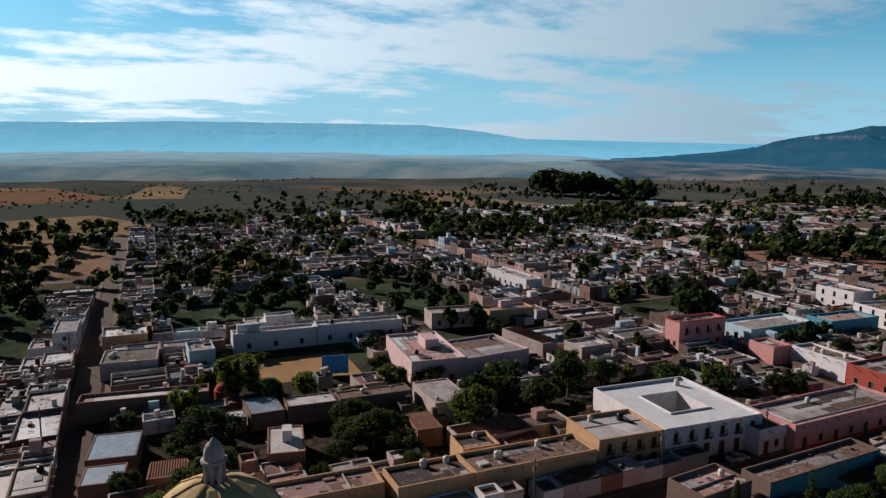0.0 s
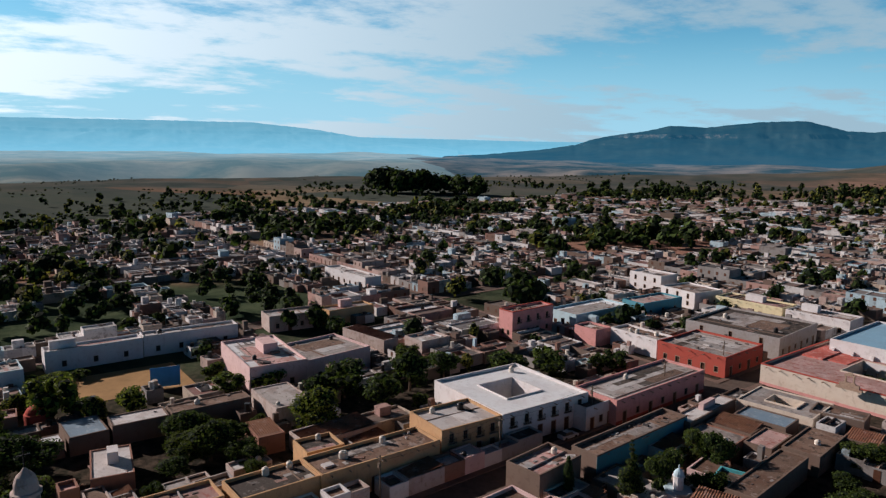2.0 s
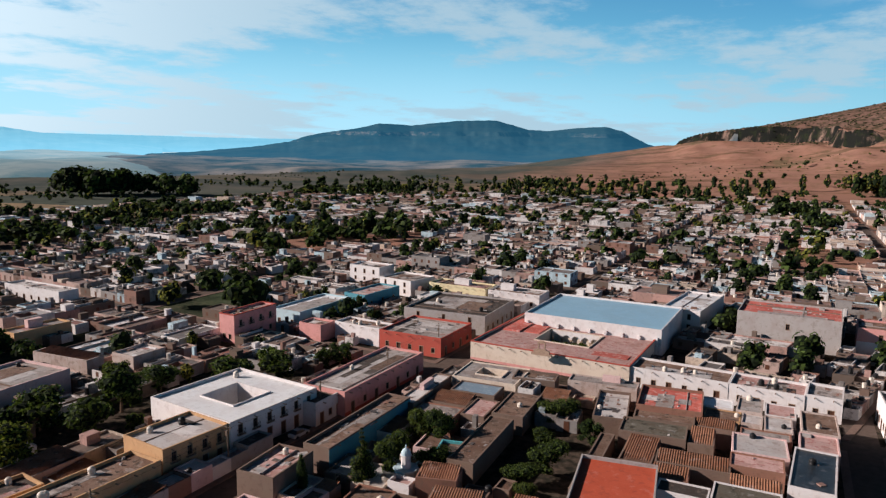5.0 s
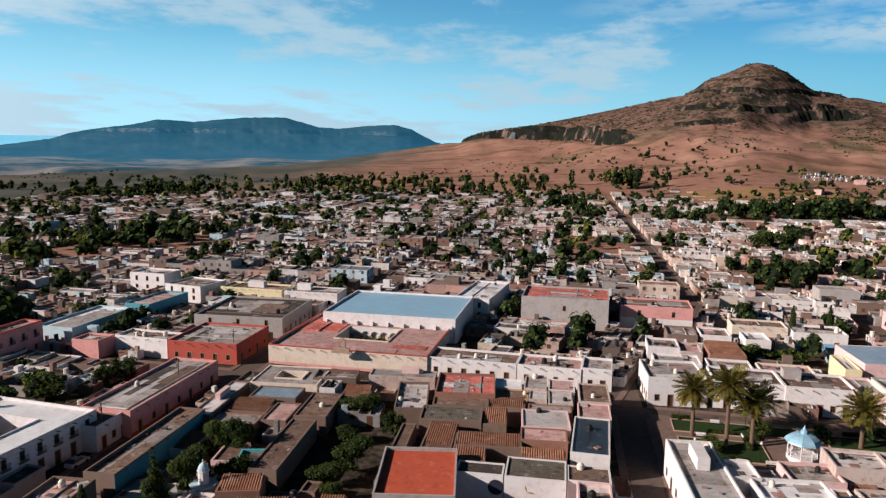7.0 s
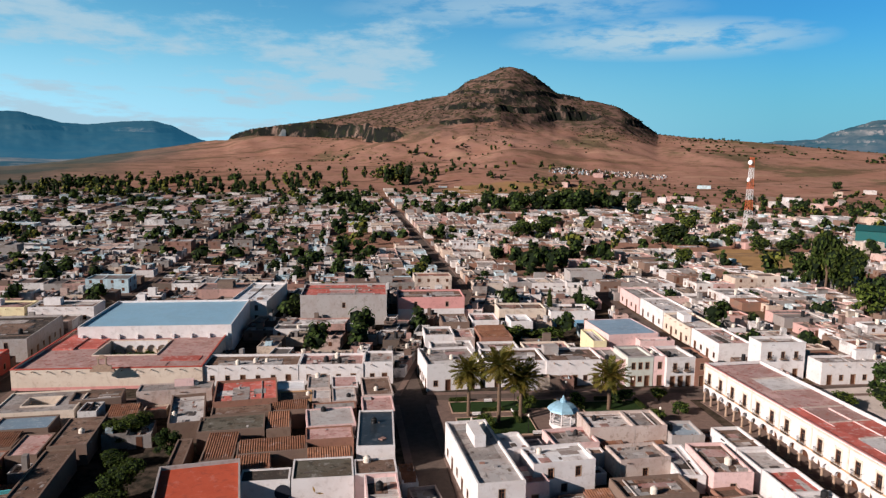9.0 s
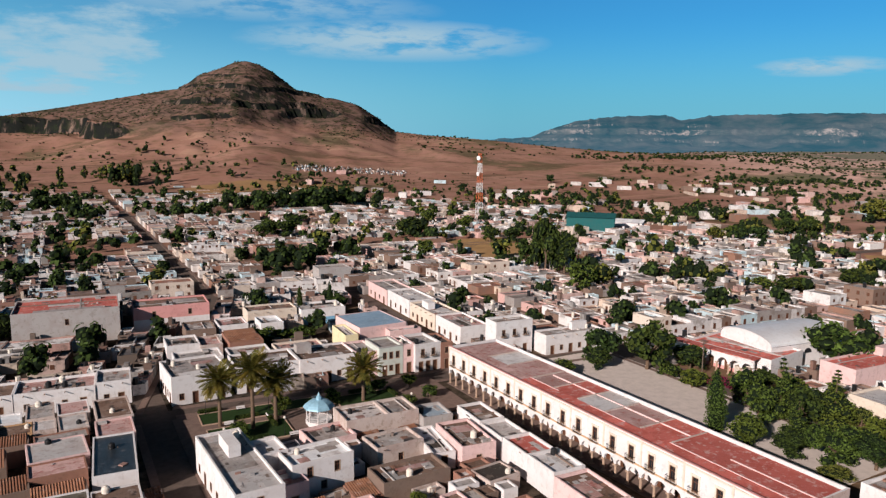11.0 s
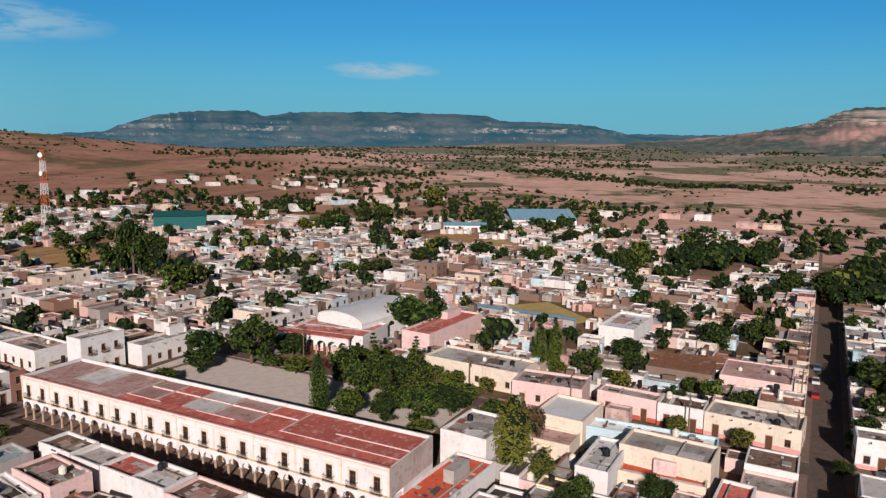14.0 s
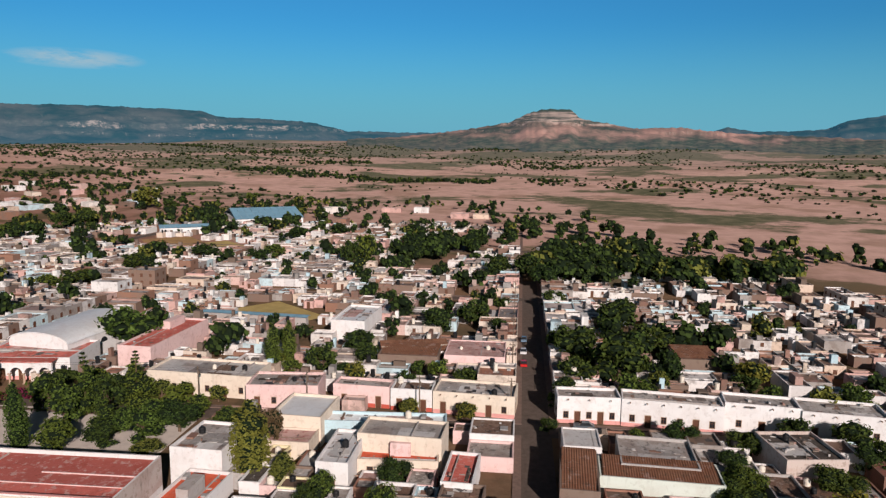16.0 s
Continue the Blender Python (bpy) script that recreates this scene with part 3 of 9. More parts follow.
def ridge(name, azs, els, dist, foot, mat, label, seed, bands, rough=1.0, foot_drop=-8.0, step=0.13):
    """A table mountain along an arc: talus, cliff bands and a nearly level top."""
    cols = np.arange(min(azs), max(azs) + step, step)
    order = np.argsort(azs)
    el = np.interp(cols, np.array(azs)[order], np.array(els)[order])
    crest = 56 + dist * np.tan(np.radians(el)) + (fbm(cols * 3.1, 0 * cols, 4, seed) - 0.5) * 9 * rough
    s = np.concatenate([np.linspace(0, 1, 46), [1.12, 1.4]])
    S, C = np.meshgrid(s, cols, indexing="ij")
    TOP = np.broadcast_to(crest, S.shape)
    gully = (fbm(C * 0.55, S * 6.0 + 3, 5, seed + 5) - 0.5)
    spur = (fbm(C * 0.30, S * 1.5 + 9, 3, seed + 9) - 0.5)
    s2 = np.clip(S + (gully * 0.24 + spur * 0.5) * rough * np.sin(np.pi * np.clip(S, 0, 1)), 0, 1)
    prof = np.interp(s2, [0, 0.35, 0.62, 0.85, 1.0], [0, 0.22, 0.55, 0.86, 1.0])
    z = prof * (TOP - foot_drop) + foot_drop
    wave = (fbm(C * 0.8, S * 2, 3, seed + 13) - 0.5) * 14
    for lv, gap in bands:
        z = z + gap * 0.9 * (smooth(lv - 2.5, lv + 2.5, z + wave) - smooth(lv - gap, lv + gap, z + wave))
    z = np.where(S > 0.97, TOP * np.where(S > 1.2, 0.7, 1.0), np.minimum(z, TOP))
    rad = foot + (dist - foot) * S + spur * (dist - foot) * 0.35 * np.sin(np.pi * np.clip(S, 0, 1))
    X, Y = spot(C, rad)
    return grid_mesh(name, X, Y, z, mat, label)


# haze is also put into the bluish base colours of the far mesas
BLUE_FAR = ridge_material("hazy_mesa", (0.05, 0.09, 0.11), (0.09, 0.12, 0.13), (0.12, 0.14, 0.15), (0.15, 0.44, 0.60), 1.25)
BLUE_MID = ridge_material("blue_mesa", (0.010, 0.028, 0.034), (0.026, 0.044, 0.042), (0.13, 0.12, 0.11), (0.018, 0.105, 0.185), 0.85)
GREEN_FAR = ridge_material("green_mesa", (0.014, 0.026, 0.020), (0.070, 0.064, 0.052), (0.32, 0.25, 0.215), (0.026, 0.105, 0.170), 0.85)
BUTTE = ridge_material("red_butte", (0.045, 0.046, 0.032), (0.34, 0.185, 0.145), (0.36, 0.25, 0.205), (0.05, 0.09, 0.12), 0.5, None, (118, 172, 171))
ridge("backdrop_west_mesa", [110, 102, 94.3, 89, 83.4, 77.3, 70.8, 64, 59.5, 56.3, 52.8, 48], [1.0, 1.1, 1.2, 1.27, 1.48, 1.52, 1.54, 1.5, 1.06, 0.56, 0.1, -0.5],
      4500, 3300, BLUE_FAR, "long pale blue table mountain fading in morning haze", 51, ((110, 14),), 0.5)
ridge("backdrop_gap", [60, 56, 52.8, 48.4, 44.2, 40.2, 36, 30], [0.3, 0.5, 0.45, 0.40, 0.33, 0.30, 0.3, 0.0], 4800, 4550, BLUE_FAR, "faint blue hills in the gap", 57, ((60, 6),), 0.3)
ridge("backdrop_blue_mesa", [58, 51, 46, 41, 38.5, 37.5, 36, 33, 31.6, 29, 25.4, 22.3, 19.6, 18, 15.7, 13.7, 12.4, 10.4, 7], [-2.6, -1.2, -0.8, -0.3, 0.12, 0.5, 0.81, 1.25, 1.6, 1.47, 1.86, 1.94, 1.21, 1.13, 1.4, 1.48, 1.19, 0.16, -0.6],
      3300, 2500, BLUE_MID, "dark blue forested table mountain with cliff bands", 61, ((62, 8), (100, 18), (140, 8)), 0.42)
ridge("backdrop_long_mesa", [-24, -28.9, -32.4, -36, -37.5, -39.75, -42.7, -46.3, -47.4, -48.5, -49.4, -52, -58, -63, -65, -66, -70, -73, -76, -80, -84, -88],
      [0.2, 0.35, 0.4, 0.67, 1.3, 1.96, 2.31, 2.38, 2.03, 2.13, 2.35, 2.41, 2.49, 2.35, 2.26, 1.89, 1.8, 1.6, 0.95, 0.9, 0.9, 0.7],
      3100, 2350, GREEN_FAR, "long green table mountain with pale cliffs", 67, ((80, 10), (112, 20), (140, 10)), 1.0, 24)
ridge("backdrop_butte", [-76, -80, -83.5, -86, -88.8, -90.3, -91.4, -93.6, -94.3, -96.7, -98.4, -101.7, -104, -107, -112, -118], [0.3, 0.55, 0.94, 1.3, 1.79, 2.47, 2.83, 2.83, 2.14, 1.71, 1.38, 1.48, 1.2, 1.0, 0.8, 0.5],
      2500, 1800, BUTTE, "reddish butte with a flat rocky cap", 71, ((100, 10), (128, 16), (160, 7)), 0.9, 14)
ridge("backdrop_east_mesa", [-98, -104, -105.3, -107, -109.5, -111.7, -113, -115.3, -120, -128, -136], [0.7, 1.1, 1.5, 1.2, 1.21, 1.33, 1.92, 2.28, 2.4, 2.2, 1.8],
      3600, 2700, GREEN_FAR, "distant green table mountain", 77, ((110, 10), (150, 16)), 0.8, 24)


def valley(name, a0, a1, r0, r1, rise, mat, label, seed):
    """The low far country before the mesas, rolling a little above the ground sheet; its material carries the haze."""
    az, rr = np.meshgrid(np.arange(a0, a1, 0.25), np.linspace(r0 - 200, r1, 70))
    X, Y = spot(az, rr)
    r0 = r0 + 500 * fbm(az / 9, 0 * az, 3, seed + 1) - 200
    edge = smooth(r0, r0 + 420, rr) * smooth(a0, a0 + 8, az) * (1 - smooth(a1 - 6, a1, az))
    Z = land(X, Y) * (1 - edge) - 3 + edge * (rise + (fbm(X / 330, Y / 330, 4, seed) - 0.5) * 34)
    return grid_mesh(name, X, Y, Z, mat, label)


# both valley floors glow with painted haze, stronger far off
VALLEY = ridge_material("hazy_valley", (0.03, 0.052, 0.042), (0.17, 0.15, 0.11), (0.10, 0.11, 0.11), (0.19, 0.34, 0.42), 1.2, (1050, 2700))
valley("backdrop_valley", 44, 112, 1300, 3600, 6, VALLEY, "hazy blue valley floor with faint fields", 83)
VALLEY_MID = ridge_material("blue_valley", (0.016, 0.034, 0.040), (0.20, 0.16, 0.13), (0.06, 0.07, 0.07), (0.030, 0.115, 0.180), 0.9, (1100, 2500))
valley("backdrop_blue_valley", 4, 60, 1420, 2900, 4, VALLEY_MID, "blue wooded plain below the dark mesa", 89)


# ---- building helpers ----
class Mesh:
    """Collects faces of one mesh, with a material slot a face."""

    def __init__(self):
        self.v, self.f, self.m = [], [], []

    def quad(self, a, b, c, d, mat=0):
        i = len(self.v)
        self.v += [a, b, c, d]
        self.f.append((i, i + 1, i + 2, i + 3))
        self.m.append(mat)

    def prism(self, ring, z0, z1, mat=0, top=True, bottom=False):
        """Walls (and lid) over a ring of (x, y), counter-clockwise, with shared corners."""
        i, n = len(self.v), len(ring)
        self.v += [(x, y, z0) for x, y in ring] + [(x, y, z1) for x, y in ring]
        for k in range(n):
            self.f.append((i + k, i + (k + 1) % n, i + n + (k + 1) % n, i + n + k))
            self.m.append(mat)
        if top:
            self.f.append(tuple(i + n + k for k in range(n)))
            self.m.append(mat)
        if bottom:
            self.f.append(tuple(i + n - 1 - k for k in range(n)))
            self.m.append(mat)

    def box(self, x0, y0, z0, x1, y1, z1, mat=0):
        self.prism([(x0, y0), (x1, y0), (x1, y1), (x0, y1)], z0, z1, mat, True, True)

    def make(self, name, mats):
        me = bpy.data.meshes.new(name)
        me.from_pydata(self.v, [], self.f)
        for m in mats if isinstance(mats, (list, tuple)) else [mats]:
            me.materials.append(m)
        if any(self.m):
            me.polygons.foreach_set("material_index", self.m)
        me.update()
        return me


def child(name, mesh, parent, label="", m=None):
    ob = new(name, mesh)
    ob.parent = parent
    if m is not None:
        ob.matrix_basis = m
    return tagged(ob, label)


def thing(name, x, y, z, label, category, group=""):
    e = new(name)
    e.empty_display_size = 0.5
    e.location = (x, y, z)
    return tagged(e, label, category, group)


def shrink(ring, d):
    """A convex ring moved inwards by d."""
    n, out = len(ring), []
    for k in range(n):
        p0, p1, p2 = (Vector(ring[(k + j) % n]) for j in (-1, 0, 1))
        e0, e1 = (p1 - p0).normalized(), (p2 - p1).normalized()
        n0, n1 = Vector((-e0.y, e0.x)), Vector((-e1.y, e1.x))
        s = (n0 + n1) / max(1 + n0.dot(n1), 0.2)
        out.append(tuple(p1 + s * d))
    return out


def facade(msh, a, b, z0, z1, holes, deep=0.22):
    """One outer wall from a to b (the outside to the right), with recessed openings (s0, s1, za, zb) along it."""
    ax, ay = a
    length = math.hypot(b[0] - ax, b[1] - ay)
    ux, uy = (b[0] - ax) / length, (b[1] - ay) / length
    nx, ny = -uy * deep, ux * deep

    def p(s, z, inside=0):
        return (ax + ux * s + nx * inside, ay + uy * s + ny * inside, z)

    cuts = sorted({0.0, length, *(s for h in holes for s in h[:2])})
    for s0, s1 in zip(cuts, cuts[1:]):
        mid = (s0 + s1) / 2
        here = sorted(h[2:4] for h in holes if h[0] < mid < h[1])
        z = z0
        for za, zb in here:
            if za > z:
                msh.quad(p(s0, z), p(s1, z), p(s1, za), p(s0, za))
            z = zb
        msh.quad(p(s0, z), p(s1, z), p(s1, z1), p(s0, z1))
    for s0, s1, za, zb in (h[:4] for h in holes):
        msh.quad(p(s0, za), p(s0, za, 1), p(s0, zb, 1), p(s0, zb))
        msh.quad(p(s1, za, 1), p(s1, za), p(s1, zb), p(s1, zb, 1))
        msh.quad(p(s0, zb, 1), p(s1, zb, 1), p(s1, zb), p(s0, zb))
        msh.quad(p(s0, za), p(s1, za), p(s1, za, 1), p(s0, za, 1))
        msh.quad(p(s0, za, 1), p(s1, za, 1), p(s1, zb, 1), p(s0, zb, 1))


def relief(name, xs, zs, cells, mats):
    """One connected stepped panel: cells[row][column] = (depth, slot), bottom row first; it looks along +y."""
    v, f, m, index = [], [], [], {}

    def vert(x, y, z):
        key = (round(x, 4), round(y, 4), round(z, 4))
        if key not in index:
            index[key] = len(v)
            v.append(key)
        return index[key]

    def face(pts, slot):
        f.append(tuple(vert(*p) for p in pts))
        m.append(slot)

    rows, cols = len(zs) - 1, len(xs) - 1
    for r in range(rows):
        for c in range(cols):
            y, slot = cells[r][c]
            x0, x1, z0, z1 = xs[c], xs[c + 1], zs[r], zs[r + 1]
            face(((x1, y, z0), (x0, y, z0), (x0, y, z1), (x1, y, z1)), slot)
            if c + 1 < cols and cells[r][c + 1][0] != y:
                y2 = cells[r][c + 1][0]
                face(((x1, y, z0), (x1, y, z1), (x1, y2, z1), (x1, y2, z0)), slot)
            if r + 1 < rows and cells[r + 1][c][0] != y:
                y2 = cells[r + 1][c][0]
                face(((x0, y, z1), (x1, y, z1), (x1, y2, z1), (x0, y2, z1)), slot)
    me = bpy.data.meshes.new(name)
    me.from_pydata(v, [], f)
    for mat in mats:
        me.materials.append(mat)
    me.polygons.foreach_set("material_index", m)
    me.update()
    return me


def door_mesh():
    F, L, P = (0.1, 1), (-0.45, 0), (-0.6, 0)
    plain_row, panel_row = [F, L, L, L, L, L, F], [F, L, P, L, P, L, F]
    return relief("door", [-0.5, -0.42, -0.34, -0.06, 0.06, 0.34, 0.42, 0.5], [0, 0.08, 0.44, 0.54, 0.88, 0.94, 1.0],
                  [plain_row, panel_row, plain_row, panel_row, plain_row, [F] * 7], [DOOR_WOOD, STONE])


def window_mesh():
    F, W, G = (0.1, 1), (-0.4, 0), (-0.6, 2)
    pane_row, bar_row = [F, W, G, W, G, W, F], [F, W, W, W, W, W, F]
    return relief("window", [-0.5, -0.42, -0.37, -0.03, 0.03, 0.37, 0.42, 0.5], [0, 0.07, 0.12, 0.6, 0.65, 0.88, 0.93, 1.0],
                  [[F] * 7, bar_row, pane_row, bar_row, pane_row, bar_row, [F] * 7], [DOOR_WOOD, STONE, DARK_GLASS])


DOOR, WINDOW = door_mesh(), window_mesh()


def opening(kind, parent, origin, a, b, hole):
    """A door or window set into its opening in the wall a-b."""
    length = math.hypot(b[0] - a[0], b[1] - a[1])
    ux, uy = (b[0] - a[0]) / length, (b[1] - a[1]) / length
    s0, s1, za, zb = hole[:4]
    s = (s0 + s1) / 2
    x, y = a[0] + ux * s, a[1] + uy * s
    rot = Matrix(((ux, -uy, 0, x - origin[0]), (uy, ux, 0, y - origin[1]), (0, 0, 1, za), (0, 0, 0, 1)))
    # the mesh looks along +y; outside is to the right of a-b
    flip = Matrix.Rotation(math.pi, 4, "Z")  # the relief looks outwards
    return child(kind, DOOR if kind == "door" else WINDOW, parent, "", rot @ flip @ Matrix.Diagonal((s1 - s0, 0.3, zb - za, 1)))


ROOFS = []         # roofs that things can stand on: (ring, height, house)
CELLS = {}         # footprints taken, by 40 m cells: (x, y, radius, ring)


def inside(ring, x, y):
    return all((b[0] - a[0]) * (y - a[1]) - (b[1] - a[1]) * (x - a[0]) > 0 for a, b in zip(ring, ring[1:] + ring[:1]))


def taken(ring, grow=0.0):
    cx, cy = sum(p[0] for p in ring) / len(ring), sum(p[1] for p in ring) / len(ring)
    rad = max(math.hypot(p[0] - cx, p[1] - cy) for p in ring)
    test = [(cx, cy)] + [((p[0] * 0.93 + cx * 0.07), (p[1] * 0.93 + cy * 0.07)) for p in ring]
    test += [((a[0] + b[0]) / 2 * 0.93 + cx * 0.07, (a[1] + b[1]) / 2 * 0.93 + cy * 0.07) for a, b in zip(ring, ring[1:] + ring[:1])]
    near = {id(f): f for i in range(int((cx - rad) // 40), int((cx + rad) // 40) + 1) for j in range(int((cy - rad) // 40), int((cy + rad) // 40) + 1) for f in CELLS.get((i, j), ())}
    for x, y, r, other in near.values():
        if math.hypot(x - cx, y - cy) < r + rad:
            if any(inside(other, *q) for q in test) or any(inside(ring, *q) for q in other) or inside(ring, x, y):
                return True
    return False


def claim(ring):
    cx, cy = sum(p[0] for p in ring) / len(ring), sum(p[1] for p in ring) / len(ring)
    rad = max(math.hypot(p[0] - cx, p[1] - cy) for p in ring)
    spot_taken = (cx, cy, rad, list(ring))
    for i in range(int((cx - rad) // 40), int((cx + rad) // 40) + 1):
        for j in range(int((cy - rad) // 40), int((cy + rad) // 40) + 1):
            CELLS.setdefault((i, j), []).append(spot_taken)


def oblong(x, y, w, d, turn):
    """The ring of a w by d rectangle about (x, y); its first edge is the front, which looks along -y before the turn."""
    c, s = math.cos(radians(turn)), math.sin(radians(turn))
    return [(x + c * u - s * v, y + s * u + c * v) for u, v in ((-w / 2, -d / 2), (w / 2, -d / 2), (w / 2, d / 2), (-w / 2, d / 2))]


def row_of(length, n, w, za, zb, kind, margin=1.0):
    """n even openings along a wall."""
    if n <= 0:
        return []
    step = (length - 2 * margin) / n
    return [(margin + step * (k + 0.5) - w / 2, margin + step * (k + 0.5) + w / 2, za, zb, kind) for k in range(n)]


def house(ring, h, wall, roof, label, fronts=None, parapet=0.55, patio=0.0, spouts=(), dado=None, name="house", group="houses of the town", band=None):
    """A flat-roofed house on a ring of corners: walls with real openings, parapet, roof deck and what belongs to it.
    fronts: {edge: [(s0, s1, za, zb, kind)]}; patio: share of the plan left open in the middle."""
    n = len(ring)
    cx, cy = sum(p[0] for p in ring) / n, sum(p[1] for p in ring) / n
    e = thing(name, cx, cy, 0, label, "house" if name == "house" else "building", group)
    loc = [(p[0] - cx, p[1] - cy) for p in ring]
    inner = shrink(loc, 0.28)
    deck = h - parapet
    msh = Mesh()
    fronts = fronts or {}
    for k in range(n):
        a, b = loc[k], loc[(k + 1) % n]
        length = math.hypot(b[0] - a[0], b[1] - a[1])
        holes = [o for o in fronts.get(k, []) if o[0] > 0.15 and o[1] < length - 0.15]
        facade(msh, a, b, -0.2, h, holes)
        for o in holes:
            opening(o[4], e, (0, 0), a, b, o)
        msh.quad((*a, h), (*b, h), (*inner[(k + 1) % n], h), (*inner[k], h))
        msh.quad((*inner[(k + 1) % n], deck), (*inner[k], deck), (*inner[k], h), (*inner[(k + 1) % n], h))
    rf = Mesh()
    if patio > 0 and n == 4:
        hole = [tuple(Vector(p) * patio) for p in inner]
        for k in range(4):
            j = (k + 1) % 4
            rf.quad((*inner[k], deck), (*inner[j], deck), (*hole[j], deck), (*hole[k], deck))
            msh.quad((*hole[j], 0), (*hole[k], 0), (*hole[k], deck + 0.3), (*hole[j], deck + 0.3))
            edge = shrink(hole, -0.2)
            msh.quad((*hole[k], deck + 0.3), (*hole[j], deck + 0.3), (*edge[j], deck + 0.3), (*edge[k], deck + 0.3))
            msh.quad((*edge[k], deck), (*edge[j], deck), (*edge[j], deck + 0.3), (*edge[k], deck + 0.3))
    else:
        i = len(rf.v)
        rf.v += [(*p, deck) for p in inner]
        rf.f.append(tuple(range(i, i + n)))
        rf.m.append(0)
    child("wall", msh.make("wall", WALL[wall]), e)
    child("roof", rf.make("roof", ROOF[roof]), e)
    if band:
        bm = Mesh()
        out, inn = shrink(loc, -0.07), shrink(loc, 0.34)
        for k in range(n):
            j = (k + 1) % n
            bm.quad((*out[k], h - 0.14), (*out[j], h - 0.14), (*out[j], h + 0.10), (*out[k], h + 0.10))
            bm.quad((*out[k], h + 0.10), (*out[j], h + 0.10), (*inn[j], h + 0.10), (*inn[k], h + 0.10))
            bm.quad((*inn[j], h - 0.1), (*inn[k], h - 0.1), (*inn[k], h + 0.10), (*inn[j], h + 0.10))
            bm.quad((*out[j], h - 0.14), (*out[k], h - 0.14), (*loc[k], h - 0.14), (*loc[j], h - 0.14))
        child("cornice", bm.make("cornice", WALL[band]), e)
    for k in spouts:
        a, b = loc[k], loc[(k + 1) % n]
        length = math.hypot(b[0] - a[0], b[1] - a[1])
        ux, uy = (b[0] - a[0]) / length, (b[1] - a[1]) / length
        cnt = max(int(length / 3.2), 1)
        for q in range(cnt):
            s = (q + 0.5) * length / cnt
            rot = Matrix(((ux, uy, 0, a[0] + ux * s), (uy, -ux, 0, a[1] + uy * s), (0, 0, 1, deck - 0.05), (0, 0, 0, 1)))
            child("waterspout", SPOUT, e, "", rot)
    if dado:
        for k, colour, hh in dado:
            a, b = loc[k], loc[(k + 1) % n]
            dm = Mesh()
            length = math.hypot(b[0] - a[0], b[1] - a[1])
            ux, uy = (b[0] - a[0]) / length, (b[1] - a[1]) / length
            doors = sorted(o for o in fronts.get(k, []) if o[2] < hh)
            s = 0.0
            for o in [*doors, (length, length, 0, 0, "")]:
                if o[0] - s > 0.05:
                    p0, p1 = (a[0] + ux * s, a[1] + uy * s), (a[0] + ux * o[0], a[1] + uy * o[0])
                    dm.prism([(p0[0] + uy * 0.03, p0[1] - ux * 0.03), (p1[0] + uy * 0.03, p1[1] - ux * 0.03), (p1[0] - uy * 0.02, p1[1] + ux * 0.02), (p0[0] - uy * 0.02, p0[1] + ux * 0.02)], -0.1, hh)
                s = o[1]
            child("dado", dm.make("dado", WALL[colour]), e)
    return e


def spout_mesh():
    m = Mesh()
    m.box(-0.09, -0.1, 0, 0.09, 0.85, 0.05)
    m.box(-0.09, -0.1, 0.05, -0.05, 0.85, 0.13)
    m.box(0.05, -0.1, 0.05, 0.09, 0.85, 0.13)
    return m.make("waterspout", STONE)


SPOUT = spout_mesh()

# ---- town plan: streets along y (lines of x) and along x (lines of y) ----
def street_x(i, y):
    return (-560 + 0.10 * y, -436 + 0.10 * y, -314 + 0.08 * y, -200 + 0.03 * y, -78 + 0.03 * (y - 100),
            15.5 if y < 205 else 47, 134.0, 254 - 0.03 * y, 372 - 0.05 * y, 490 - 0.05 * y)[i]


def street_y(j, x):
    west, east = max(-x, 0), max(x, 0)
    return (-230, -118 + 0.02 * x, -4 + 0.085 * max(west - 130, 0), 149 - 0.05 * east + 0.06 * west, 262 + 0.05 * west - 0.1 * east, 361 + 0.05 * west - 0.1 * east,
            463 + 0.04 * west, 571 + 0.03 * west, 690.0, 808.0, 926.0)[j]


EDGE_AZ = [-125, -114, -102, -90, -84, -67, -44, -30, -22, -14, -7, 4, 11, 25, 37, 52, 62, 72, 80, 88, 95, 110]
EDGE_R = [275, 305, 340, 450, 485, 490, 570, 645, 750, 920, 960, 860, 840, 820, 860, 775, 690, 580, 505, 430, 355, 320]
rng = random.Random(11)
far_wall, far_roof, far_open, east_wall, east_roof = Mesh(), Mesh(), Mesh(), Mesh(), Mesh()
YARDS = []         # open ground in the blocks, where trees can stand: (x, y, size)
NEAR = 129.0


def in_town(x, y):
    r, az = math.hypot(x, y), math.degrees(math.atan2(-x, y))
    return -125 < az < 110 and r < np.interp(az, EDGE_AZ, EDGE_R) * (0.93 + 0.14 * float(vnoise(x / 60, y / 60, 5)))


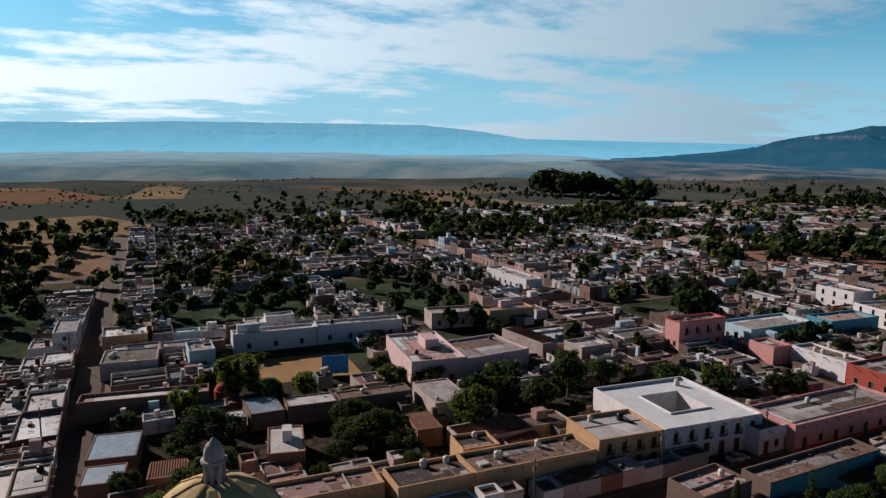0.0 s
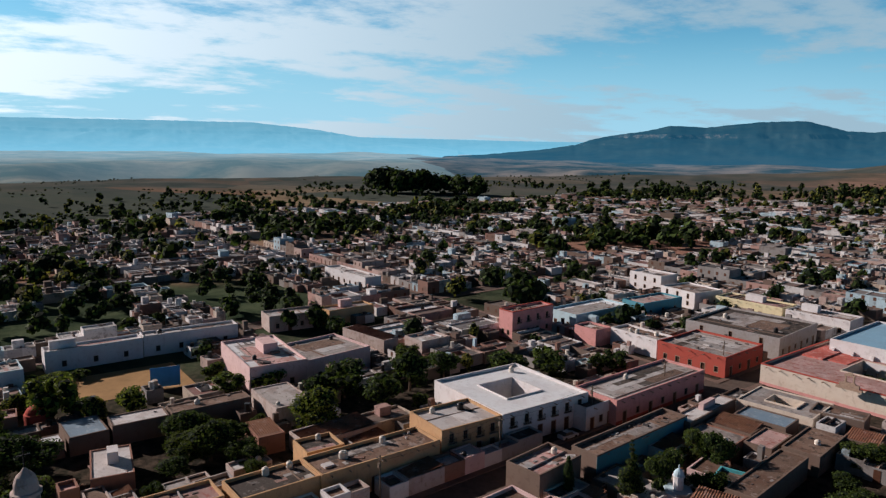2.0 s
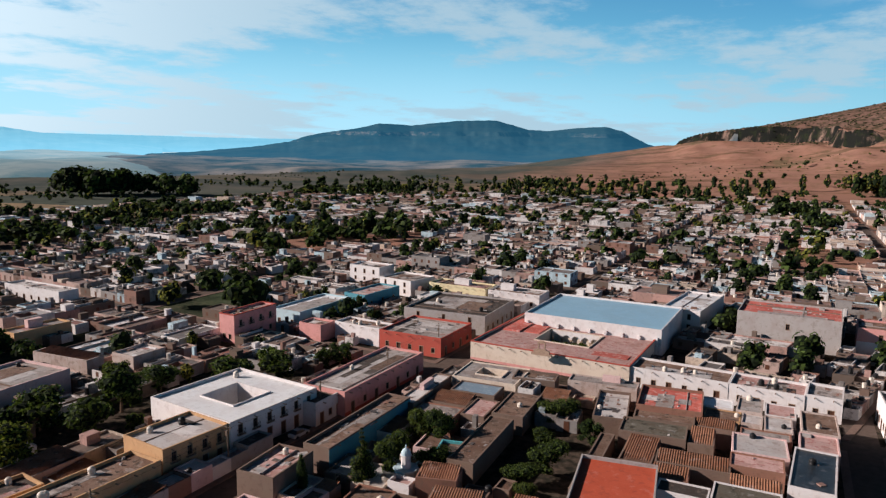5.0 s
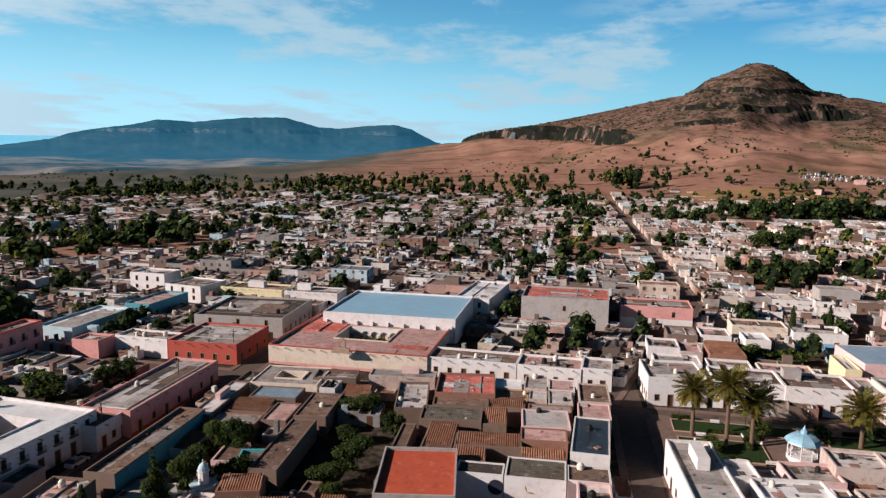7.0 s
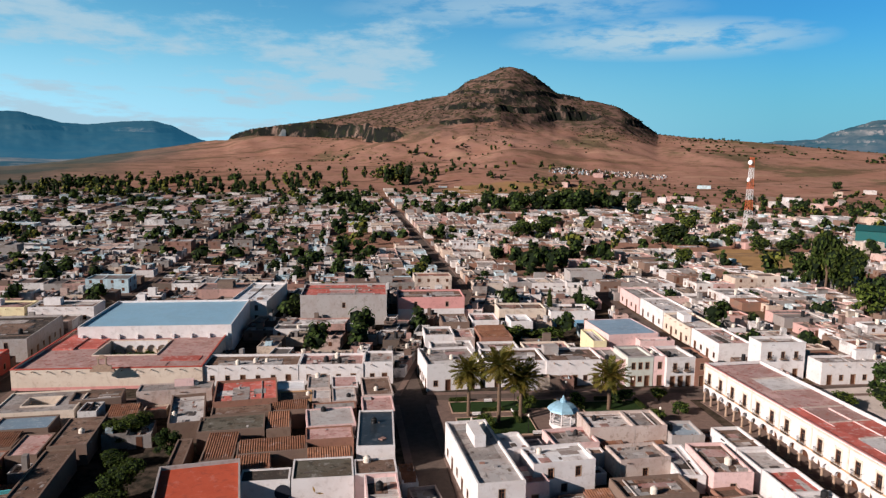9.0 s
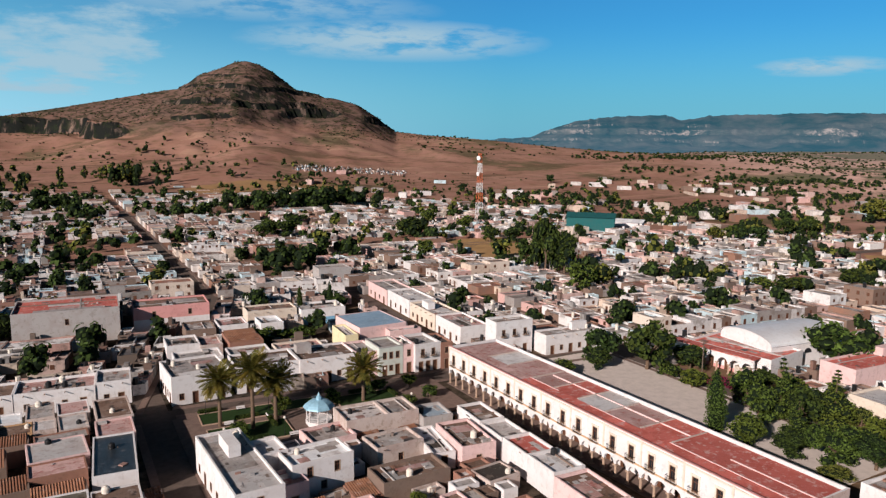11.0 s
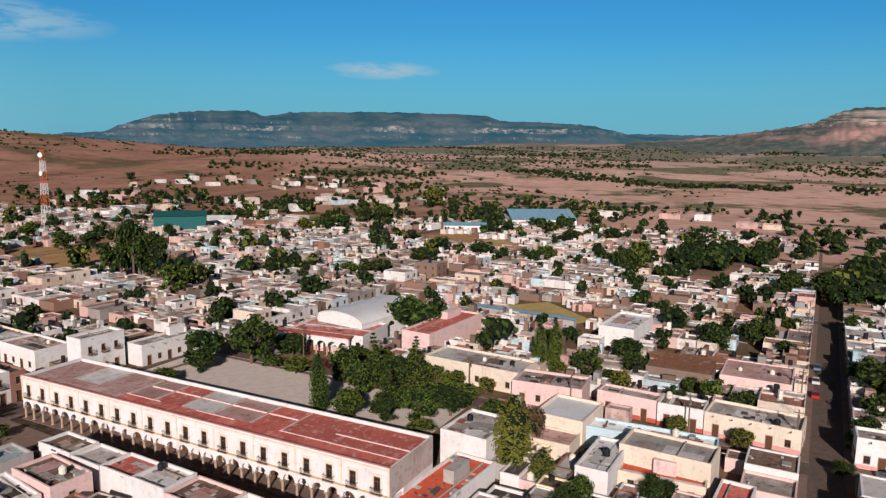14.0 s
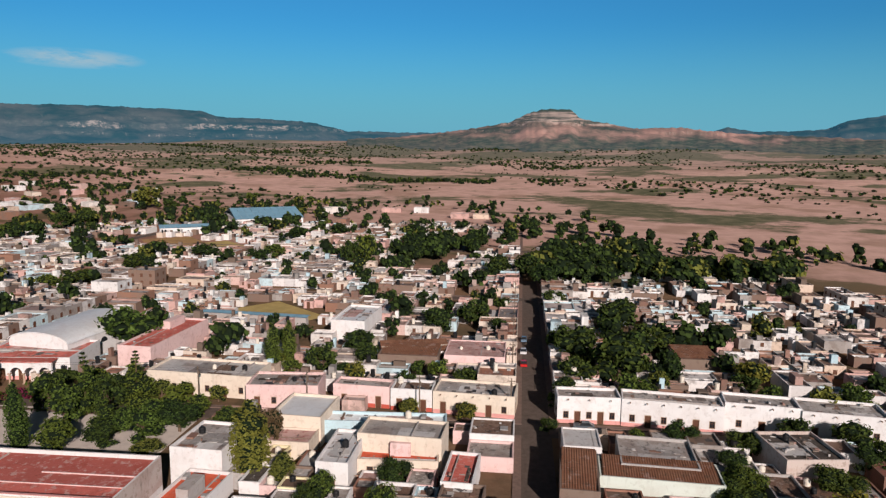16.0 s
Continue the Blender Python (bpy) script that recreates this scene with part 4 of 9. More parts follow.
def far_block(ring, h, roof_drop=0.4):
    inner = shrink(ring, 0.25)
    east = ring[0][0] + 0.25 * ring[0][1] + 60 * float(vnoise(ring[0][0] / 40, ring[0][1] / 40, 91)) > 120
    m, deck = (east_wall, east_roof) if east else (far_wall, far_roof)
    i, n = len(m.v), len(ring)
    m.v += [(x, y, -0.3) for x, y in ring] + [(x, y, h) for x, y in ring] + [(x, y, h) for x, y in inner] + [(x, y, h - roof_drop - 0.05) for x, y in inner]
    for k in range(n):
        j = (k + 1) % n
        m.f += [(i + k, i + j, i + n + j, i + n + k), (i + n + k, i + n + j, i + 2 * n + j, i + 2 * n + k), (i + 2 * n + k, i + 2 * n + j, i + 3 * n + j, i + 3 * n + k)]
        m.m += [0, 0, 0]
    i = len(deck.v)
    side = min(math.dist(ring[0], ring[1]), math.dist(ring[1], ring[2]))
    if n == 4 and side > 6.5 and rng.random() < 0.42:
        # an open court, off the middle
        c = [sum(p[k] for p in inner) / 4 + (inner[2][k] - inner[0][k]) * rng.uniform(-0.10, 0.10) for k in (0, 1)]
        share = rng.uniform(0.28, 0.5)
        hole = [tuple(c[k] + (p[k] - sum(q[k] for q in inner) / 4) * share for k in (0, 1)) for p in inner]
        deck.v += [(x, y, h - roof_drop) for x, y in inner] + [(x, y, h - roof_drop) for x, y in hole]
        g = len(m.v)
        m.v += [(x, y, h - roof_drop + 0.25) for x, y in hole] + [(x, y, 0.0) for x, y in hole]
        for k in range(4):
            j = (k + 1) % 4
            deck.f.append((i + k, i + j, i + 4 + j, i + 4 + k))
            deck.m.append(0)
            m.f.append((g + k, g + j, g + 4 + j, g + 4 + k))
            m.m.append(0)
        return
    deck.v += [(x, y, h - roof_drop) for x, y in inner]
    deck.f.append(tuple(range(i, i + n)))
    deck.m.append(0)


def far_openings(a, b, h):
    """Dark doorways and windows of the joined far houses, as shallow framed boxes."""
    length = math.dist(a, b)
    ux, uy = (b[0] - a[0]) / length, (b[1] - a[1]) / length
    n = int(length / 3.3)
    for k in range(n):
        s = (k + 0.5) * length / n
        za, zb, w = (0, 2.3, 0.55) if rng.random() < 0.45 else (1.0, 2.2, 0.5)
        for lift in ((0.0, 2.9) if h > 5.3 else (0.0,)):
            pts = [(a[0] + ux * (s + e * w) + uy * o, a[1] + uy * (s + e * w) - ux * o) for e, o in ((-1, 0.04), (1, 0.04), (1, -0.1), (-1, -0.1))]
            far_open.prism(pts, max(za, 0.9 if lift else 0) + lift, zb + lift)


def tank_ring(x, y, r):
    return [(x + r * math.cos(a), y + r * math.sin(a)) for a in (0.0, 0.9, 1.8, 2.7, 3.6, 4.5, 5.4)]


far_tank, far_dark_tank, litter = Mesh(), Mesh(), Mesh()


def strew(ring, z, count, r):
    """Boards, bricks, sheets and rubble lying about a flat roof."""
    a, b, c, d = ring
    for k in range(count):
        u, v = r.uniform(0.07, 0.93), r.uniform(0.07, 0.93)
        x, y = ((1 - v) * ((1 - u) * a[i] + u * b[i]) + v * ((1 - u) * d[i] + u * c[i]) for i in (0, 1))
        w = r.uniform(0.3, 1.0) if r.random() < 0.7 else r.uniform(1.0, 2.2)
        litter.prism(oblong(x, y, w, w * r.uniform(0.25, 0.9), r.choice((0, 0, 90, 87, r.uniform(0, 90)))), z - 0.03, z + (r.uniform(0.03, 0.12) if r.random() < 0.85 else r.uniform(0.2, 0.55)))


def far_clutter(ring, h):
    """What stands on the flat roofs of the far houses: stair heads, low walls, tanks."""
    def at(u, v):
        return tuple((1 - v) * ((1 - u) * a + u * b) + v * ((1 - u) * d + u * c) for a, b, c, d in zip(*ring))

    z = h - 0.42
    if math.hypot(*ring[0]) < 330:
        strew(ring, h - 0.4, rng.randrange(3, 8), rng)
    if rng.random() < 0.42:
        x, y = at(rng.uniform(0.2, 0.8), rng.uniform(0.2, 0.8))
        (far_tank if rng.random() < 0.35 else far_dark_tank).prism(tank_ring(x, y, rng.uniform(0.45, 0.65)), z, z + rng.uniform(1.0, 2.0))
    if rng.random() < 0.24:
        u, v = rng.uniform(0.05, 0.6), rng.uniform(0.05, 0.6)
        du, dv = rng.uniform(0.2, 0.38), rng.uniform(0.2, 0.38)
        far_wall.prism([at(u, v), at(u + du, v), at(u + du, v + dv), at(u, v + dv)], z, h + rng.uniform(0.7, 2.3))
    if rng.random() < 0.4:
        u = rng.uniform(0.3, 0.7)
        far_wall.prism([at(u, 0.03), at(u + 0.03, 0.03), at(u + 0.03, 0.97), at(u, 0.97)], z, h + rng.uniform(-0.2, 0.35))


WALLS_MIX = ["white"] * 8 + ["cream"] * 2 + ["pale_pink"] * 3 + ["pink"] + ["brick"] * 4 + ["adobe"] * 4 + ["grey"] * 7 + ["stained"] * 5 + ["sky"]
EAST_MIX = ["white"] * 9 + ["cream"] * 2 + ["pale_pink"] * 4 + ["brick", "adobe", "grey", "grey", "sky", "yellow"]
ROOFS_MIX = ["grey"] * 6 + ["brown"] * 8 + ["pink"] * 2 + ["pale"] * 3 + ["dark"] * 3 + ["red"]
WORDS = {"stained": "stained", "white": "whitewashed", "cream": "cream", "pale_pink": "pale pink", "pink": "salmon pink", "brick": "bare brick", "adobe": "brown adobe", "grey": "grey concrete",
         "ochre": "ochre", "sky": "pale blue", "yellow": "yellow", "red": "brick-red", "green": "pale green", "blue": "blue", "teal": "teal", "turquoise": "turquoise"}
ROOF_WORDS = {"pale": "a pale stained flat roof", "grey": "a stained grey flat roof", "brown": "a brown clay-brick roof", "pink": "a faded pink flat roof", "white": "a white flat roof", "dark": "a dark weathered roof",
              "red": "a worn red-painted roof", "vermilion": "a bright red painted roof", "blue": "a blue metal roof"}


TILE = roofing("clay_tiles", (0.30, 0.145, 0.085), (0.09, 0.055, 0.038), 0.7)


def tile_roof(ring, h, owner):
    """A low lean-to roof of ribbed clay tiles laid on a house."""
    a, b, c, d = (Vector(p) - owner.location.xy for p in ring)
    a, b, c, d = a.lerp(c, 0.03), b.lerp(d, 0.03), c.lerp(a, 0.03), d.lerp(b, 0.03)
    n = max(int((b - a).length / 0.2), 6)
    m = Mesh()
    rows = 5
    for k in range(n + 1):
        for q in range(rows + 1):
            p = a.lerp(b, k / n).lerp(d.lerp(c, k / n), q / rows)
            m.v.append((p.x, p.y, h - 0.35 + 0.75 * q / rows + (0.10 if k % 2 else 0.0) - 0.02 * (q % 2)))
    for k in range(n):
        for q in range(rows):
            i = k * (rows + 1) + q
            m.f.append((i, i + rows + 1, i + rows + 2, i + 1))
            m.m.append(0)
    child("tile_roof", m.make("tile_roof", TILE), owner, "ribbed clay tile roof")


def town_house(ring, h, street_edges, depth=0, name="house"):
    """A plain house of the town; near ones are things with openings, far ones go into the joined town."""
    cx, cy = sum(p[0] for p in ring) / 4, sum(p[1] for p in ring) / 4
    if not in_town(cx, cy) or math.hypot(cx, cy) < 78:
        return False
    bearing = math.degrees(math.atan2(-cx, cy))
    if bearing > 28 and math.hypot(cx, cy) > 215 and float(fbm(cx / 60, cy / 60, 3, 151)) < 0.34 + 0.07 * min((math.hypot(cx, cy) - 215) / 250, 1.0):
        YARDS.append((cx, cy, 8.0))
        return False
    if bearing < 0 and math.hypot(cx, cy) > 300 and float(fbm(cx / 45, cy / 45, 3, 157)) < 0.36:
        YARDS.append((cx, cy, 7.0))
        return False
    if taken(ring):
        # a lot that meets another house gives way: its free halves are built
        la, lb = math.dist(ring[0], ring[1]), math.dist(ring[1], ring[2])
        if depth < 3 and max(la, lb) > 5.0:
            k = 0 if la > lb else 1
            a, b, c, d = ring[k], ring[k + 1], ring[(k + 2) % 4], ring[(k + 3) % 4]
            m0, m1 = tuple((p + q) / 2 for p, q in zip(a, b)), tuple((p + q) / 2 for p, q in zip(c, d))
            for half in ((a, m0, m1, d), (m0, b, c, m1)):
                half = list(half)
                town_house(half if k == 0 else half[-1:] + half[:-1], h * rng.uniform(0.85, 1.0), street_edges, depth + 1, name)
        return False
    claim(ring)
    r = math.hypot(cx, cy)
    if r > NEAR:
        far_block(ring, h)
        if r < 520:
            far_clutter(ring, h)
        if r < 420:
            for k in street_edges:
                far_openings(ring[k], ring[(k + 1) % 4], h)
        return True
    wall, roof = rng.choice(WALLS_MIX if cx < 60 else EAST_MIX), rng.choice(ROOFS_MIX)
    if 15 < cx < 76 and 30 < cy < 122:
        h, wall = min(h, 4.2) * 0.95, rng.choice(("white", "stained", "adobe", "pale_pink", "stained", "brick", "cream"))
        roof = rng.choice(("brown", "brown", "pale", "grey", "pink", "brown", "dark"))
    if cx > 90 and cy < 0:
        wall, roof, h = rng.choice(("adobe", "brick", "adobe", "pale_pink", "white", "grey")), rng.choice(("brown", "brown", "brown", "grey", "pale")), min(h, 4.4) * 0.95
    if -70 < cx < 10 and 60 < cy < 152:
        # the old quarter: low adobe and tile
        h, roof = min(h, 4.2) * 0.92, rng.choice(("brown", "brown", "brown", "brown", "brown", "pale", "pink"))
        wall = rng.choice(("adobe", "adobe", "brick", "white", "pale_pink", "cream"))
    fronts = {}
    for k in street_edges:
        a, b = ring[k], ring[(k + 1) % 4]
        length = math.hypot(b[0] - a[0], b[1] - a[1])
        n = int(length / rng.uniform(2.8, 4.2))
        ops = []
        for o in row_of(length, n, 1.1, 0, 2.5, "door", 0.5):
            ops.append(o if rng.random() < 0.45 else (o[0], o[1], 1.0, 2.4, "window"))
        if h > 5.8:
            ops += [(s0, s1, 3.5, 4.9, "window") for s0, s1, *_ in ops]
        fronts[k] = ops
    small = min(math.dist(ring[0], ring[1]), math.dist(ring[1], ring[2]))
    court = rng.uniform(0.3, 0.5) if small > 6.5 and rng.random() < 0.4 else 0.0
    near_house = house(ring, h, wall, roof, "%s %s with %s" % (WORDS[wall], "outbuilding in a yard" if name == "outbuilding" else "house", ROOF_WORDS[roof]), fronts, rng.uniform(0.2, 0.6), court,
                       spouts=street_edges[:1] if rng.random() < 0.35 else (), name=name, group="houses of the town" if name == "house" else "outbuildings in the yards")
    if court:
        return True
    if roof == "brown" and rng.random() < (0.5 if cx < 12 else 0.35):
        tile_roof(ring, h, near_house)
    else:
        ROOFS.append((ring, h, near_house))
    return True


def fill_block(c00, c10, c11, c01):
    """Houses round a block of streets: street fronts, side wings, back rooms and open yards."""
    def at(u, v):
        return tuple((1 - u) * ((1 - v) * a + v * d) + u * ((1 - v) * b + v * c) for a, b, c, d in zip(c00, c10, c11, c01))

    lu, lv = math.dist(c00, c10), math.dist(c00, c01)
    flip = lv > lu * 1.25
    if flip:
        lu, lv = lv, lu

    def ring(u0, u1, v0, v1, side):
        """Lot rectangle in metres from the street on that side."""
        a, b, c, d = u0 / lu, u1 / lu, v0 / lv, v1 / lv
        if side:
            c, d = 1 - d, 1 - c
        pts = [(a, c), (b, c), (b, d), (a, d)]
        if flip:
            q = [at(v, u) for u, v in pts][::-1]
            q = q[-1:] + q[:-1]
            return q
        return [at(u, v) for u, v in pts]

    for side in (0, 1):
        u = 0.0
        while u < lu - 4:
            w = min(rng.uniform(5.0, 9.0) if rng.random() < 0.55 else rng.uniform(8.0, 15.0), lu - u)
            if lu - u - w < 5:
                w = lu - u
            front = 2 if side else 0
            if flip:
                front = {0: 0, 2: 2}[front]
            d1 = rng.uniform(5.5, 12)
            h = rng.choice((3.2, 3.4, 3.5, 3.7, 3.9, 4.2)) if rng.random() < 0.88 else rng.uniform(5.4, 6.6)
            edges = [front] + ([1] if u + w > lu - 1 else []) + ([3] if u < 0.5 else [])
            town_house(ring(u, u + w, 0, d1, side), h, edges)
            deep, v = lv * 0.5, d1
            while v < deep - 3:
                d2 = min(rng.uniform(3.6, 8), deep - v)
                kind = rng.random()
                close = math.dist(at(0.5, 0.5), (0, 0)) < 190
                if kind < (0.62 if close else 0.44):
                    town_house(ring(u, u + w, v, v + d2, side), rng.uniform(2.7, 3.5), [front], 0, "outbuilding")
                elif kind < (0.9 if close else 0.76):
                    cut = w * rng.uniform(0.4, 0.65)
                    lo = rng.random() < 0.5
                    town_house(ring(u if lo else u + w - cut, u + cut if lo else u + w, v, v + d2, side), rng.uniform(2.5, 3.3), [3], 0, "outbuilding")
                    rr = ring(u + cut if lo else u, u + w if lo else u + w - cut, v, v + d2, side)
                    YARDS.append((sum(p[0] for p in rr) / 4, sum(p[1] for p in rr) / 4, min(w - cut, d2)))
                else:
                    rr = ring(u, u + w, v, v + d2, side)
                    YARDS.append((sum(p[0] for p in rr) / 4, sum(p[1] for p in rr) / 4, min(w, d2)))
                v += d2
            u += w


# ---- trees ----
ICO = [(0, -0.526, 0.851), (0, 0.526, 0.851), (0, -0.526, -0.851), (0, 0.526, -0.851), (-0.526, 0.851, 0), (0.526, 0.851, 0),
       (-0.526, -0.851, 0), (0.526, -0.851, 0), (0.851, 0, -0.526), (0.851, 0, 0.526), (-0.851, 0, -0.526), (-0.851, 0, 0.526)]
ICO_FACES = [f for f in ((i, j, k) for i in range(12) for j in range(12) for k in range(12)) if f[0] < f[1] and f[0] < f[2]
             and all(math.dist(ICO[p], ICO[q]) < 1.2 for p, q in ((f[0], f[1]), (f[1], f[2]), (f[2], f[0])) if p != q)
             and len(set(f)) == 3 and Vector(ICO[f[0]]).dot(Vector(ICO[f[1]]).cross(Vector(ICO[f[2]]))) > 0]


def leaf_cloud(name, blobs, count, leaf, mat, seed, core=0.80):
    """A crown: many small bent leaf clumps on the skin of uneven lobes, over near-black cores that paint the shade
    inside.
    """
    r = np.random.RandomState(seed)
    B = np.array(blobs, float)
    pick = r.choice(len(B), count, p=B[:, 3] ** 2 / (B[:, 3] ** 2).sum())
    d = r.normal(size=(count, 3))
    d /= np.linalg.norm(d, axis=1)[:, None]
    rad = 1.06 - np.abs(r.normal(size=count)) * 0.16
    c = B[pick, :3] + d * (rad * B[pick, 3])[:, None] * np.stack([np.ones(count), np.ones(count), B[pick, 4]], 1)
    nrm = d + r.normal(size=(count, 3)) * 0.5
    nrm /= np.linalg.norm(nrm, axis=1)[:, None]
    t = np.cross(nrm, r.normal(size=(count, 3)))
    t /= np.linalg.norm(t, axis=1)[:, None]
    b2 = np.cross(nrm, t)
    s = (leaf * r.uniform(0.55, 1.45, count))[:, None]
    q = np.stack([c - t * s * 0.9, c + b2 * s * 0.55 + nrm * s * 0.25, c + t * s * 0.9, c - b2 * s * 0.55 + nrm * s * 0.25], 1)
    v = [tuple(p) for p in q.reshape(-1, 3)]
    f = [(4 * k, 4 * k + 1, 4 * k + 2, 4 * k + 3) for k in range(count)]
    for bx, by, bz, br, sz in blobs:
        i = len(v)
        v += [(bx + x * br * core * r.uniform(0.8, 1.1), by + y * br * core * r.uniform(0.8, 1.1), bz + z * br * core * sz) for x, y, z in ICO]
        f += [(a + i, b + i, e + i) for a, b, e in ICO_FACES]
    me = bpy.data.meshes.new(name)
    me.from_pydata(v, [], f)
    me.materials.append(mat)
    me.materials.append(CROWN_SHADE)
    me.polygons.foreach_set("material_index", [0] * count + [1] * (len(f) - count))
    me.update()
    return me


def limb(m, p, q, r0, r1, sides=7):
    p, q = Vector(p), Vector(q)
    z = (q - p).normalized()
    x = z.orthogonal().normalized()
    y = z.cross(x)
    i = len(m.v)
    for c, r in ((p, r0), (q, r1)):
        m.v += [tuple(c + x * (r * math.cos(2 * math.pi * k / sides)) + y * (r * math.sin(2 * math.pi * k / sides))) for k in range(sides)]
    for k in range(sides):
        m.f.append((i + k, i + (k + 1) % sides, i + sides + (k + 1) % sides, i + sides + k))
        m.m.append(0)


def tree_meshes(seed, hgt, wide, mat, kind="round"):
    """Trunk with limbs, and a crown, for one tree about hgt high."""
    r = random.Random(seed)
    trunk, blobs = Mesh(), []
    if kind == "round":
        fork = hgt * 0.3
        limb(trunk, (0, 0, -0.3), (0.1, 0, fork), hgt * 0.035, hgt * 0.025)
        for k in range(6):
            a = 2 * math.pi * k / 6 + r.uniform(-0.4, 0.4)
            q = (math.cos(a) * wide * r.uniform(0.2, 0.36), math.sin(a) * wide * r.uniform(0.2, 0.36), hgt * r.uniform(0.42, 0.74))
            limb(trunk, (0.1, 0, fork * 0.9), q, hgt * 0.02, hgt * 0.007, 5)
            blobs.append((*q, wide * r.uniform(0.16, 0.27), 0.8))
        for k in range(16):
            a = r.uniform(0, 6.28)
            d = wide * r.uniform(0.05, 0.40)
            blobs.append((math.cos(a) * d, math.sin(a) * d, hgt * r.uniform(0.17, 0.60 + 0.26 * (1 - d / wide / 0.4)), wide * r.uniform(0.09, 0.19), 0.8))
    elif kind == "column":
        limb(trunk, (0, 0, -0.3), (0, 0, hgt * 0.8), hgt * 0.018, 0.03)
        for k in range(12):
            z = (k + 0.6) / 12.5
            blobs.append((r.uniform(-0.1, 0.1) * wide, r.uniform(-0.1, 0.1) * wide, hgt * z, wide * 0.5 * math.sin(math.pi * min(z * 0.8 + 0.2, 0.97)) ** 0.7, 1.4))
    elif kind == "cone":
        limb(trunk, (0, 0, -0.3), (0, 0, hgt * 0.9), hgt * 0.022, 0.03)
        for k in range(14):
            z = k / 14
            for a in (r.uniform(0, 6), r.uniform(0, 6)):
                d = wide * 0.28 * (1 - z)
                blobs.append((math.cos(a) * d, math.sin(a) * d, hgt * (0.1 + 0.88 * z), max(wide * 0.36 * (1 - z), 0.35), 0.6))
    return trunk, blobs


TREES = {}


def tree(kind, x, y, hgt, wide, leaf="dark", variant=0, name="tree", label=None, z=0.0):
    fine_leaves = kind != "round" or math.hypot(x, y) < 142
    key = (kind, leaf, variant, fine_leaves)
    if key not in TREES:
        trunk, blobs = tree_meshes(100 + variant * 7 + len(kind), 10.0, 9.0 if kind == "round" else (2.6 if kind == "column" else 5.5), LEAF[leaf], kind)
        count, size = {"round": (2300, 0.30), "column": (3400, 0.145), "cone": (2700, 0.175)}[kind] if fine_leaves else (760, 0.50)
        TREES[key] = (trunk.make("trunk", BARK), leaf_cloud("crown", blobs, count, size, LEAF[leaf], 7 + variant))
    tm, cm = TREES[key]
    base = {"round": 9.0, "column": 2.6, "cone": 5.5}[kind]
    e = thing(name, x, y, z, label or "leafy green tree standing among the houses", "tree", "trees of the town")
    e.rotation_euler = (0, 0, (x * 1.7 + y * 2.3) % 6.28)
    m = Matrix.Diagonal((wide / base, wide / base, hgt / 10.0, 1))
    child("trunk", tm, e, "", m)
    child("crown", cm, e, "", m)
    return e


far_leaf, far_yellow, scrub = Mesh(), Mesh(), Mesh()


def far_clump(m, x, y, z, w, h, r, n, leaf=0.8):
    """A far tree: a few uneven lobes in a near-black shade colour under a skin of leaf patches."""
    n, leaf = int(n * 0.30) + 1, leaf * 1.62
    lobes = [(0, 0, 0.45, 0.46)]
    if n > 9:
        lobes = []
        for k in range(4 + n // 40):
            a, d, u = r.uniform(0, 6.283), r.uniform(0.08, 0.32), r.random()
            lobes.append((math.cos(a) * d, math.sin(a) * d, 0.26 + 0.56 * u - 0.5 * d * u, r.uniform(0.22, 0.33)))
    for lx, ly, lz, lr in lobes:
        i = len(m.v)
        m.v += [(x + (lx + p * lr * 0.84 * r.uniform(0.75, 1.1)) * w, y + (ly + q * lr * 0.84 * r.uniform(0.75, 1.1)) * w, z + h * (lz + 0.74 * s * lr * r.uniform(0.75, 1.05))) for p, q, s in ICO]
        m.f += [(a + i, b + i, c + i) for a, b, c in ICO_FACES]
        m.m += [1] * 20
    for k in range(n):
        lx, ly, lz, lr = lobes[k % len(lobes)]
        a, u = r.uniform(0, 6.283), r.uniform(-0.7, 1)
        s = math.sqrt(1 - u * u)
        f = 0.84 + 0.22 * r.random()
        c = Vector((x + (lx + math.cos(a) * s * lr * f) * w, y + (ly + math.sin(a) * s * lr * f) * w, z + h * (lz + 0.85 * u * f * lr)))
        d = Vector((math.cos(a) * s, math.sin(a) * s, u + 0.3)) + Vector((r.uniform(-0.5, 0.5), r.uniform(-0.5, 0.5), r.uniform(-0.5, 0.5)))
        t = d.orthogonal().normalized()
        b = d.cross(t).normalized()
        q = w * r.uniform(0.09, 0.20) * leaf
        i = len(m.v)
        m.v += [tuple(c - t * q), tuple(c + b * q * 0.7), tuple(c + t * q), tuple(c - b * q * 0.7)]
        m.f.append((i, i + 1, i + 2, i + 3))
        m.m.append(0)


def clear(x, y, w):
    return not taken(oblong(x, y, w, w, 0))


# ---- the houses that stand out, placed one by one ----
def openings(text, length, h):
    """'dwd/ww': doors and windows from left to right, ground floor and upper floor."""
    out = []
    for floor, rowtext in enumerate(text.split("/")):
        n = len(rowtext)
        for k, ch in enumerate(rowtext):
            step = (length - 1.2) / max(n, 1)
            s = 0.6 + step * (k + 0.5)
            if floor == 0:
                za, zb, w = (0.0, 2.7, 1.35) if ch == "d" else (1.0, 2.6, 1.15)
            else:
                za, zb, w = (h * 0.56, h * 0.56 + 1.9, 1.1)
            if step > w + 0.25 and zb < h - 0.4:
                out.append((s - w / 2, s + w / 2, za, zb, "door" if ch == "d" and floor == 0 else "window"))
    return out


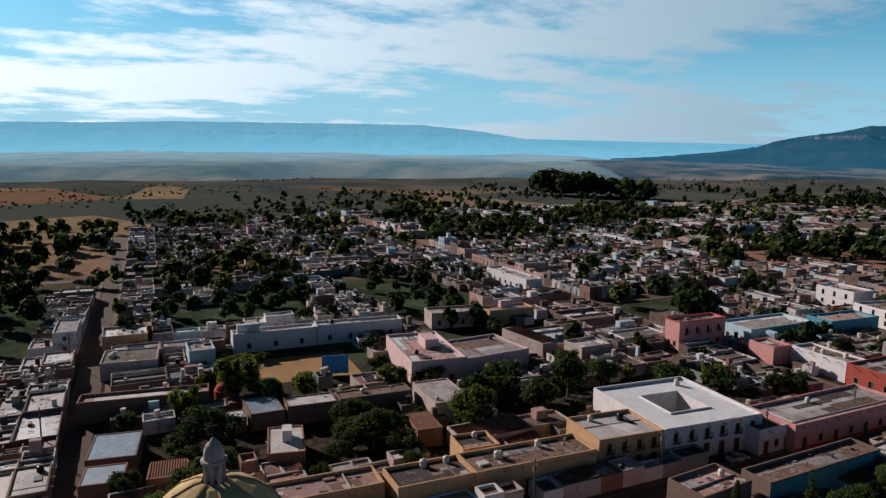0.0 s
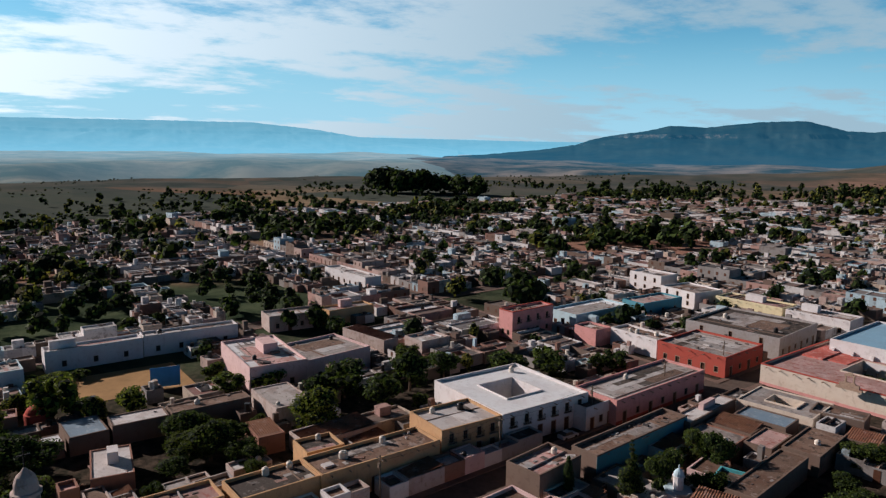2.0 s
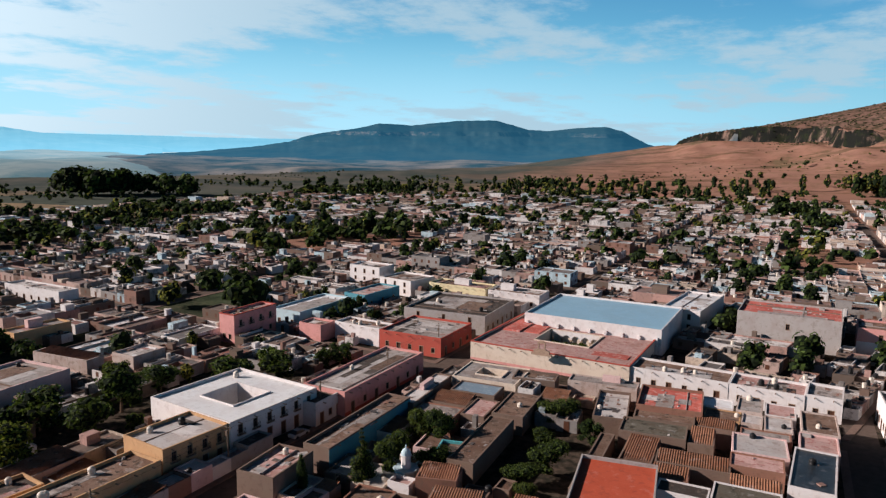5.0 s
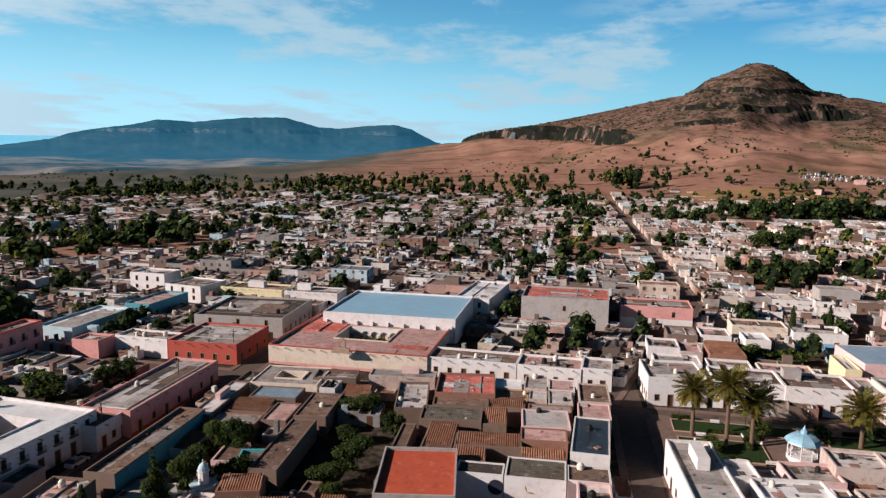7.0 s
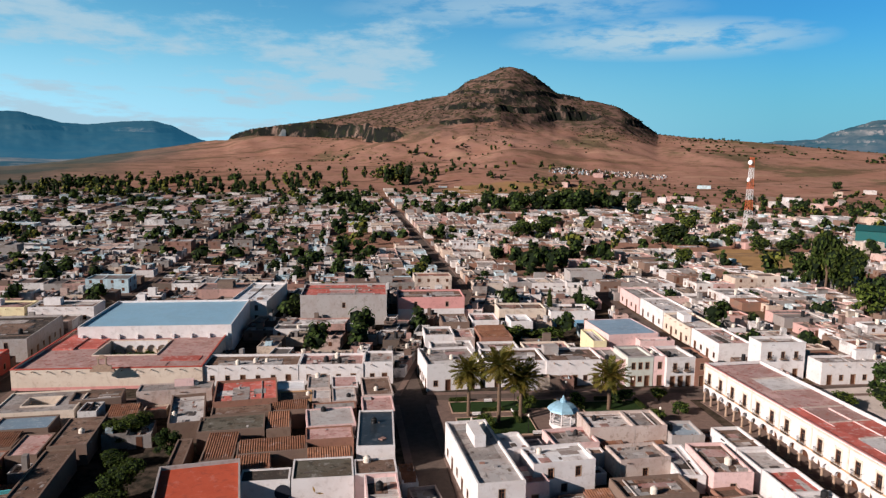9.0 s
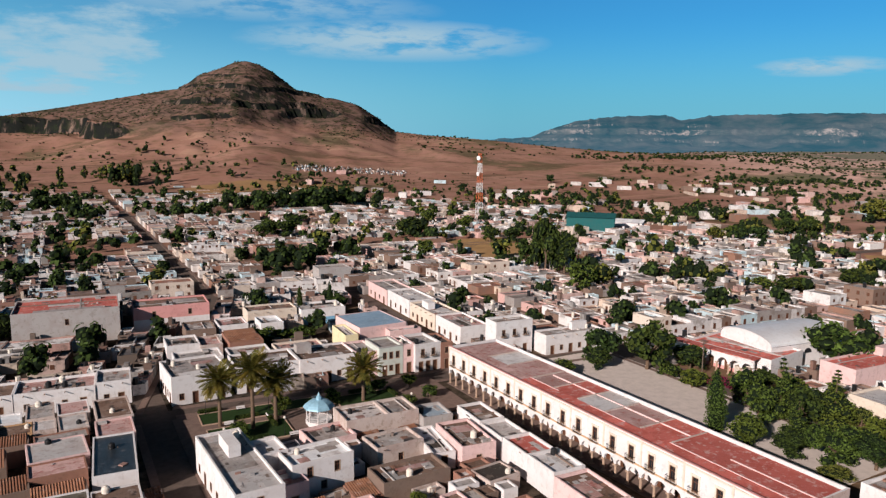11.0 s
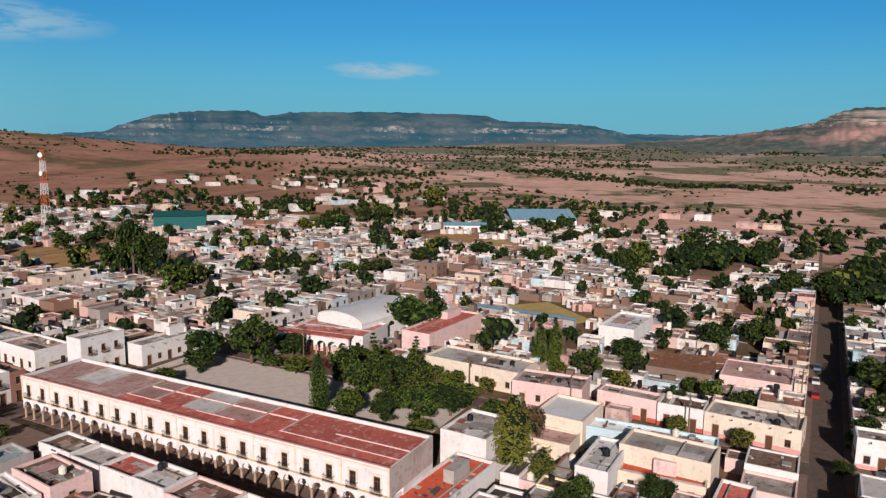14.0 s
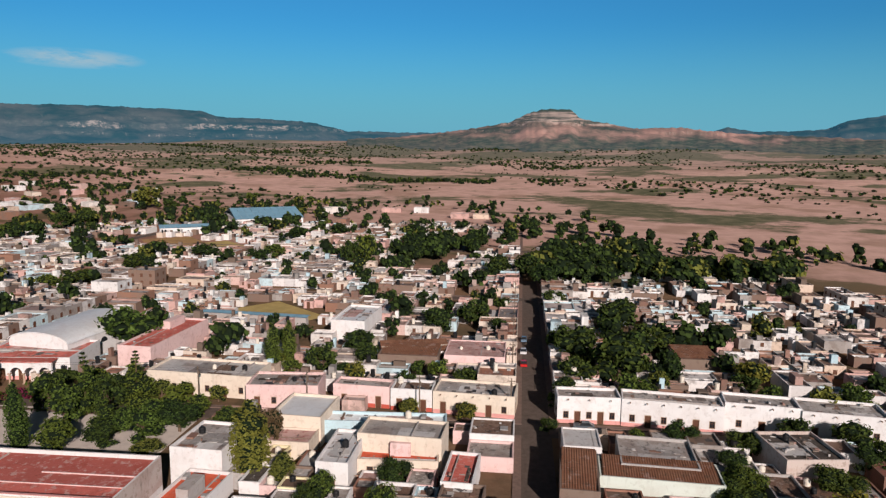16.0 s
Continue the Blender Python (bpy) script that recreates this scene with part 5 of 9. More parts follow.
def key(x, y, w, d, turn, h, wall, roof, label, front="", right="", left="", **more):
    ring = oblong(x, y, w, d, turn)
    claim(ring)
    fronts = {0: openings(front, w, h), 1: openings(right, d, h), 3: openings(left, d, h)}
    e = house(ring, h, wall, roof, label, fronts, **more)
    ROOFS.append((ring, h, e))
    return e


# the old quarter: roofs of one height, wall to wall, with small dark courts between
OLD_TILED = []


def old_room(x, y, w, d, turn, h, wall, roof, label, tiled=False, **more):
    e = key(x, y, w, d, turn, h, wall, roof, label, parapet=0.22, **more)
    if tiled:
        ROOFS.pop()
        OLD_TILED.append((oblong(x, y, w, d, turn), h, e))
    return e


old_room(-19.3, 137.4, 11.3, 6.6, 5.4, 4.2, "adobe", "brown", "adobe rooms under a rubble-strewn earth roof")
old_room(-20.0, 129.5, 11.9, 7.3, 4.2, 4.3, "adobe", "moss", "adobe shed under a broad weathered grey roof")
old_room(-20.5, 119.4, 5.4, 11.2, 1.0, 4.0, "adobe", "brown", "adobe room under an old grey-brown tile roof", True)
old_room(-11.7, 118.6, 11.8, 5.2, 4.0, 4.1, "adobe", "brown", "long adobe room under an ochre tile roof", True)
old_room(-14.5, 113.2, 5.9, 4.8, 2.4, 3.7, "brick", "brown", "small brick room under an old tile roof", True)
old_room(-1.9, 114.4, 7.8, 4.6, 2.4, 3.9, "adobe", "brown", "adobe room with a fringe of old roof tiles", True)
old_room(-1.9, 129.6, 9.0, 8.8, 4.0, 4.6, "pale_pink", "pale", "low house under a stained grey and white roof")
old_room(-2.0, 122.2, 8.4, 5.6, 2.5, 4.45, "brick", "pink", "low house with a faded pink roof over a brick wall")
old_room(-9.9, 137.6, 7.4, 4.6, 0.0, 4.0, "adobe", "brown", "adobe room under a brown tile roof", True)
old_room(-11.5, 130.4, 4.4, 7.8, 2.6, 3.9, "adobe", "brown", "narrow adobe room under a worn tile roof", True)
old_room(-9.2, 143.4, 6.7, 5.6, 1.4, 4.0, "ochre", "brown", "ochre adobe room under a patched earth roof")
old_room(-3.8, 143.4, 3.8, 5.6, 0.3, 4.1, "stained", "pale", "small room under a whitish slab roof")
old_room(0.8, 142.6, 4.9, 8.0, 2.0, 4.2, "stained", "pale", "small house with white stains on its roof slabs")
old_room(-1.2, 136.2, 8.6, 4.2, 3.0, 4.1, "brick", "grey", "brick room under a cracked grey roof")
old_room(-10.5, 149.2, 5.9, 5.4, 1.9, 4.3, "white", "white", "small house with a clean white roof")
old_room(-4.6, 150.6, 4.8, 8.4, 0.3, 4.4, "stained", "grey", "narrow house under a bare grey roof")
old_room(1.0, 150.6, 5.6, 7.2, 1.0, 4.2, "white", "pink", "small white house with a faded roof")
old_room(-34.4, 150.2, 15.0, 4.8, 3.3, 4.6, "stained", "grey", "long low house with a grey roof along the school street")
key(6.4, 122.7, 6.6, 16.4, -3.3, 4.9, "white", "slate", "white house with a dark sheet roof on the street", "dw", "dwd", "", parapet=0.25)
key(7.4, 135.2, 6.3, 8.0, 0.0, 4.7, "pale_pink", "pink", "pinkish house with a pale faded roof on the street", "", "dwd", "", parapet=0.3)
key(7.7, 145.0, 6.3, 11.2, 1.0, 4.9, "stained", "brown", "stained corner house with a brown roof on the street", "", "dwd", "", parapet=0.3)
key(-2.8, 107.6, 9.6, 7.2, 0.0, 4.8, "white", "moss", "white house with a cracked mossy roof", "", "", "", parapet=0.2)
key(5.5, 107.4, 6.8, 5.4, 0.0, 4.7, "white", "brown", "white house with a dusty brown roof", "", "dwd", "", parapet=0.2)
key(-11.6, 106.2, 7.6, 4.2, 0.0, 4.8, "white", "dark", "white-walled house with a round dark emblem on its wall", "", "", "", parapet=0.2)
key(6.2, 100.2, 5.1, 8.4, 0.0, 4.8, "pale_pink", "pale", "narrow house with a stained pale roof", "", "dwd", "")
old_room(-58.9, 145.0, 15.0, 12.0, 2.8, 4.3, "cream", "grey", "cream-walled house round a small courtyard", patio=0.42)
old_room(-58.0, 134.6, 10.0, 6.6, 2.7, 4.0, "adobe", "tin", "low rooms under bluish white tin sheets")
old_room(-53.3, 125.4, 5.0, 9.4, 2.5, 3.6, "adobe", "pink", "adobe room under a pinkish roof")
old_room(-47.2, 130.0, 6.4, 13.0, 3.0, 3.8, "adobe", "brown", "ruined adobe rooms under a brown rubble roof")
old_room(-46.7, 111.0, 4.8, 21.3, 2.4, 4.0, "adobe", "brown", "long narrow adobe wing under a rubble-strewn brown roof")
old_room(-67.8, 129.0, 4.0, 19.5, 2.6, 4.2, "adobe", "pale", "long narrow house under pale roof slabs")
old_room(-60.6, 127.6, 8.6, 6.6, 2.6, 3.5, "adobe", "brown", "low adobe room under a brown tile roof", True)
old_room(-60.4, 119.8, 9.0, 7.0, 2.6, 3.5, "brick", "grey", "low brick room under a grey roof")
old_room(-27.0, 113.0, 2.6, 24.0, 2.0, 3.4, "adobe", "brown", "long adobe garden wall under rubble")
# sheds and gardens west of the ochre row
key(-137.4, 31.2, 6.7, 9.1, 88.0, 3.6, "adobe", "tin", "shed under bluish white tin sheets in a garden", "", "", "", parapet=0.1)
key(-135.4, 25.4, 3.4, 4.2, 88.0, 3.2, "adobe", "white", "small shed with a white tin roof", "", "", "", parapet=0.1)
key(-135.1, 40.3, 10.1, 5.6, 84.0, 4.0, "adobe", "pale", "low adobe house with whitish roof slabs", "", "", "", parapet=0.2)
key(-134.0, 53.8, 15.8, 4.6, 85.8, 4.0, "adobe", "brown", "long low adobe wing with an earth roof", "", "", "", parapet=0.2)
key(-117.9, 30.6, 6.4, 11.6, 76.0, 4.0, "brick", "pale", "low house with a mottled pale roof in a garden", "", "", "", parapet=0.2)
key(-127.3, 66.6, 8.2, 13.6, 84.9, 4.4, "stained", "grey", "low house with a worn grey roof above a garden", "", "", "", parapet=0.2)
key(-97.2, 30.0, 19.0, 6.4, 86.0, 5.0, "ochre", "pink", "long ochre house with a faded pink roof strip", "dwdwd", "", "", spouts=(0,))
key(-129.8, 3.6, 8.0, 11.0, 80.0, 3.4, "adobe", "tin", "low shed under bluish tin sheets", "", "", "", parapet=0.1)
key(-118.6, 1.4, 6.4, 7.0, 80.0, 3.4, "brick", "steel", "small shed under a grey sheet roof", "", "", "", parapet=0.1)
old_room(-116.2, 10.8, 6.2, 5.6, 80.0, 3.2, "brick", "brown", "small brick room under a red tile roof", True)
old_room(-115.4, 56.6, 5.0, 7.6, 83.4, 3.6, "brick", "brown", "brick room under a reddish tile roof", True)
key(-181.8, 9.6, 12.5, 11.0, 82.0, 4.5, "stained", "moss", "low house with a mossy grey roof", "", "", "", parapet=0.25)
claim(oblong(-128, 20, 26, 17, -80))
claim(oblong(-119.5, 46, 20, 22, 0))
claim(oblong(-171, 45.5, 32, 34, -5))
# tiled and pink houses beside the long eastern street
old_room(179.1, -44.2, 10.5, 12.0, -90.0, 4.4, "adobe", "brown", "adobe house under an orange tile roof", True)
old_room(171.5, 27.0, 15.0, 11.0, -90.0, 4.4, "adobe", "brown", "long house under a brown tile roof", True)
key(174.3, 10.6, 15.0, 14.0, -90.0, 4.6, "pale_pink", "pink", "wide pinkish house with a dusty pink roof", "wdwd", "", "", parapet=0.25)
# behind the square
key(77.9, 182.6, 14.4, 16.6, 3.0, 6.2, "pale_pink", "tin", "house under a broad blue-grey tin roof", "", "", "", parapet=0.12)
key(83.5, 172.4, 9.4, 3.6, -3.5, 5.2, "pale_pink", "pale", "pink house before a tin roof", "w/", "", "")
key(68.6, 178.6, 3.6, 12.0, -3.0, 5.0, "yellow", "pale", "small yellow-edged house beside a tin roof", "w", "", "")
key(27.0, 187.6, 8.0, 9.0, -2.0, 5.0, "white", "grey", "white house with a step in its roof along the dark street", "w", "", "w")
key(28.5, 173.4, 11.0, 8.0, -2.0, 5.0, "white", "pale", "white house with a stepped pale roof", "", "", "wdw")
key(52.6, 197.6, 6.4, 8.4, -2.0, 5.5, "white", "white", "small white house with a bright roof", "w", "", "")
key(57.1, 213.4, 15.0, 8.4, -3.0, 5.4, "cream", "brown", "long cream house with waterspouts", "wdwd", "", "", spouts=(0,))
claim(oblong(56, 189, 17, 12, 0))
key(-96.8, 102.6, 22.3, 22.9, 83.6, 6.6, "white", "white", "two-storey white hotel round a small courtyard", "dddddd/wwwwww", "", "", patio=0.42, spouts=(0,))
key(-93.1, 84.2, 13.5, 10.8, 83.3, 6.4, "ochre", "pale", "two-storey ochre house with a white roof beside the hotel", "dddd/wwww", "", "", spouts=(0,))
key(-20.2, 166.5, 22.0, 9.0, -4.3, 4.9, "white", "brown", "long white single-storey house with waterspouts", "wwdwwd", "", "", spouts=(0,))
key(-1.7, 165.2, 15.0, 9.0, -4.3, 4.9, "white", "pink", "white house with a faded pink roof", "wdwd", "", "", spouts=(0,))
key(9.3, 164.6, 6.9, 9.0, -4.3, 5.3, "white", "grey", "white corner house on the dark street", "wd", "wd", "", spouts=(0,))
key(-49.0, 146.8, 9.6, 6.0, 8.0, 4.6, "adobe", "brown", "low adobe house with an earth roof behind the school street", "", "", "")
key(-26.1, 235.9, 11.8, 30.0, -8.0, 7.0, "white", "white", "white two-storey house with roof tanks", "ww/ww", "ww", "")
key(-152.9, 242.8, 15.0, 10.0, -5.3, 7.0, "white", "pale", "tall white and pink two-storey house", "www/www", "", "")
key(-129.8, 231.3, 15.6, 14.0, -12.0, 6.0, "white", "grey", "white two-storey corner house with arched windows", "www/www", "ww", "")
key(-107.1, 232.9, 23.6, 9.5, -4.0, 5.2, "yellow", "brown", "long yellow house with waterspouts", "wdwdw", "", "", spouts=(0,))
key(-84.6, 231.3, 19.3, 9.5, -2.0, 5.2, "white", "brown", "long white house with waterspouts beside a yellow one", "wdww", "", "", spouts=(0,))
key(-92.4, 199.5, 27.0, 26.0, 1.5, 6.0, "grey", "dark", "wide grey concrete block with many roof tanks", "www/www", "wdwdwd", "")
key(-130.7, 207.9, 20.0, 9.0, 84.1, 5.2, "teal", "pale", "teal house with a pale roof", "wdw", "", "")
key(-185.4, 120.3, 16.0, 6.6, 86.8, 5.0, "ochre", "grey", "long ochre house beside tall thin cypresses", "wdw", "", "")
key(-189.6, 103.0, 16.4, 8.2, 80.0, 5.0, "stained", "grey", "low stained house along the side street", "wdww", "", "")
key(-234.2, 154.6, 31.0, 7.2, -1.9, 5.4, "white", "pale", "long white house with dark windows", "wwdwwdw", "", "")
key(-155.5, 108.3, 18.0, 5.0, 4.0, 4.6, "stained", "red", "low house with reddish tile roofs", "", "", "")
key(-143.0, 118.5, 7.7, 9.5, -1.4, 4.6, "stained", "white", "low house with a bright white roof", "", "", "")
key(96.7, 266.0, 13.0, 9.0, -3.0, 7.0, "grey", "grey", "bare grey concrete cube over low roofs", "", "", "")
key(72.3, 210.9, 14.1, 10.0, -3.0, 5.0, "white", "pale", "white house with blue doors behind cypresses", "dwd", "", "", dado=((0, "blue", 2.2),))
key(95.7, 339.4, 21.5, 14.0, -3.9, 6.0, "brick", "brown", "unplastered red brick building over low roofs", "", "", "")
key(102.4, 172.4, 9.0, 16.0, -3.0, 5.6, "white", "pink", "white house along the street behind the arcade", "", "", "dwdw")
key(103.2, 190.2, 9.0, 18.6, -3.0, 5.4, "cream", "grey", "long pale yellow house with waterspouts", "", "", "wdwdw", spouts=(3,))
key(104.4, 209.6, 9.4, 19.0, -3.0, 5.8, "white", "pale", "white house with a raised roof room", "", "", "dwdw")
key(105.6, 229.0, 10.0, 18.6, -3.0, 5.4, "pale_pink", "grey", "long pale pink house along a street", "", "", "wdwd")
key(-100.9, 59.5, 6.9, 6.2, 82.9, 5.0, "ochre", "dark", "small house with a mossy dark roof", "", "", "")
key(-93.6, 46.9, 13.0, 7.2, 86.7, 5.2, "ochre", "dark", "long ochre house with a mossy dark roof", "dwd", "", "")
key(-92.1, 64.6, 22.7, 7.4, 85.9, 5.4, "ochre", "brown", "long ochre house with a dusty brown roof", "dwdwdd", "", "", spouts=(0,))
key(-84.4, 113.1, 9.4, 6.2, 88.5, 5.0, "white", "brown", "low white house between hotel and pink house", "dwd", "", "", spouts=(0,))
key(-84.4, 132.0, 32.6, 10.8, 88.4, 5.4, "pink", "grey", "long salmon-pink house with waterspouts", "dwdwdwd", "dwd", "", spouts=(0,), dado=((0, "red", 0.8),))
key(-69.5, 106.4, 28.0, 5.4, 89.8, 5.0, "adobe", "brown", "blue-walled house with a rubble-strewn brown roof", "", "", "", dado=((0, "teal", 4.7),))
key(-71.4, 84.3, 10.9, 6.9, 92.9, 5.4, "adobe", "pink", "adobe house with a faded pink roof", "", "", "")
key(-89.5, 170.8, 19.1, 19.0, 89.1, 5.4, "red", "grey", "brick-red corner house with framed doors", "dwdw", "", "wdwdw", spouts=(0, 3))
key(-107.6, 166.6, 16.0, 7.0, -5.7, 5.2, "white", "grey", "white house with long waterspouts", "", "", "", spouts=(0,))
key(-120.6, 161.7, 7.9, 6.5, -3.0, 5.0, "pink", "brown", "low salmon-pink house with a brown roof", "", "", "")
key(-139.5, 154.3, 17.2, 5.6, 87.9, 8.2, "pink", "pink", "tall pink two-storey house with balconies", "dwdw/wdww", "", "ww", band="red")
key(-135.8, 179.8, 25.4, 11.5, 87.0, 5.4, "sky", "white", "pale blue corner house with a white roof", "wdwdw", "", "dw")
key(-51.3, 180.9, 41.8, 35.2, -2.8, 5.0, "cream", "pink", "long cream school round a courtyard with arches", "", "", "", patio=0.36, spouts=(0,), dado=((0, "pink", 0.7),), band="red")
key(-47.5, 205.4, 39.1, 31.0, -2.1, 7.8, "white", "blue", "pale buttressed hall under a broad blue metal roof", "", "", "")
key(1.9, 224.6, 26.6, 18.3, -3.0, 9.6, "grey", "red", "tall bare grey concrete building with a red edge", "w/w", "", "")
key(29.7, 225.7, 21.4, 12.1, -2.8, 7.4, "pink", "brown", "pink house closing the end of the street", "/ww", "", "", dado=((0, "white", 3.6),))
key(25.6, 160.2, 12.6, 13.2, 3.0, 6.4, "white", "grey", "white corner house with a stained grey roof", "wdwd", "", "dwdwd")
key(40.9, 159.6, 14.4, 10.6, -1.9, 6.2, "white", "brown", "white house behind tall palms", "dwd", "", "", spouts=(0,))
key(55.0, 158.7, 13.9, 10.6, -2.0, 6.2, "white", "brown", "white house with brown doors on the square", "dddwd", "", "", spouts=(0,))
key(64.5, 157.6, 5.6, 10.3, -1.1, 6.3, "pale_pink", "grey", "narrow pale pink house on the square", "dw/w", "", "")
key(70.0, 155.6, 6.3, 9.0, -0.6, 7.2, "green", "grey", "pale green two-storey house on the square", "dwd/www", "", "", band="grey")
key(75.1, 155.4, 3.0, 8.8, -4.6, 7.2, "pale_pink", "grey", "narrow pink two-storey house on the square", "d/w", "", "")
key(79.5, 154.7, 7.1, 9.6, -0.2, 7.0, "white", "grey", "white two-storey house with small balconies", "ddd/ww", "", "", band="white")
key(84.9, 154.3, 3.3, 9.4, -3.0, 6.8, "brick", "dark", "dark red corner house beside the arcade", "d/w", "d/w", "")
key(155.3, 117.1, 22.9, 15.4, -82.2, 5.4, "white", "red", "white arcaded market front under a red roof", "ddddd", "", "", dado=((0, "pink", 0.9),))
key(171.6, 92.6, 28.6, 8.9, -3.0, 6.4, "pale_pink", "red", "long pink-walled store with a red roof", "", "", "")
key(108.6, 51.2, 9.1, 11.3, -93.0, 6.8, "white", "grey", "white block with a grey roof beside the park", "w", "", "w")
key(92.7, 49.2, 7.5, 19.4, -93.0, 3.6, "white", "vermilion", "low white annex with a bright red terrace roof", "", "", "")
key(127.0, 40.5, 9.8, 11.6, -93.0, 5.8, "cream", "white", "cream hall with a white roof", "d", "", "w")
key(116.8, 19.6, 14.8, 7.8, -93.0, 6.6, "cream", "grey", "upper floor of a cream house behind its terrace", "dwwd", "", "")
key(112.0, 19.6, 13.6, 5.0, -86.6, 3.8, "cream", "vermilion", "cream house with a terracotta terrace", "wddw", "", "", dado=((0, "red", 0.9),))
key(110.3, 29.0, 5.4, 13.3, -90.8, 5.6, "white", "white", "white house with a long grey-white roof", "w", "", "")
key(126.4, 25.0, 23.8, 5.0, -85.9, 4.4, "sky", "white", "long pale blue wall with a flat roof", "", "", "")
key(144.5, 33.0, 12.5, 5.0, -93.2, 4.8, "pale_pink", "grey", "pale pink house with a grey roof", "dwd", "", "", dado=((0, "red", 0.9),))
key(144.2, 22.1, 8.9, 6.2, -90.6, 4.8, "white", "brown", "white house with a canopy over its door", "dwd", "", "", dado=((0, "red", 0.9),))
key(144.4, 8.6, 17.2, 8.6, -94.1, 4.8, "cream", "grey", "cream corner house at the long street", "dwwdw", "dd", "", dado=((0, "pink", 0.9),), spouts=(0,))
key(107.8, 8.6, 5.1, 11.3, -93.0, 4.2, "white", "red", "low house with a cracked red roof", "", "", "")
key(100.5, 7.8, 6.8, 5.0, -93.0, 3.8, "adobe", "brown", "low adobe shed with a brown roof", "", "", "")
key(142.2, -14.6, 12.8, 5.9, -87.6, 5.7, "white", "grey", "long white house with waterspouts and a pink dado", "wdwdw", "", "wd", dado=((0, "pink", 0.8),), spouts=(0,))
key(141.4, -31.2, 19.6, 6.3, -95.5, 5.7, "white", "grey", "long white house with barred windows", "wdwwdw", "", "", dado=((0, "pink", 0.8),), spouts=(0,))
key(141.8, -48.6, 14.0, 6.5, -96.8, 6.0, "white", "grey", "white house with a sheet-metal roof", "wdw", "", "", spouts=(0,))
key(140.5, -63.4, 15.6, 8.3, -96.7, 5.7, "white", "grey", "long white house with a grey roof", "dwdw", "", "", spouts=(0,))
key(110.5, -23.2, 19.1, 7.6, -93.0, 4.4, "green", "brown", "low pale green house with brown tile roofs", "", "", "")
key(122.1, -11.7, 6.6, 8.3, -90.0, 4.4, "white", "pale", "white house with a stained pale roof beside the long street", "", "", "", parapet=0.25)
key(108.5, -10.3, 6.1, 14.8, -93.0, 4.8, "adobe", "brown", "adobe house with a clay tile roof", "", "", "")
key(116.9, -23.9, 12.6, 11.8, -93.0, 4.8, "grey", "grey", "grey concrete house with roof tanks", "", "", "")
key(121.5, -48.8, 10.4, 11.8, -82.1, 5.4, "stained", "dark", "unplastered pinkish house with white tanks", "", "", "")
key(23.0, 107.6, 7.4, 24.0, 2.9, 6.6, "white", "pale", "white two-storey house beside the dark street", "w/w", "", "wdwdwd", parapet=0.5)
key(28.9, 110.7, 4.4, 6.3, 4.0, 6.3, "white", "white", "white roof room with a small window", "w", "w", "")
key(35.1, 105.2, 10.6, 6.6, 4.6, 6.2, "white", "white", "white block with small barred windows", "w/ww", "", "")
key(29.4, 101.6, 4.6, 5.6, 6.0, 4.6, "pale_pink", "pink", "low house with a faded pink roof terrace", "d", "", "")
key(41.6, 117.6, 8.4, 7.0, 3.0, 3.6, "pale_pink", "pink", "low pink annex beside the square", "dw", "", "")
key(49.6, 121.0, 8.6, 7.9, -1.5, 5.0, "stained", "pale", "old stained house with a ribbed pale roof", "", "", "")
key(57.0, 120.8, 6.2, 7.8, -1.5, 5.0, "stained", "grey", "old stained house with a flat grey roof", "", "", "")
key(50.6, 108.6, 9.2, 6.2, 3.0, 4.2, "stained", "grey", "low plastered house with a stained grey roof", "w", "", "")
key(48.4, 97.6, 12.0, 6.4, 1.0, 3.6, "adobe", "brown", "low adobe house with a dusty brown roof", "", "", "")
key(57.6, 106.6, 4.2, 12.0, -8.0, 3.2, "white", "white", "low white annex in a court", "d", "", "")
key(63.0, 104.2, 6.6, 11.6, -5.0, 4.4, "pale_pink", "brown", "pink-edged house with a brown earth roof", "w", "", "")
key(63.4, 118.0, 6.2, 7.0, -5.0, 3.8, "grey", "steel", "low house with a bluish flat roof", "", "", "")
key(70.6, 111.2, 5.4, 9.0, -2.0, 4.6, "white", "brown", "white house with a brown roof facing the arcade", "", "dwd", "")
key(70.4, 102.6, 5.6, 7.6, -2.0, 4.4, "white", "pale", "white house with pale roof beams facing the arcade", "", "dw", "")
key(70.2, 94.6, 5.8, 7.8, -2.0, 4.6, "white", "red", "white house with a worn red and white roof", "", "dwd", "")
key(69.9, 86.6, 6.2, 7.6, -2.0, 4.9, "white", "white", "white house with a bright flat roof facing the arcade", "", "dwd", "")
key(69.6, 77.4, 6.6, 10.2, -2.0, 4.5, "pale_pink", "brown", "pinkish house with a patched brown roof", "", "dwdw", "")
key(69.3, 67.2, 6.6, 9.6, -2.0, 4.5, "white", "pale", "white house with a ribbed sheet roof", "", "dwd", "")
key(-29.7, 138.4, 6.6, 15.6, 9.0, 4.2, "adobe", "pale", "long adobe shed with a pale sheet roof", "", "", "")
key(-50.0, 105.9, 5.4, 5.0, 12.0, 3.6, "turquoise", "brown", "small turquoise house in a garden", "wd", "", "")
key(-21.1, 102.4, 12.2, 16.4, 7.5, 5.4, "grey", "vermilion", "grey house with a bright red painted roof", "", "", "", parapet=0.6)
key(-19.3, 144.9, 12.5, 12.9, 5.4, 5.2, "brick", "red", "brick house with a worn red and white roof", "", "", "")
key(-152.9, 75.0, 13.5, 24.2, 81.1, 6.4, "pale_pink", "white", "pale house with a large white roof terrace", "ww", "", "")
key(-148.0, 88.6, 18.3, 15.6, 92.8, 6.0, "pale_pink", "grey", "pale house with small dark windows", "www", "", "")
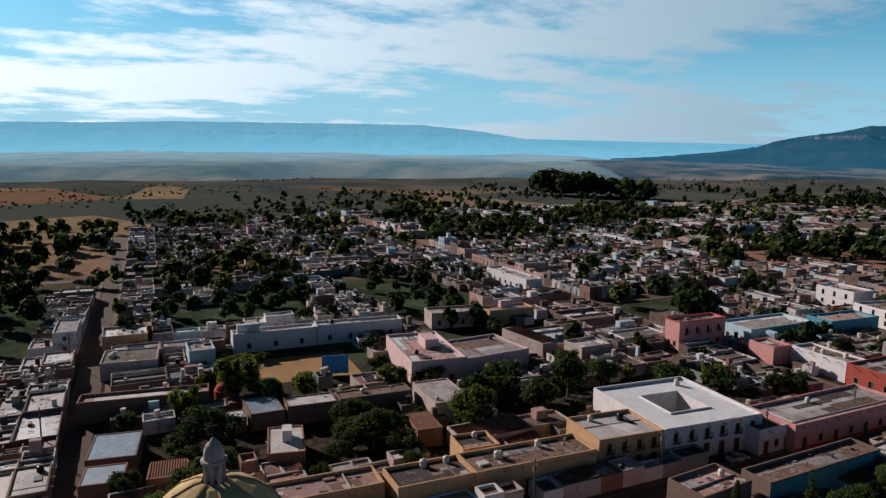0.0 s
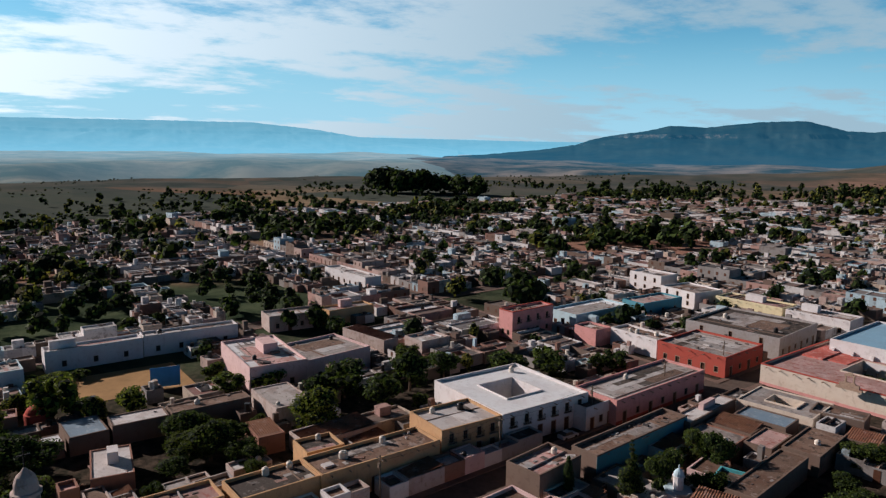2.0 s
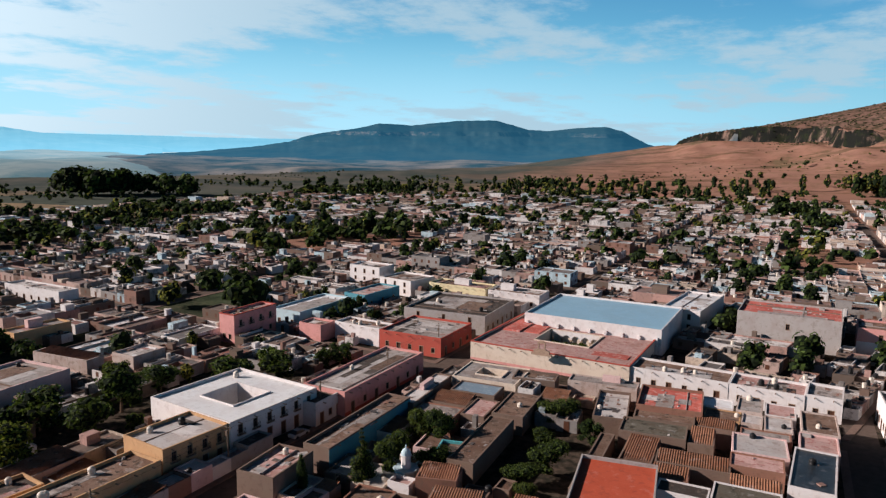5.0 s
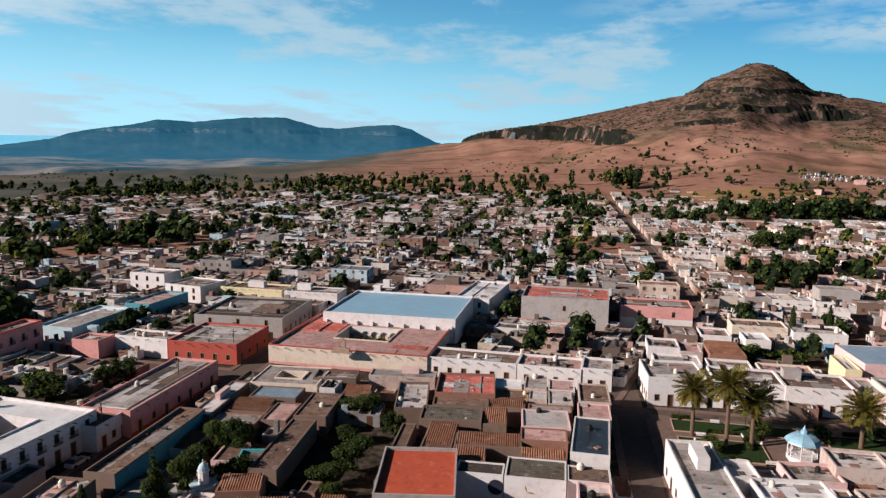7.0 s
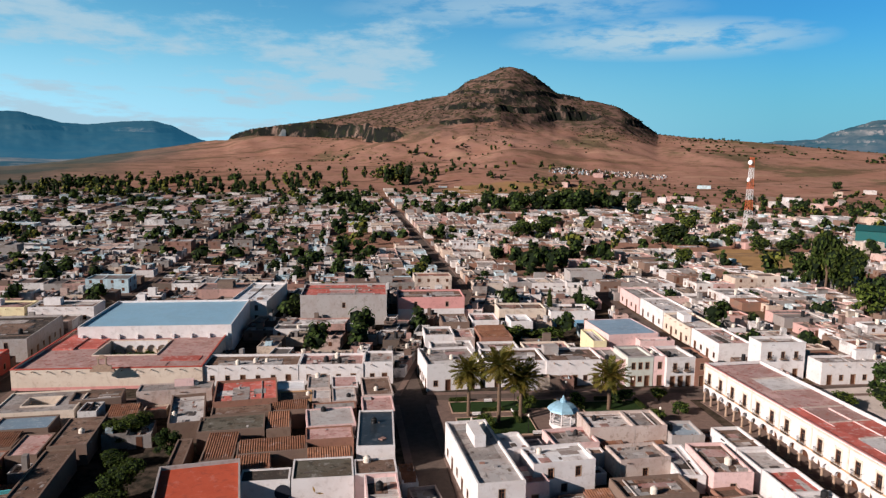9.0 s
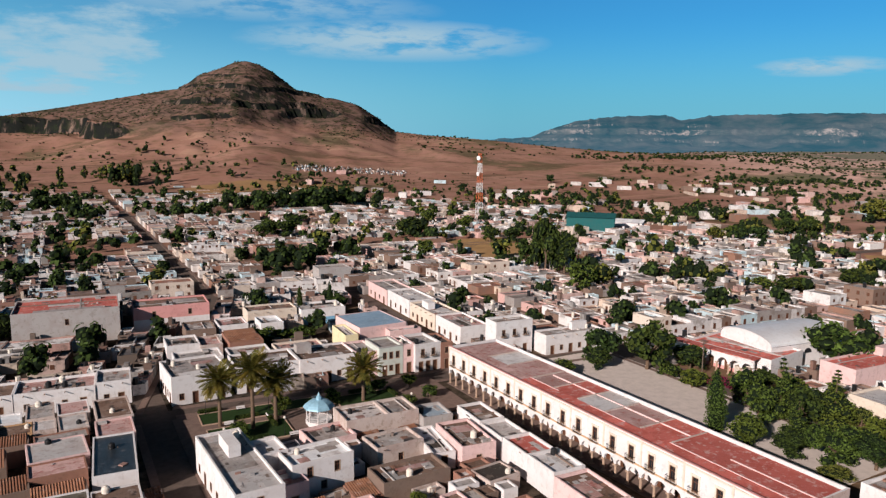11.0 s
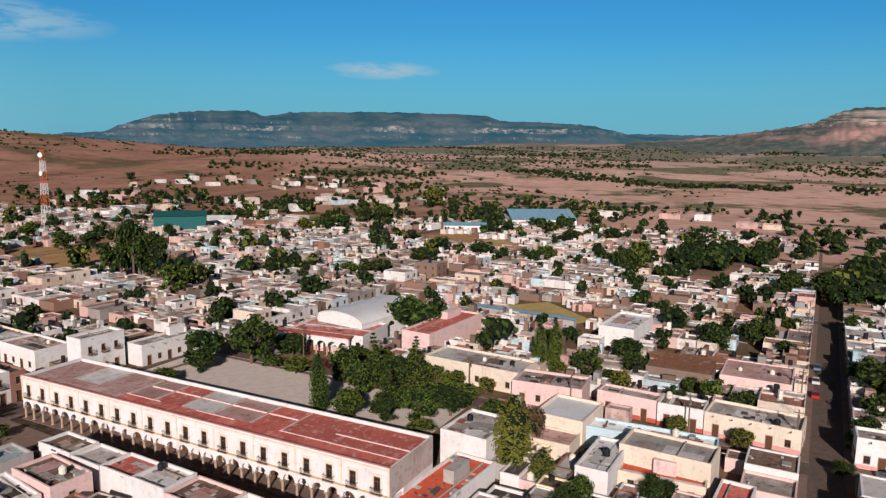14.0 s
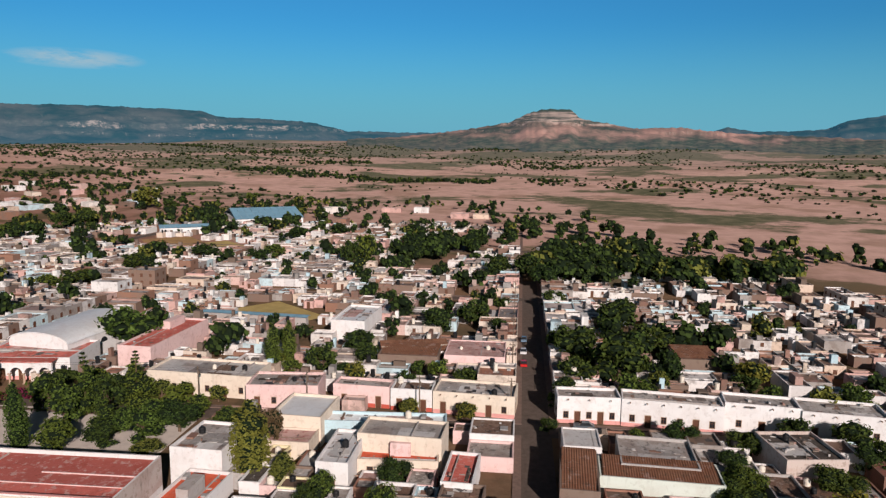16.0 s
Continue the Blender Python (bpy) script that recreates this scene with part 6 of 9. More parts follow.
key(-179.3, 25.5, 6.1, 8.9, 87.9, 5.6, "sky", "grey", "small pale blue house at the edge of a field", "w", "", "")
key(-188.4, 46.3, 22.5, 5.0, 86.4, 5.4, "white", "white", "long white wall of a low house", "www", "", "")
key(-186.8, 70.4, 24.9, 5.0, 83.2, 5.6, "white", "grey", "long white low house", "wwww", "", "")
key(-151.7, 10.4, 24.9, 5.0, 80.8, 4.6, "brick", "pink", "long low brick house beside the earth street", "", "", "")
key(-205.7, 9.8, 11.2, 10.6, 87.0, 4.8, "ochre", "white", "orange house with white tin roofs", "ww", "", "")
key(107.1, 154.9, 11.4, 5.8, -3.0, 9.2, "white", "grey", "white block with two tiers of balconies", "dwd/www", "", "ww", band="white")
key(123.3, 149.1, 19.2, 6.0, -3.0, 5.6, "white", "grey", "long white house with dark doors", "dwdwdw", "", "", spouts=(0,))
key(148.7, 70.0, 25.1, 10.6, -93.0, 5.2, "cream", "pale", "long pale cream house facing the park", "dwdwdw", "", "")
key(143.0, 49.9, 15.4, 8.9, -84.4, 5.2, "pale_pink", "grey", "long pink house facing the side street", "dwdw", "", "")
key(201.4, 48.0, 10.0, 19.7, -93.0, 6.0, "white", "white", "white house with a flat white roof", "w", "", "")


# ---- the arcade: two storeys over a portal of round arches ----
def arch_bay(pitch, top, spring, thick, post):
    """Spandrel wall over one arch, centred, looking along -y."""
    m = Mesh()
    r = pitch / 2 - post / 2
    pts = [(-r + 0.0, spring)] + [(-r * math.cos(a), spring + r * math.sin(a)) for a in np.linspace(0, math.pi, 13)[1:-1]] + [(r, spring)]
    for y, s in ((-thick / 2, 1), (thick / 2, -1)):
        for (x0, z0), (x1, z1) in zip(pts, pts[1:]):
            q = ((x0, y, z0), (x1, y, z1), (x1, y, top), (x0, y, top))
            m.quad(*(q if s > 0 else q[::-1]))
        for xa, xb in ((-pitch / 2, -r), (r, pitch / 2)):
            q = ((xa, y, spring), (xb, y, spring), (xb, y, top), (xa, y, top))
            m.quad(*(q if s > 0 else q[::-1]))
    for (x0, z0), (x1, z1) in zip(pts, pts[1:]):
        m.quad((x0, thick / 2, z0), (x1, thick / 2, z1), (x1, -thick / 2, z1), (x0, -thick / 2, z0))
    for xa, xb in ((-pitch / 2, -r), (r, pitch / 2)):
        m.quad((xa, thick / 2, spring), (xb, thick / 2, spring), (xb, -thick / 2, spring), (xa, -thick / 2, spring))
    return m.make("arch", WALL["white"])


def column_mesh(hgt, r=0.23):
    m = Mesh()
    m.box(-r * 1.5, -r * 1.5, 0, r * 1.5, r * 1.5, 0.22)
    ring = [(r * math.cos(a), r * math.sin(a)) for a in np.linspace(0, 2 * math.pi, 11)[:-1]]
    m.prism(ring, 0.22, hgt - 0.25, 0, False)
    m.box(-r * 1.45, -r * 1.45, hgt - 0.25, r * 1.45, r * 1.45, hgt)
    return m.make("column", STONE)


def balcony_meshes(w):
    """Stone slab, and its iron railing, at the wall plane y = 0, reaching out along -y."""
    slab_m, m = Mesh(), Mesh()
    slab_m.box(-w / 2, -0.55, -0.12, w / 2, 0.02, 0)
    for z in (0.12, 0.95):
        m.box(-w / 2, -0.53, z, w / 2, -0.49, z + 0.05)
        for x in (-w / 2, w / 2 - 0.04):
            m.box(x, -0.5, z, x + 0.04, 0, z + 0.05)
    for k in range(13):
        x = -w / 2 + 0.03 + (w - 0.06) * k / 12
        m.box(x - 0.012, -0.525, 0, x + 0.012, -0.5, 0.98)
    return slab_m.make("balcony", STONE), m.make("railing", IRON)


def local(parent, x, y, z, turn=0.0):
    return pose(x, y, z, 0, 0, turn)


def arcade_building():
    L, D, TOP, MID, DEEP = 86.9, 13.5, 9.0, 4.35, 4.0
    ring = oblong(87.5, 96.4, L, D, -88.6)
    claim(ring)
    e = thing("arcade_building", 87.5, 96.4, 0, "long white two-storey arcade with balconies and a red roof strip", "building")
    e.rotation_euler = (0, 0, radians(-88.6))
    x0, x1, y0, y1 = -L / 2, L / 2, -D / 2, D / 2
    # upper floor and the rooms behind the portal
    w = Mesh()
    n = 20
    step = L / n
    holes = [(step * (k + 0.5) - 0.62, step * (k + 0.5) + 0.62, MID + 0.35, MID + 3.0) for k in range(n)]
    facade(w, (x0, y0), (x1, y0), MID, TOP, holes, 0.3)
    facade(w, (x1, y1), (x0, y1), -0.2, TOP, [], 0.3)
    for a, b in (((x1, y0), (x1, y1)), ((x0, y1), (x0, y0))):
        g = Mesh()
        facade(g, a, b, MID, TOP, [], 0.3)
        child("end_wall", g.make("end_wall", WALL["stained"]), e, "rain-stained end wall")
    w.quad((x0, y0, MID), (x0, y0 + DEEP, MID), (x1, y0 + DEEP, MID), (x1, y0, MID))
    back = [(3.2 + 4.1 * k, 4.9 + 4.1 * k, 0.0, 2.9) for k in range(20)]
    facade(w, (x0, y0 + DEEP), (x1, y0 + DEEP), -0.2, MID, back, 0.25)
    for xx in (x0, x1):
        s = 1 if xx == x1 else -1
        a, b = ((xx, y0 + DEEP), (xx, y1)) if s > 0 else ((xx, y1), (xx, y0 + DEEP))
        facade(w, a, b, -0.2, MID, [], 0.2)
    t = 0.3
    for a, b in (((x0, y0), (x1, y0)), ((x1, y0), (x1, y1)), ((x1, y1), (x0, y1)), ((x0, y1), (x0, y0))):
        u = (Vector(b) - Vector(a)).normalized()
        nn = Vector((-u.y, u.x)) * t
        c, d = Vector(b) + nn - u * t, Vector(a) + nn + u * t
        w.quad((*a, TOP), (*b, TOP), (*c, TOP), (*d, TOP))
        w.quad((*c, TOP - 0.6), (*d, TOP - 0.6), (*d, TOP), (*c, TOP))
    child("wall", w.make("wall", WALL["white"]), e)
    for s0, s1, za, zb in back:
        child("door", DOOR, e, "", local(e, x0 + (s0 + s1) / 2, y0 + DEEP, za) @ Matrix.Rotation(math.pi, 4, "Z") @ Matrix.Diagonal((s1 - s0, 0.3, zb - za, 1)))
    # portal
    bays = 30
    p = L / bays
    arch, col = arch_bay(p, MID + 0.02, 2.5, 0.5, 0.5), column_mesh(2.5)
    for k in range(bays):
        child("arch", arch, e, "", local(e, x0 + p * (k + 0.5), y0 + 0.26, 0))
    for k in range(bays + 1):
        child("column", col, e, "", local(e, min(max(x0 + p * k, x0 + 0.3), x1 - 0.3), y0 + 0.26, -0.05))
    # windows with stone frames and balconies, pilasters
    bal, rail = balcony_meshes(2.0)
    fm = Mesh()
    fm.box(-0.86, -0.07, -0.1, -0.62, 0.02, 2.75)
    fm.box(0.62, -0.07, -0.1, 0.86, 0.02, 2.75)
    fm.box(-0.92, -0.09, 2.65, 0.92, 0.02, 2.98)
    frame_me = fm.make("window_frame", WALL["cream"])
    pm = Mesh()
    pm.box(-0.17, -0.10, 0, 0.17, 0.02, TOP - MID - 0.1)
    pil = pm.make("pilaster", WALL["cream"])
    for k in range(n):
        xx = x0 + step * (k + 0.5)
        child("window", WINDOW, e, "tall balcony window", local(e, xx, y0, MID + 0.35) @ Matrix.Rotation(math.pi, 4, "Z") @ Matrix.Diagonal((1.24, 0.4, 2.65, 1)))
        child("window_frame", frame_me, e, "", local(e, xx, y0, MID + 0.33))
        bp = child("balcony", bal, e, "", local(e, xx, y0, MID + 0.25))
        tagged(child("railing", rail, bp, "wrought-iron railing"), kind="stuff")
    for k in range(0, n + 1, 2):
        child("pilaster", pil, e, "", local(e, min(max(x0 + step * k, x0 + 0.2), x1 - 0.2), y0, MID + 0.05))
    for nm, z0, z1, out, mat in (("string_course", MID - 0.02, MID + 0.24, 0.12, WALL["ochre"]), ("cornice", TOP - 0.55, TOP - 0.3, 0.16, WALL["cream"]), ("coping", TOP, TOP + 0.09, 0.08, WALL["pink"])):
        m = Mesh()
        m.box(x0 - 0.05, y0 - out, z0, x1 + 0.05, y0 + 0.02 if nm != "coping" else y0 + 0.36, z1)
        child(nm, m.make(nm, mat), e)
    # roof decks: a red strip along the front, patched grey behind, red again at the south end
    decks = [(x0 + t, y0 + t, x0 + 26, y0 + 5, 8.36, "pink"), (x0 + 26, y0 + t, x1 - t, y0 + 4.2, 8.44, "red"), (x1 - 24, y0 + 4.2, x1 - t, y1 - t, 8.38, "red")]
    cuts = [t, 9.5, 17, 26, 33, 40, 47.5, 56, L - 24]
    for k, kind in enumerate(("pink", "pale", "pink", "pink", "red", "pale", "pink", "red")):
        decks.append((x0 + cuts[k], y0 + (5 if k < 3 else 4.2), x0 + cuts[k + 1], y1 - t, 8.28 + 0.05 * (k % 3), kind))
    for a, b, c, d, z, kind in decks:
        m = Mesh()
        m.box(a, b, z - 0.25, c, d, z)
        child("roof", m.make("roof", ROOF[kind]), e)
    ridges = [(x0 + c, y0 + 4.6, 0.24, 8.3) for c in cuts[1:]] + [(x0 + 26, y0 + 4.0, 9, 0.22), (x0 + 44, y0 + 4.0, 9, 0.22), (x1 - 24, y0 + 4.1, 23.5, 0.2), (x1 - 15, y0 + 7.5, 14.5, 0.18), (x0 + 27, y0 + 9.2, 36, 0.2)]
    for xx, yy, ww, dd in ridges:
        m = Mesh()
        m.box(xx, yy, 8.2, xx + ww, yy + dd, 8.55)
        child("roof_ridge", m.make("roof_ridge", WALL["pale_pink" if ww > 1 else "stained"]), e)
    fl = Mesh()
    fl.box(x0, y0 - 0.5, -0.2, x1, y0 + DEEP, 0.12)
    child("portal_floor", fl.make("portal_floor", PAVE), e)
    return e


arcade_building()


# ---- the market hall behind the park: a white vault beside arched fronts ----
def vault_hall():
    L, D, EAVE, RISE = 26.0, 17.0, 6.2, 2.6
    claim(oblong(170, 117, L, D, -6))
    e = thing("market_hall", 170, 117, 0, "white market hall with a shallow barrel vault roof", "building")
    e.rotation_euler = (0, 0, radians(-6))
    w = Mesh()
    w.prism([(-L / 2, -D / 2), (L / 2, -D / 2), (L / 2, D / 2), (-L / 2, D / 2)], -0.2, EAVE, 0, False)
    seg = 16
    arc = [(-D / 2 * math.cos(math.pi * k / seg), EAVE + RISE * math.sin(math.pi * k / seg)) for k in range(seg + 1)]
    for xx, s in ((-L / 2, -1), (L / 2, 1)):
        for (ya, za), (yb, zb) in zip(arc, arc[1:]):
            q = ((xx, ya, EAVE), (xx, yb, EAVE), (xx, yb, zb), (xx, ya, za))
            w.quad(*(q if s > 0 else q[::-1]))
    child("wall", w.make("wall", WALL["white"]), e)
    v = Mesh()
    for (ya, za), (yb, zb) in zip(arc, arc[1:]):
        v.quad((-L / 2 - 0.3, ya * 1.03, za + 0.12), (L / 2 + 0.3, ya * 1.03, za + 0.12), (L / 2 + 0.3, yb * 1.03, zb + 0.12), (-L / 2 - 0.3, yb * 1.03, zb + 0.12))
        for xx in (-L / 2 - 0.3, L / 2 + 0.3):
            v.quad((xx, ya * 1.03, za - 0.1), (xx, yb * 1.03, zb - 0.1), (xx, yb * 1.03, zb + 0.12), (xx, ya * 1.03, za + 0.12))
    child("roof", v.make("roof", ROOF["white"]), e, "white vaulted roof")
    wm = Mesh()
    pts = [(-1.3, 0)] + [(-1.3 * math.cos(a), 1.3 * math.sin(a)) for a in np.linspace(0, math.pi, 9)[1:-1]] + [(1.3, 0)]
    wm.prism([(x, z) for x, z in pts[::-1]], 0, 0.12)
    lun = wm.make("lunette", DARK_GLASS)
    for k in range(5):
        child("lunette", lun, e, "half-round window", local(e, -L / 2 + L * (k + 0.5) / 5, -D / 2 + 0.05, 3.6) @ Matrix.Rotation(math.pi / 2, 4, "X"))
    return e


vault_hall()


# ---- plaza: bandstand, palms, paving ----
def kiosk():
    e = thing("bandstand", 44.3, 130.2, 0, "octagonal white bandstand with a blue domed roof", "bandstand")
    oc = [(math.cos(math.pi / 4 * k + 0.39), math.sin(math.pi / 4 * k + 0.39)) for k in range(8)]
    b = Mesh()
    b.prism([(x * 3.1, y * 3.1) for x, y in oc], -0.1, 1.2)
    child("plinth", b.make("plinth", WALL["white"]), e)
    post = Mesh()
    post.prism([(x * 0.11, y * 0.11) for x, y in oc], 1.2, 4.3, 0, False)
    pm = post.make("post", WALL["white"])
    rail = Mesh()
    half = 2.85 * math.sin(math.pi / 8)
    for z in (1.4, 2.05):
        rail.box(-half, -0.03, z, half, 0.03, z + 0.07)
    for k in range(9):
        rail.box(-half + k * half / 4 - 0.02, -0.02, 1.2, -half + k * half / 4 + 0.02, 0.02, 2.05)
    rm = rail.make("railing", WALL["white"])
    apo = 2.85 * math.cos(math.pi / 8)
    for k in range(8):
        child("post", pm, e, "", pose(oc[k][0] * 2.85, oc[k][1] * 2.85, 0))
        a = 0.39 + math.pi / 4 * (k + 0.5)
        if k != 6:
            tagged(child("railing", rm, e, "", pose(math.cos(a) * apo, math.sin(a) * apo, 0, 0, 0, math.degrees(a) + 90)), kind="stuff")
    d = Mesh()
    prof = [(3.7, 4.2), (3.55, 4.5), (3.0, 5.1), (2.2, 5.6), (1.2, 5.95), (0.75, 6.0), (0.7, 6.6), (0.35, 6.9), (0.05, 7.7)]
    for (r0, z0), (r1, z1) in zip(prof, prof[1:]):
        for k in range(8):
            j = (k + 1) % 8
            d.quad((oc[k][0] * r0, oc[k][1] * r0, z0), (oc[j][0] * r0, oc[j][1] * r0, z0), (oc[j][0] * r1, oc[j][1] * r1, z1), (oc[k][0] * r1, oc[k][1] * r1, z1))
    d.prism([(x * 3.7, y * 3.7) for x, y in oc[::-1]], 4.2, 4.19)
    child("roof", d.make("roof", KIOSK_BLUE), e, "blue sheet-metal dome")
    return e


KIOSK_BLUE = plain("bandstand_blue", (0.30, 0.52, 0.64), 0.5, 0.1, 0.5, 1.5)
kiosk_at_square = kiosk()
kiosk_at_square.scale = (0.86, 0.86, 0.86)
claim(oblong(48, 134, 56, 26, -2))
LAWN = plain("lawn", (0.028, 0.055, 0.016), 0.95, 0, 0.5, 1.2)


def slab(name, x, y, w, d, turn, z, mat, label, thick=0.3):
    m = Mesh()
    m.prism(oblong(0, 0, w, d, 0), z - thick, z)
    ob = new(name, m.make(name, mat))
    ob.matrix_basis = pose(x, y, 0, 0, 0, turn)
    return tagged(ob, label, name, kind="structure")


slab("pavement_plaza", 48, 133.5, 58, 26, -2, 0.14, PAVE, "pinkish stone paving of the square")
for x, y, w, d in ((31, 131.5, 15, 9), (31, 142, 15, 6), (58, 138, 13, 8), (57, 127, 12, 6), (44, 142, 9, 5)):
    b = slab("lawn", x, y, w, d, -2, 0.24, LAWN, "clipped lawn bed with a stone edge", 0.2)
    m = Mesh()
    for a in ((-w / 2 - 0.2, -d / 2 - 0.2, w / 2 + 0.2, -d / 2), (-w / 2 - 0.2, d / 2, w / 2 + 0.2, d / 2 + 0.2), (-w / 2 - 0.2, -d / 2, -w / 2, d / 2), (w / 2, -d / 2, w / 2 + 0.2, d / 2)):
        m.box(a[0], a[1], 0.05, a[2], a[3], 0.36)
    child("kerb", m.make("kerb", STONE), b)


def frond_mesh(seed, length=4.6):
    """A feather frond: bent midrib with leaflets hanging from both sides."""
    r = random.Random(seed)
    m = Mesh()
    n = 18
    pts = []
    for k in range(n + 1):
        s = k / n
        pts.append(Vector((length * (s - 0.12 * s * s), 0, length * (0.10 * s - 0.26 * s * s))))
    for k in range(n):
        a, b = pts[k], pts[k + 1]
        wd = 0.05 * (1 - k / n) + 0.015
        m.quad((a.x, -wd, a.z), (b.x, -wd, b.z), (b.x, wd, b.z), (a.x, wd, a.z))
        for s in (-1, 1):
            ll = length * (0.13 * math.sin(math.pi * (0.12 + 0.8 * k / n)) + 0.03)
            tip = a + Vector((ll * 1.1, s * ll, -ll * r.uniform(0.1, 0.5)))
            m.quad(tuple(a), tuple(a.lerp(b, 0.9)), tuple(tip + Vector((0.2, 0, 0))), tuple(tip))
    return m.make("frond", LEAF["palm"])


FRONDS = [frond_mesh(k) for k in range(3)]


def palm(x, y, hgt, size=1.0, seed=0):
    r = random.Random(seed)
    e = thing("palm_tree", x, y, 0, "tall date palm with a broad feathery crown on the square", "palm", "palms of the square")
    t = Mesh()
    last = None
    for k in range(10):
        z0, z1 = hgt * k / 10 - 0.1, hgt * (k + 1) / 10 - 0.1
        r0 = 0.42 - 0.012 * k
        limb(t, (0, 0, z0), (0, 0, z1), r0 * 1.08, r0 * 0.92, 10)
    limb(t, (0, 0, hgt - 0.9), (0, 0, hgt + 0.3), 0.75, 0.55, 10)
    child("trunk", t.make("trunk", BARK), e, "ringed brown trunk")
    for k in range(60):
        up = 1 - (k / 60) * 1.8
        pitch = math.degrees(math.asin(max(min(up, 0.98), -0.8)))
        child("frond", FRONDS[k % 3], e, "", pose(0, 0, hgt, 0, 0, k * 137.5 + r.uniform(-10, 10)) @ pose(0.2, 0, 0.2, 0, -pitch * 0.85, 0) @ Matrix.Scale(size * r.uniform(0.85, 1.1), 4))
    return e


palm(26.4, 137.6, 9.6, 0.98, 1)
palm(31.8, 133.2, 12.2, 1.06, 2)
palm(36.6, 134.2, 9.2, 1.0, 3)
palm(56.9, 137.4, 7.8, 1.02, 4)


# ---- church dome below the hovering point ----
def church_dome():
    x, y = -64.0, 9.9
    e = thing("church_dome", x, y, 0, "yellowed church dome with a lantern and cross", "church")
    claim(oblong(x, y, 14, 14, 0))
    d = Mesh()
    n = 16
    prof = [(7.8, 0), (7.8, 16.5), (8.2, 16.6), (8.2, 17.1), (7.6, 17.2), (7.4, 18.9), (6.6, 21.0), (5.3, 22.9), (3.7, 24.2), (2.0, 24.95), (1.2, 25.1)]
    for (r0, z0), (r1, z1) in zip(prof, prof[1:]):
        for k in range(n):
            a, b = 2 * math.pi * k / n, 2 * math.pi * (k + 1) / n
            d.quad((r0 * math.cos(a), r0 * math.sin(a), z0), (r0 * math.cos(b), r0 * math.sin(b), z0), (r1 * math.cos(b), r1 * math.sin(b), z1), (r1 * math.cos(a), r1 * math.sin(a), z1))
    child("dome", d.make("dome", plaster("dome_yellow", (0.62, 0.50, 0.24), 0.8)), e)
    for k in range(8):
        m = Mesh()
        a = 2 * math.pi * k / 8
        for (r0, z0), (r1, z1) in zip(prof[5:], prof[6:]):
            limb(m, (r0 * math.cos(a), r0 * math.sin(a), z0), (r1 * math.cos(a), r1 * math.sin(a), z1), 0.16, 0.16, 5)
        child("rib", m.make("rib", WALL["ochre"]), e)
    for k in range(8):
        a = 2 * math.pi * (k + 0.5) / 8
        m = Mesh()
        m.box(-0.16, -0.16, 24.6, 0.16, 0.16, 27.0)
        child("lantern_post", m.make("lantern_post", WALL["stained"]), e, "", pose(math.cos(a) * 0.85, math.sin(a) * 0.85, 0, 0, 0, math.degrees(a)))
    c = Mesh()
    prof = [(1.2, 26.9), (1.2, 27.15), (0.98, 27.2), (0.92, 27.9), (0.7, 28.5), (0.3, 28.9), (0.08, 29.2)]
    for (r0, z0), (r1, z1) in zip(prof, prof[1:]):
        for k in range(n):
            a, b = 2 * math.pi * k / n, 2 * math.pi * (k + 1) / n
            c.quad((r0 * math.cos(a), r0 * math.sin(a), z0), (r0 * math.cos(b), r0 * math.sin(b), z0), (r1 * math.cos(b), r1 * math.sin(b), z1), (r1 * math.cos(a), r1 * math.sin(a), z1))
    child("lantern_cap", c.make("lantern_cap", WALL["stained"]), e)
    x = Mesh()
    x.box(-0.05, -0.05, 29.2, 0.05, 0.05, 31.0)
    x.box(-0.05, -0.5, 30.2, 0.05, 0.5, 30.3)
    child("cross", x.make("cross", IRON), e)


church_dome()


# ---- radio mast ----
def mast(x, y, hgt, base):
    e = thing("radio_mast", x, y, base, "red and white lattice radio mast with dish aerials", "mast")
    mats = [plain("mast_red", (0.62, 0.15, 0.06), 0.5), plain("mast_white", (0.8, 0.8, 0.78), 0.5)]
    sec = 7
    for k in range(sec):
        m = Mesh()
        z0, z1 = hgt * k / sec, hgt * (k + 1) / sec
        w0, w1 = 2.1 - 1.2 * k / sec, 2.1 - 1.2 * (k + 1) / sec
        c0 = [(w0 * sx, w0 * sy, z0) for sx, sy in ((-1, -1), (1, -1), (1, 1), (-1, 1))]
        c1 = [(w1 * sx, w1 * sy, z1) for sx, sy in ((-1, -1), (1, -1), (1, 1), (-1, 1))]
        for a in range(4):
            b = (a + 1) % 4
            limb(m, c0[a], c1[a], 0.17, 0.15, 4)
            mid0 = tuple((Vector(c0[a]) + Vector(c1[a])) / 2)
            mid1 = tuple((Vector(c0[b]) + Vector(c1[b])) / 2)
            for p, q in ((c0[a], mid1), (c0[b], mid0), (mid0, c1[b]), (mid1, c1[a]), (mid0, mid1), (c1[a], c1[b])):
                limb(m, p, q, 0.075, 0.075, 4)
        tagged(child("section", m.make("section", mats[k in (0, 1, 3, 5)]), e), kind="stuff")
    dm = Mesh()
    ring = [(math.cos(a), math.sin(a)) for a in np.linspace(0, 2 * math.pi, 17)[:-1]]
    dm.prism([(c * 1.6, s * 1.6) for c, s in ring], -0.3, 0.3)
    dish = dm.make("dish", mats[1])
    for a, z in ((200, hgt * 0.93), (100, hgt * 0.93), (180, hgt * 0.7)):
        child("dish", dish, e, "", pose(math.cos(radians(a)) * 1.6, math.sin(radians(a)) * 1.6, z, 90, 0, a + 90))


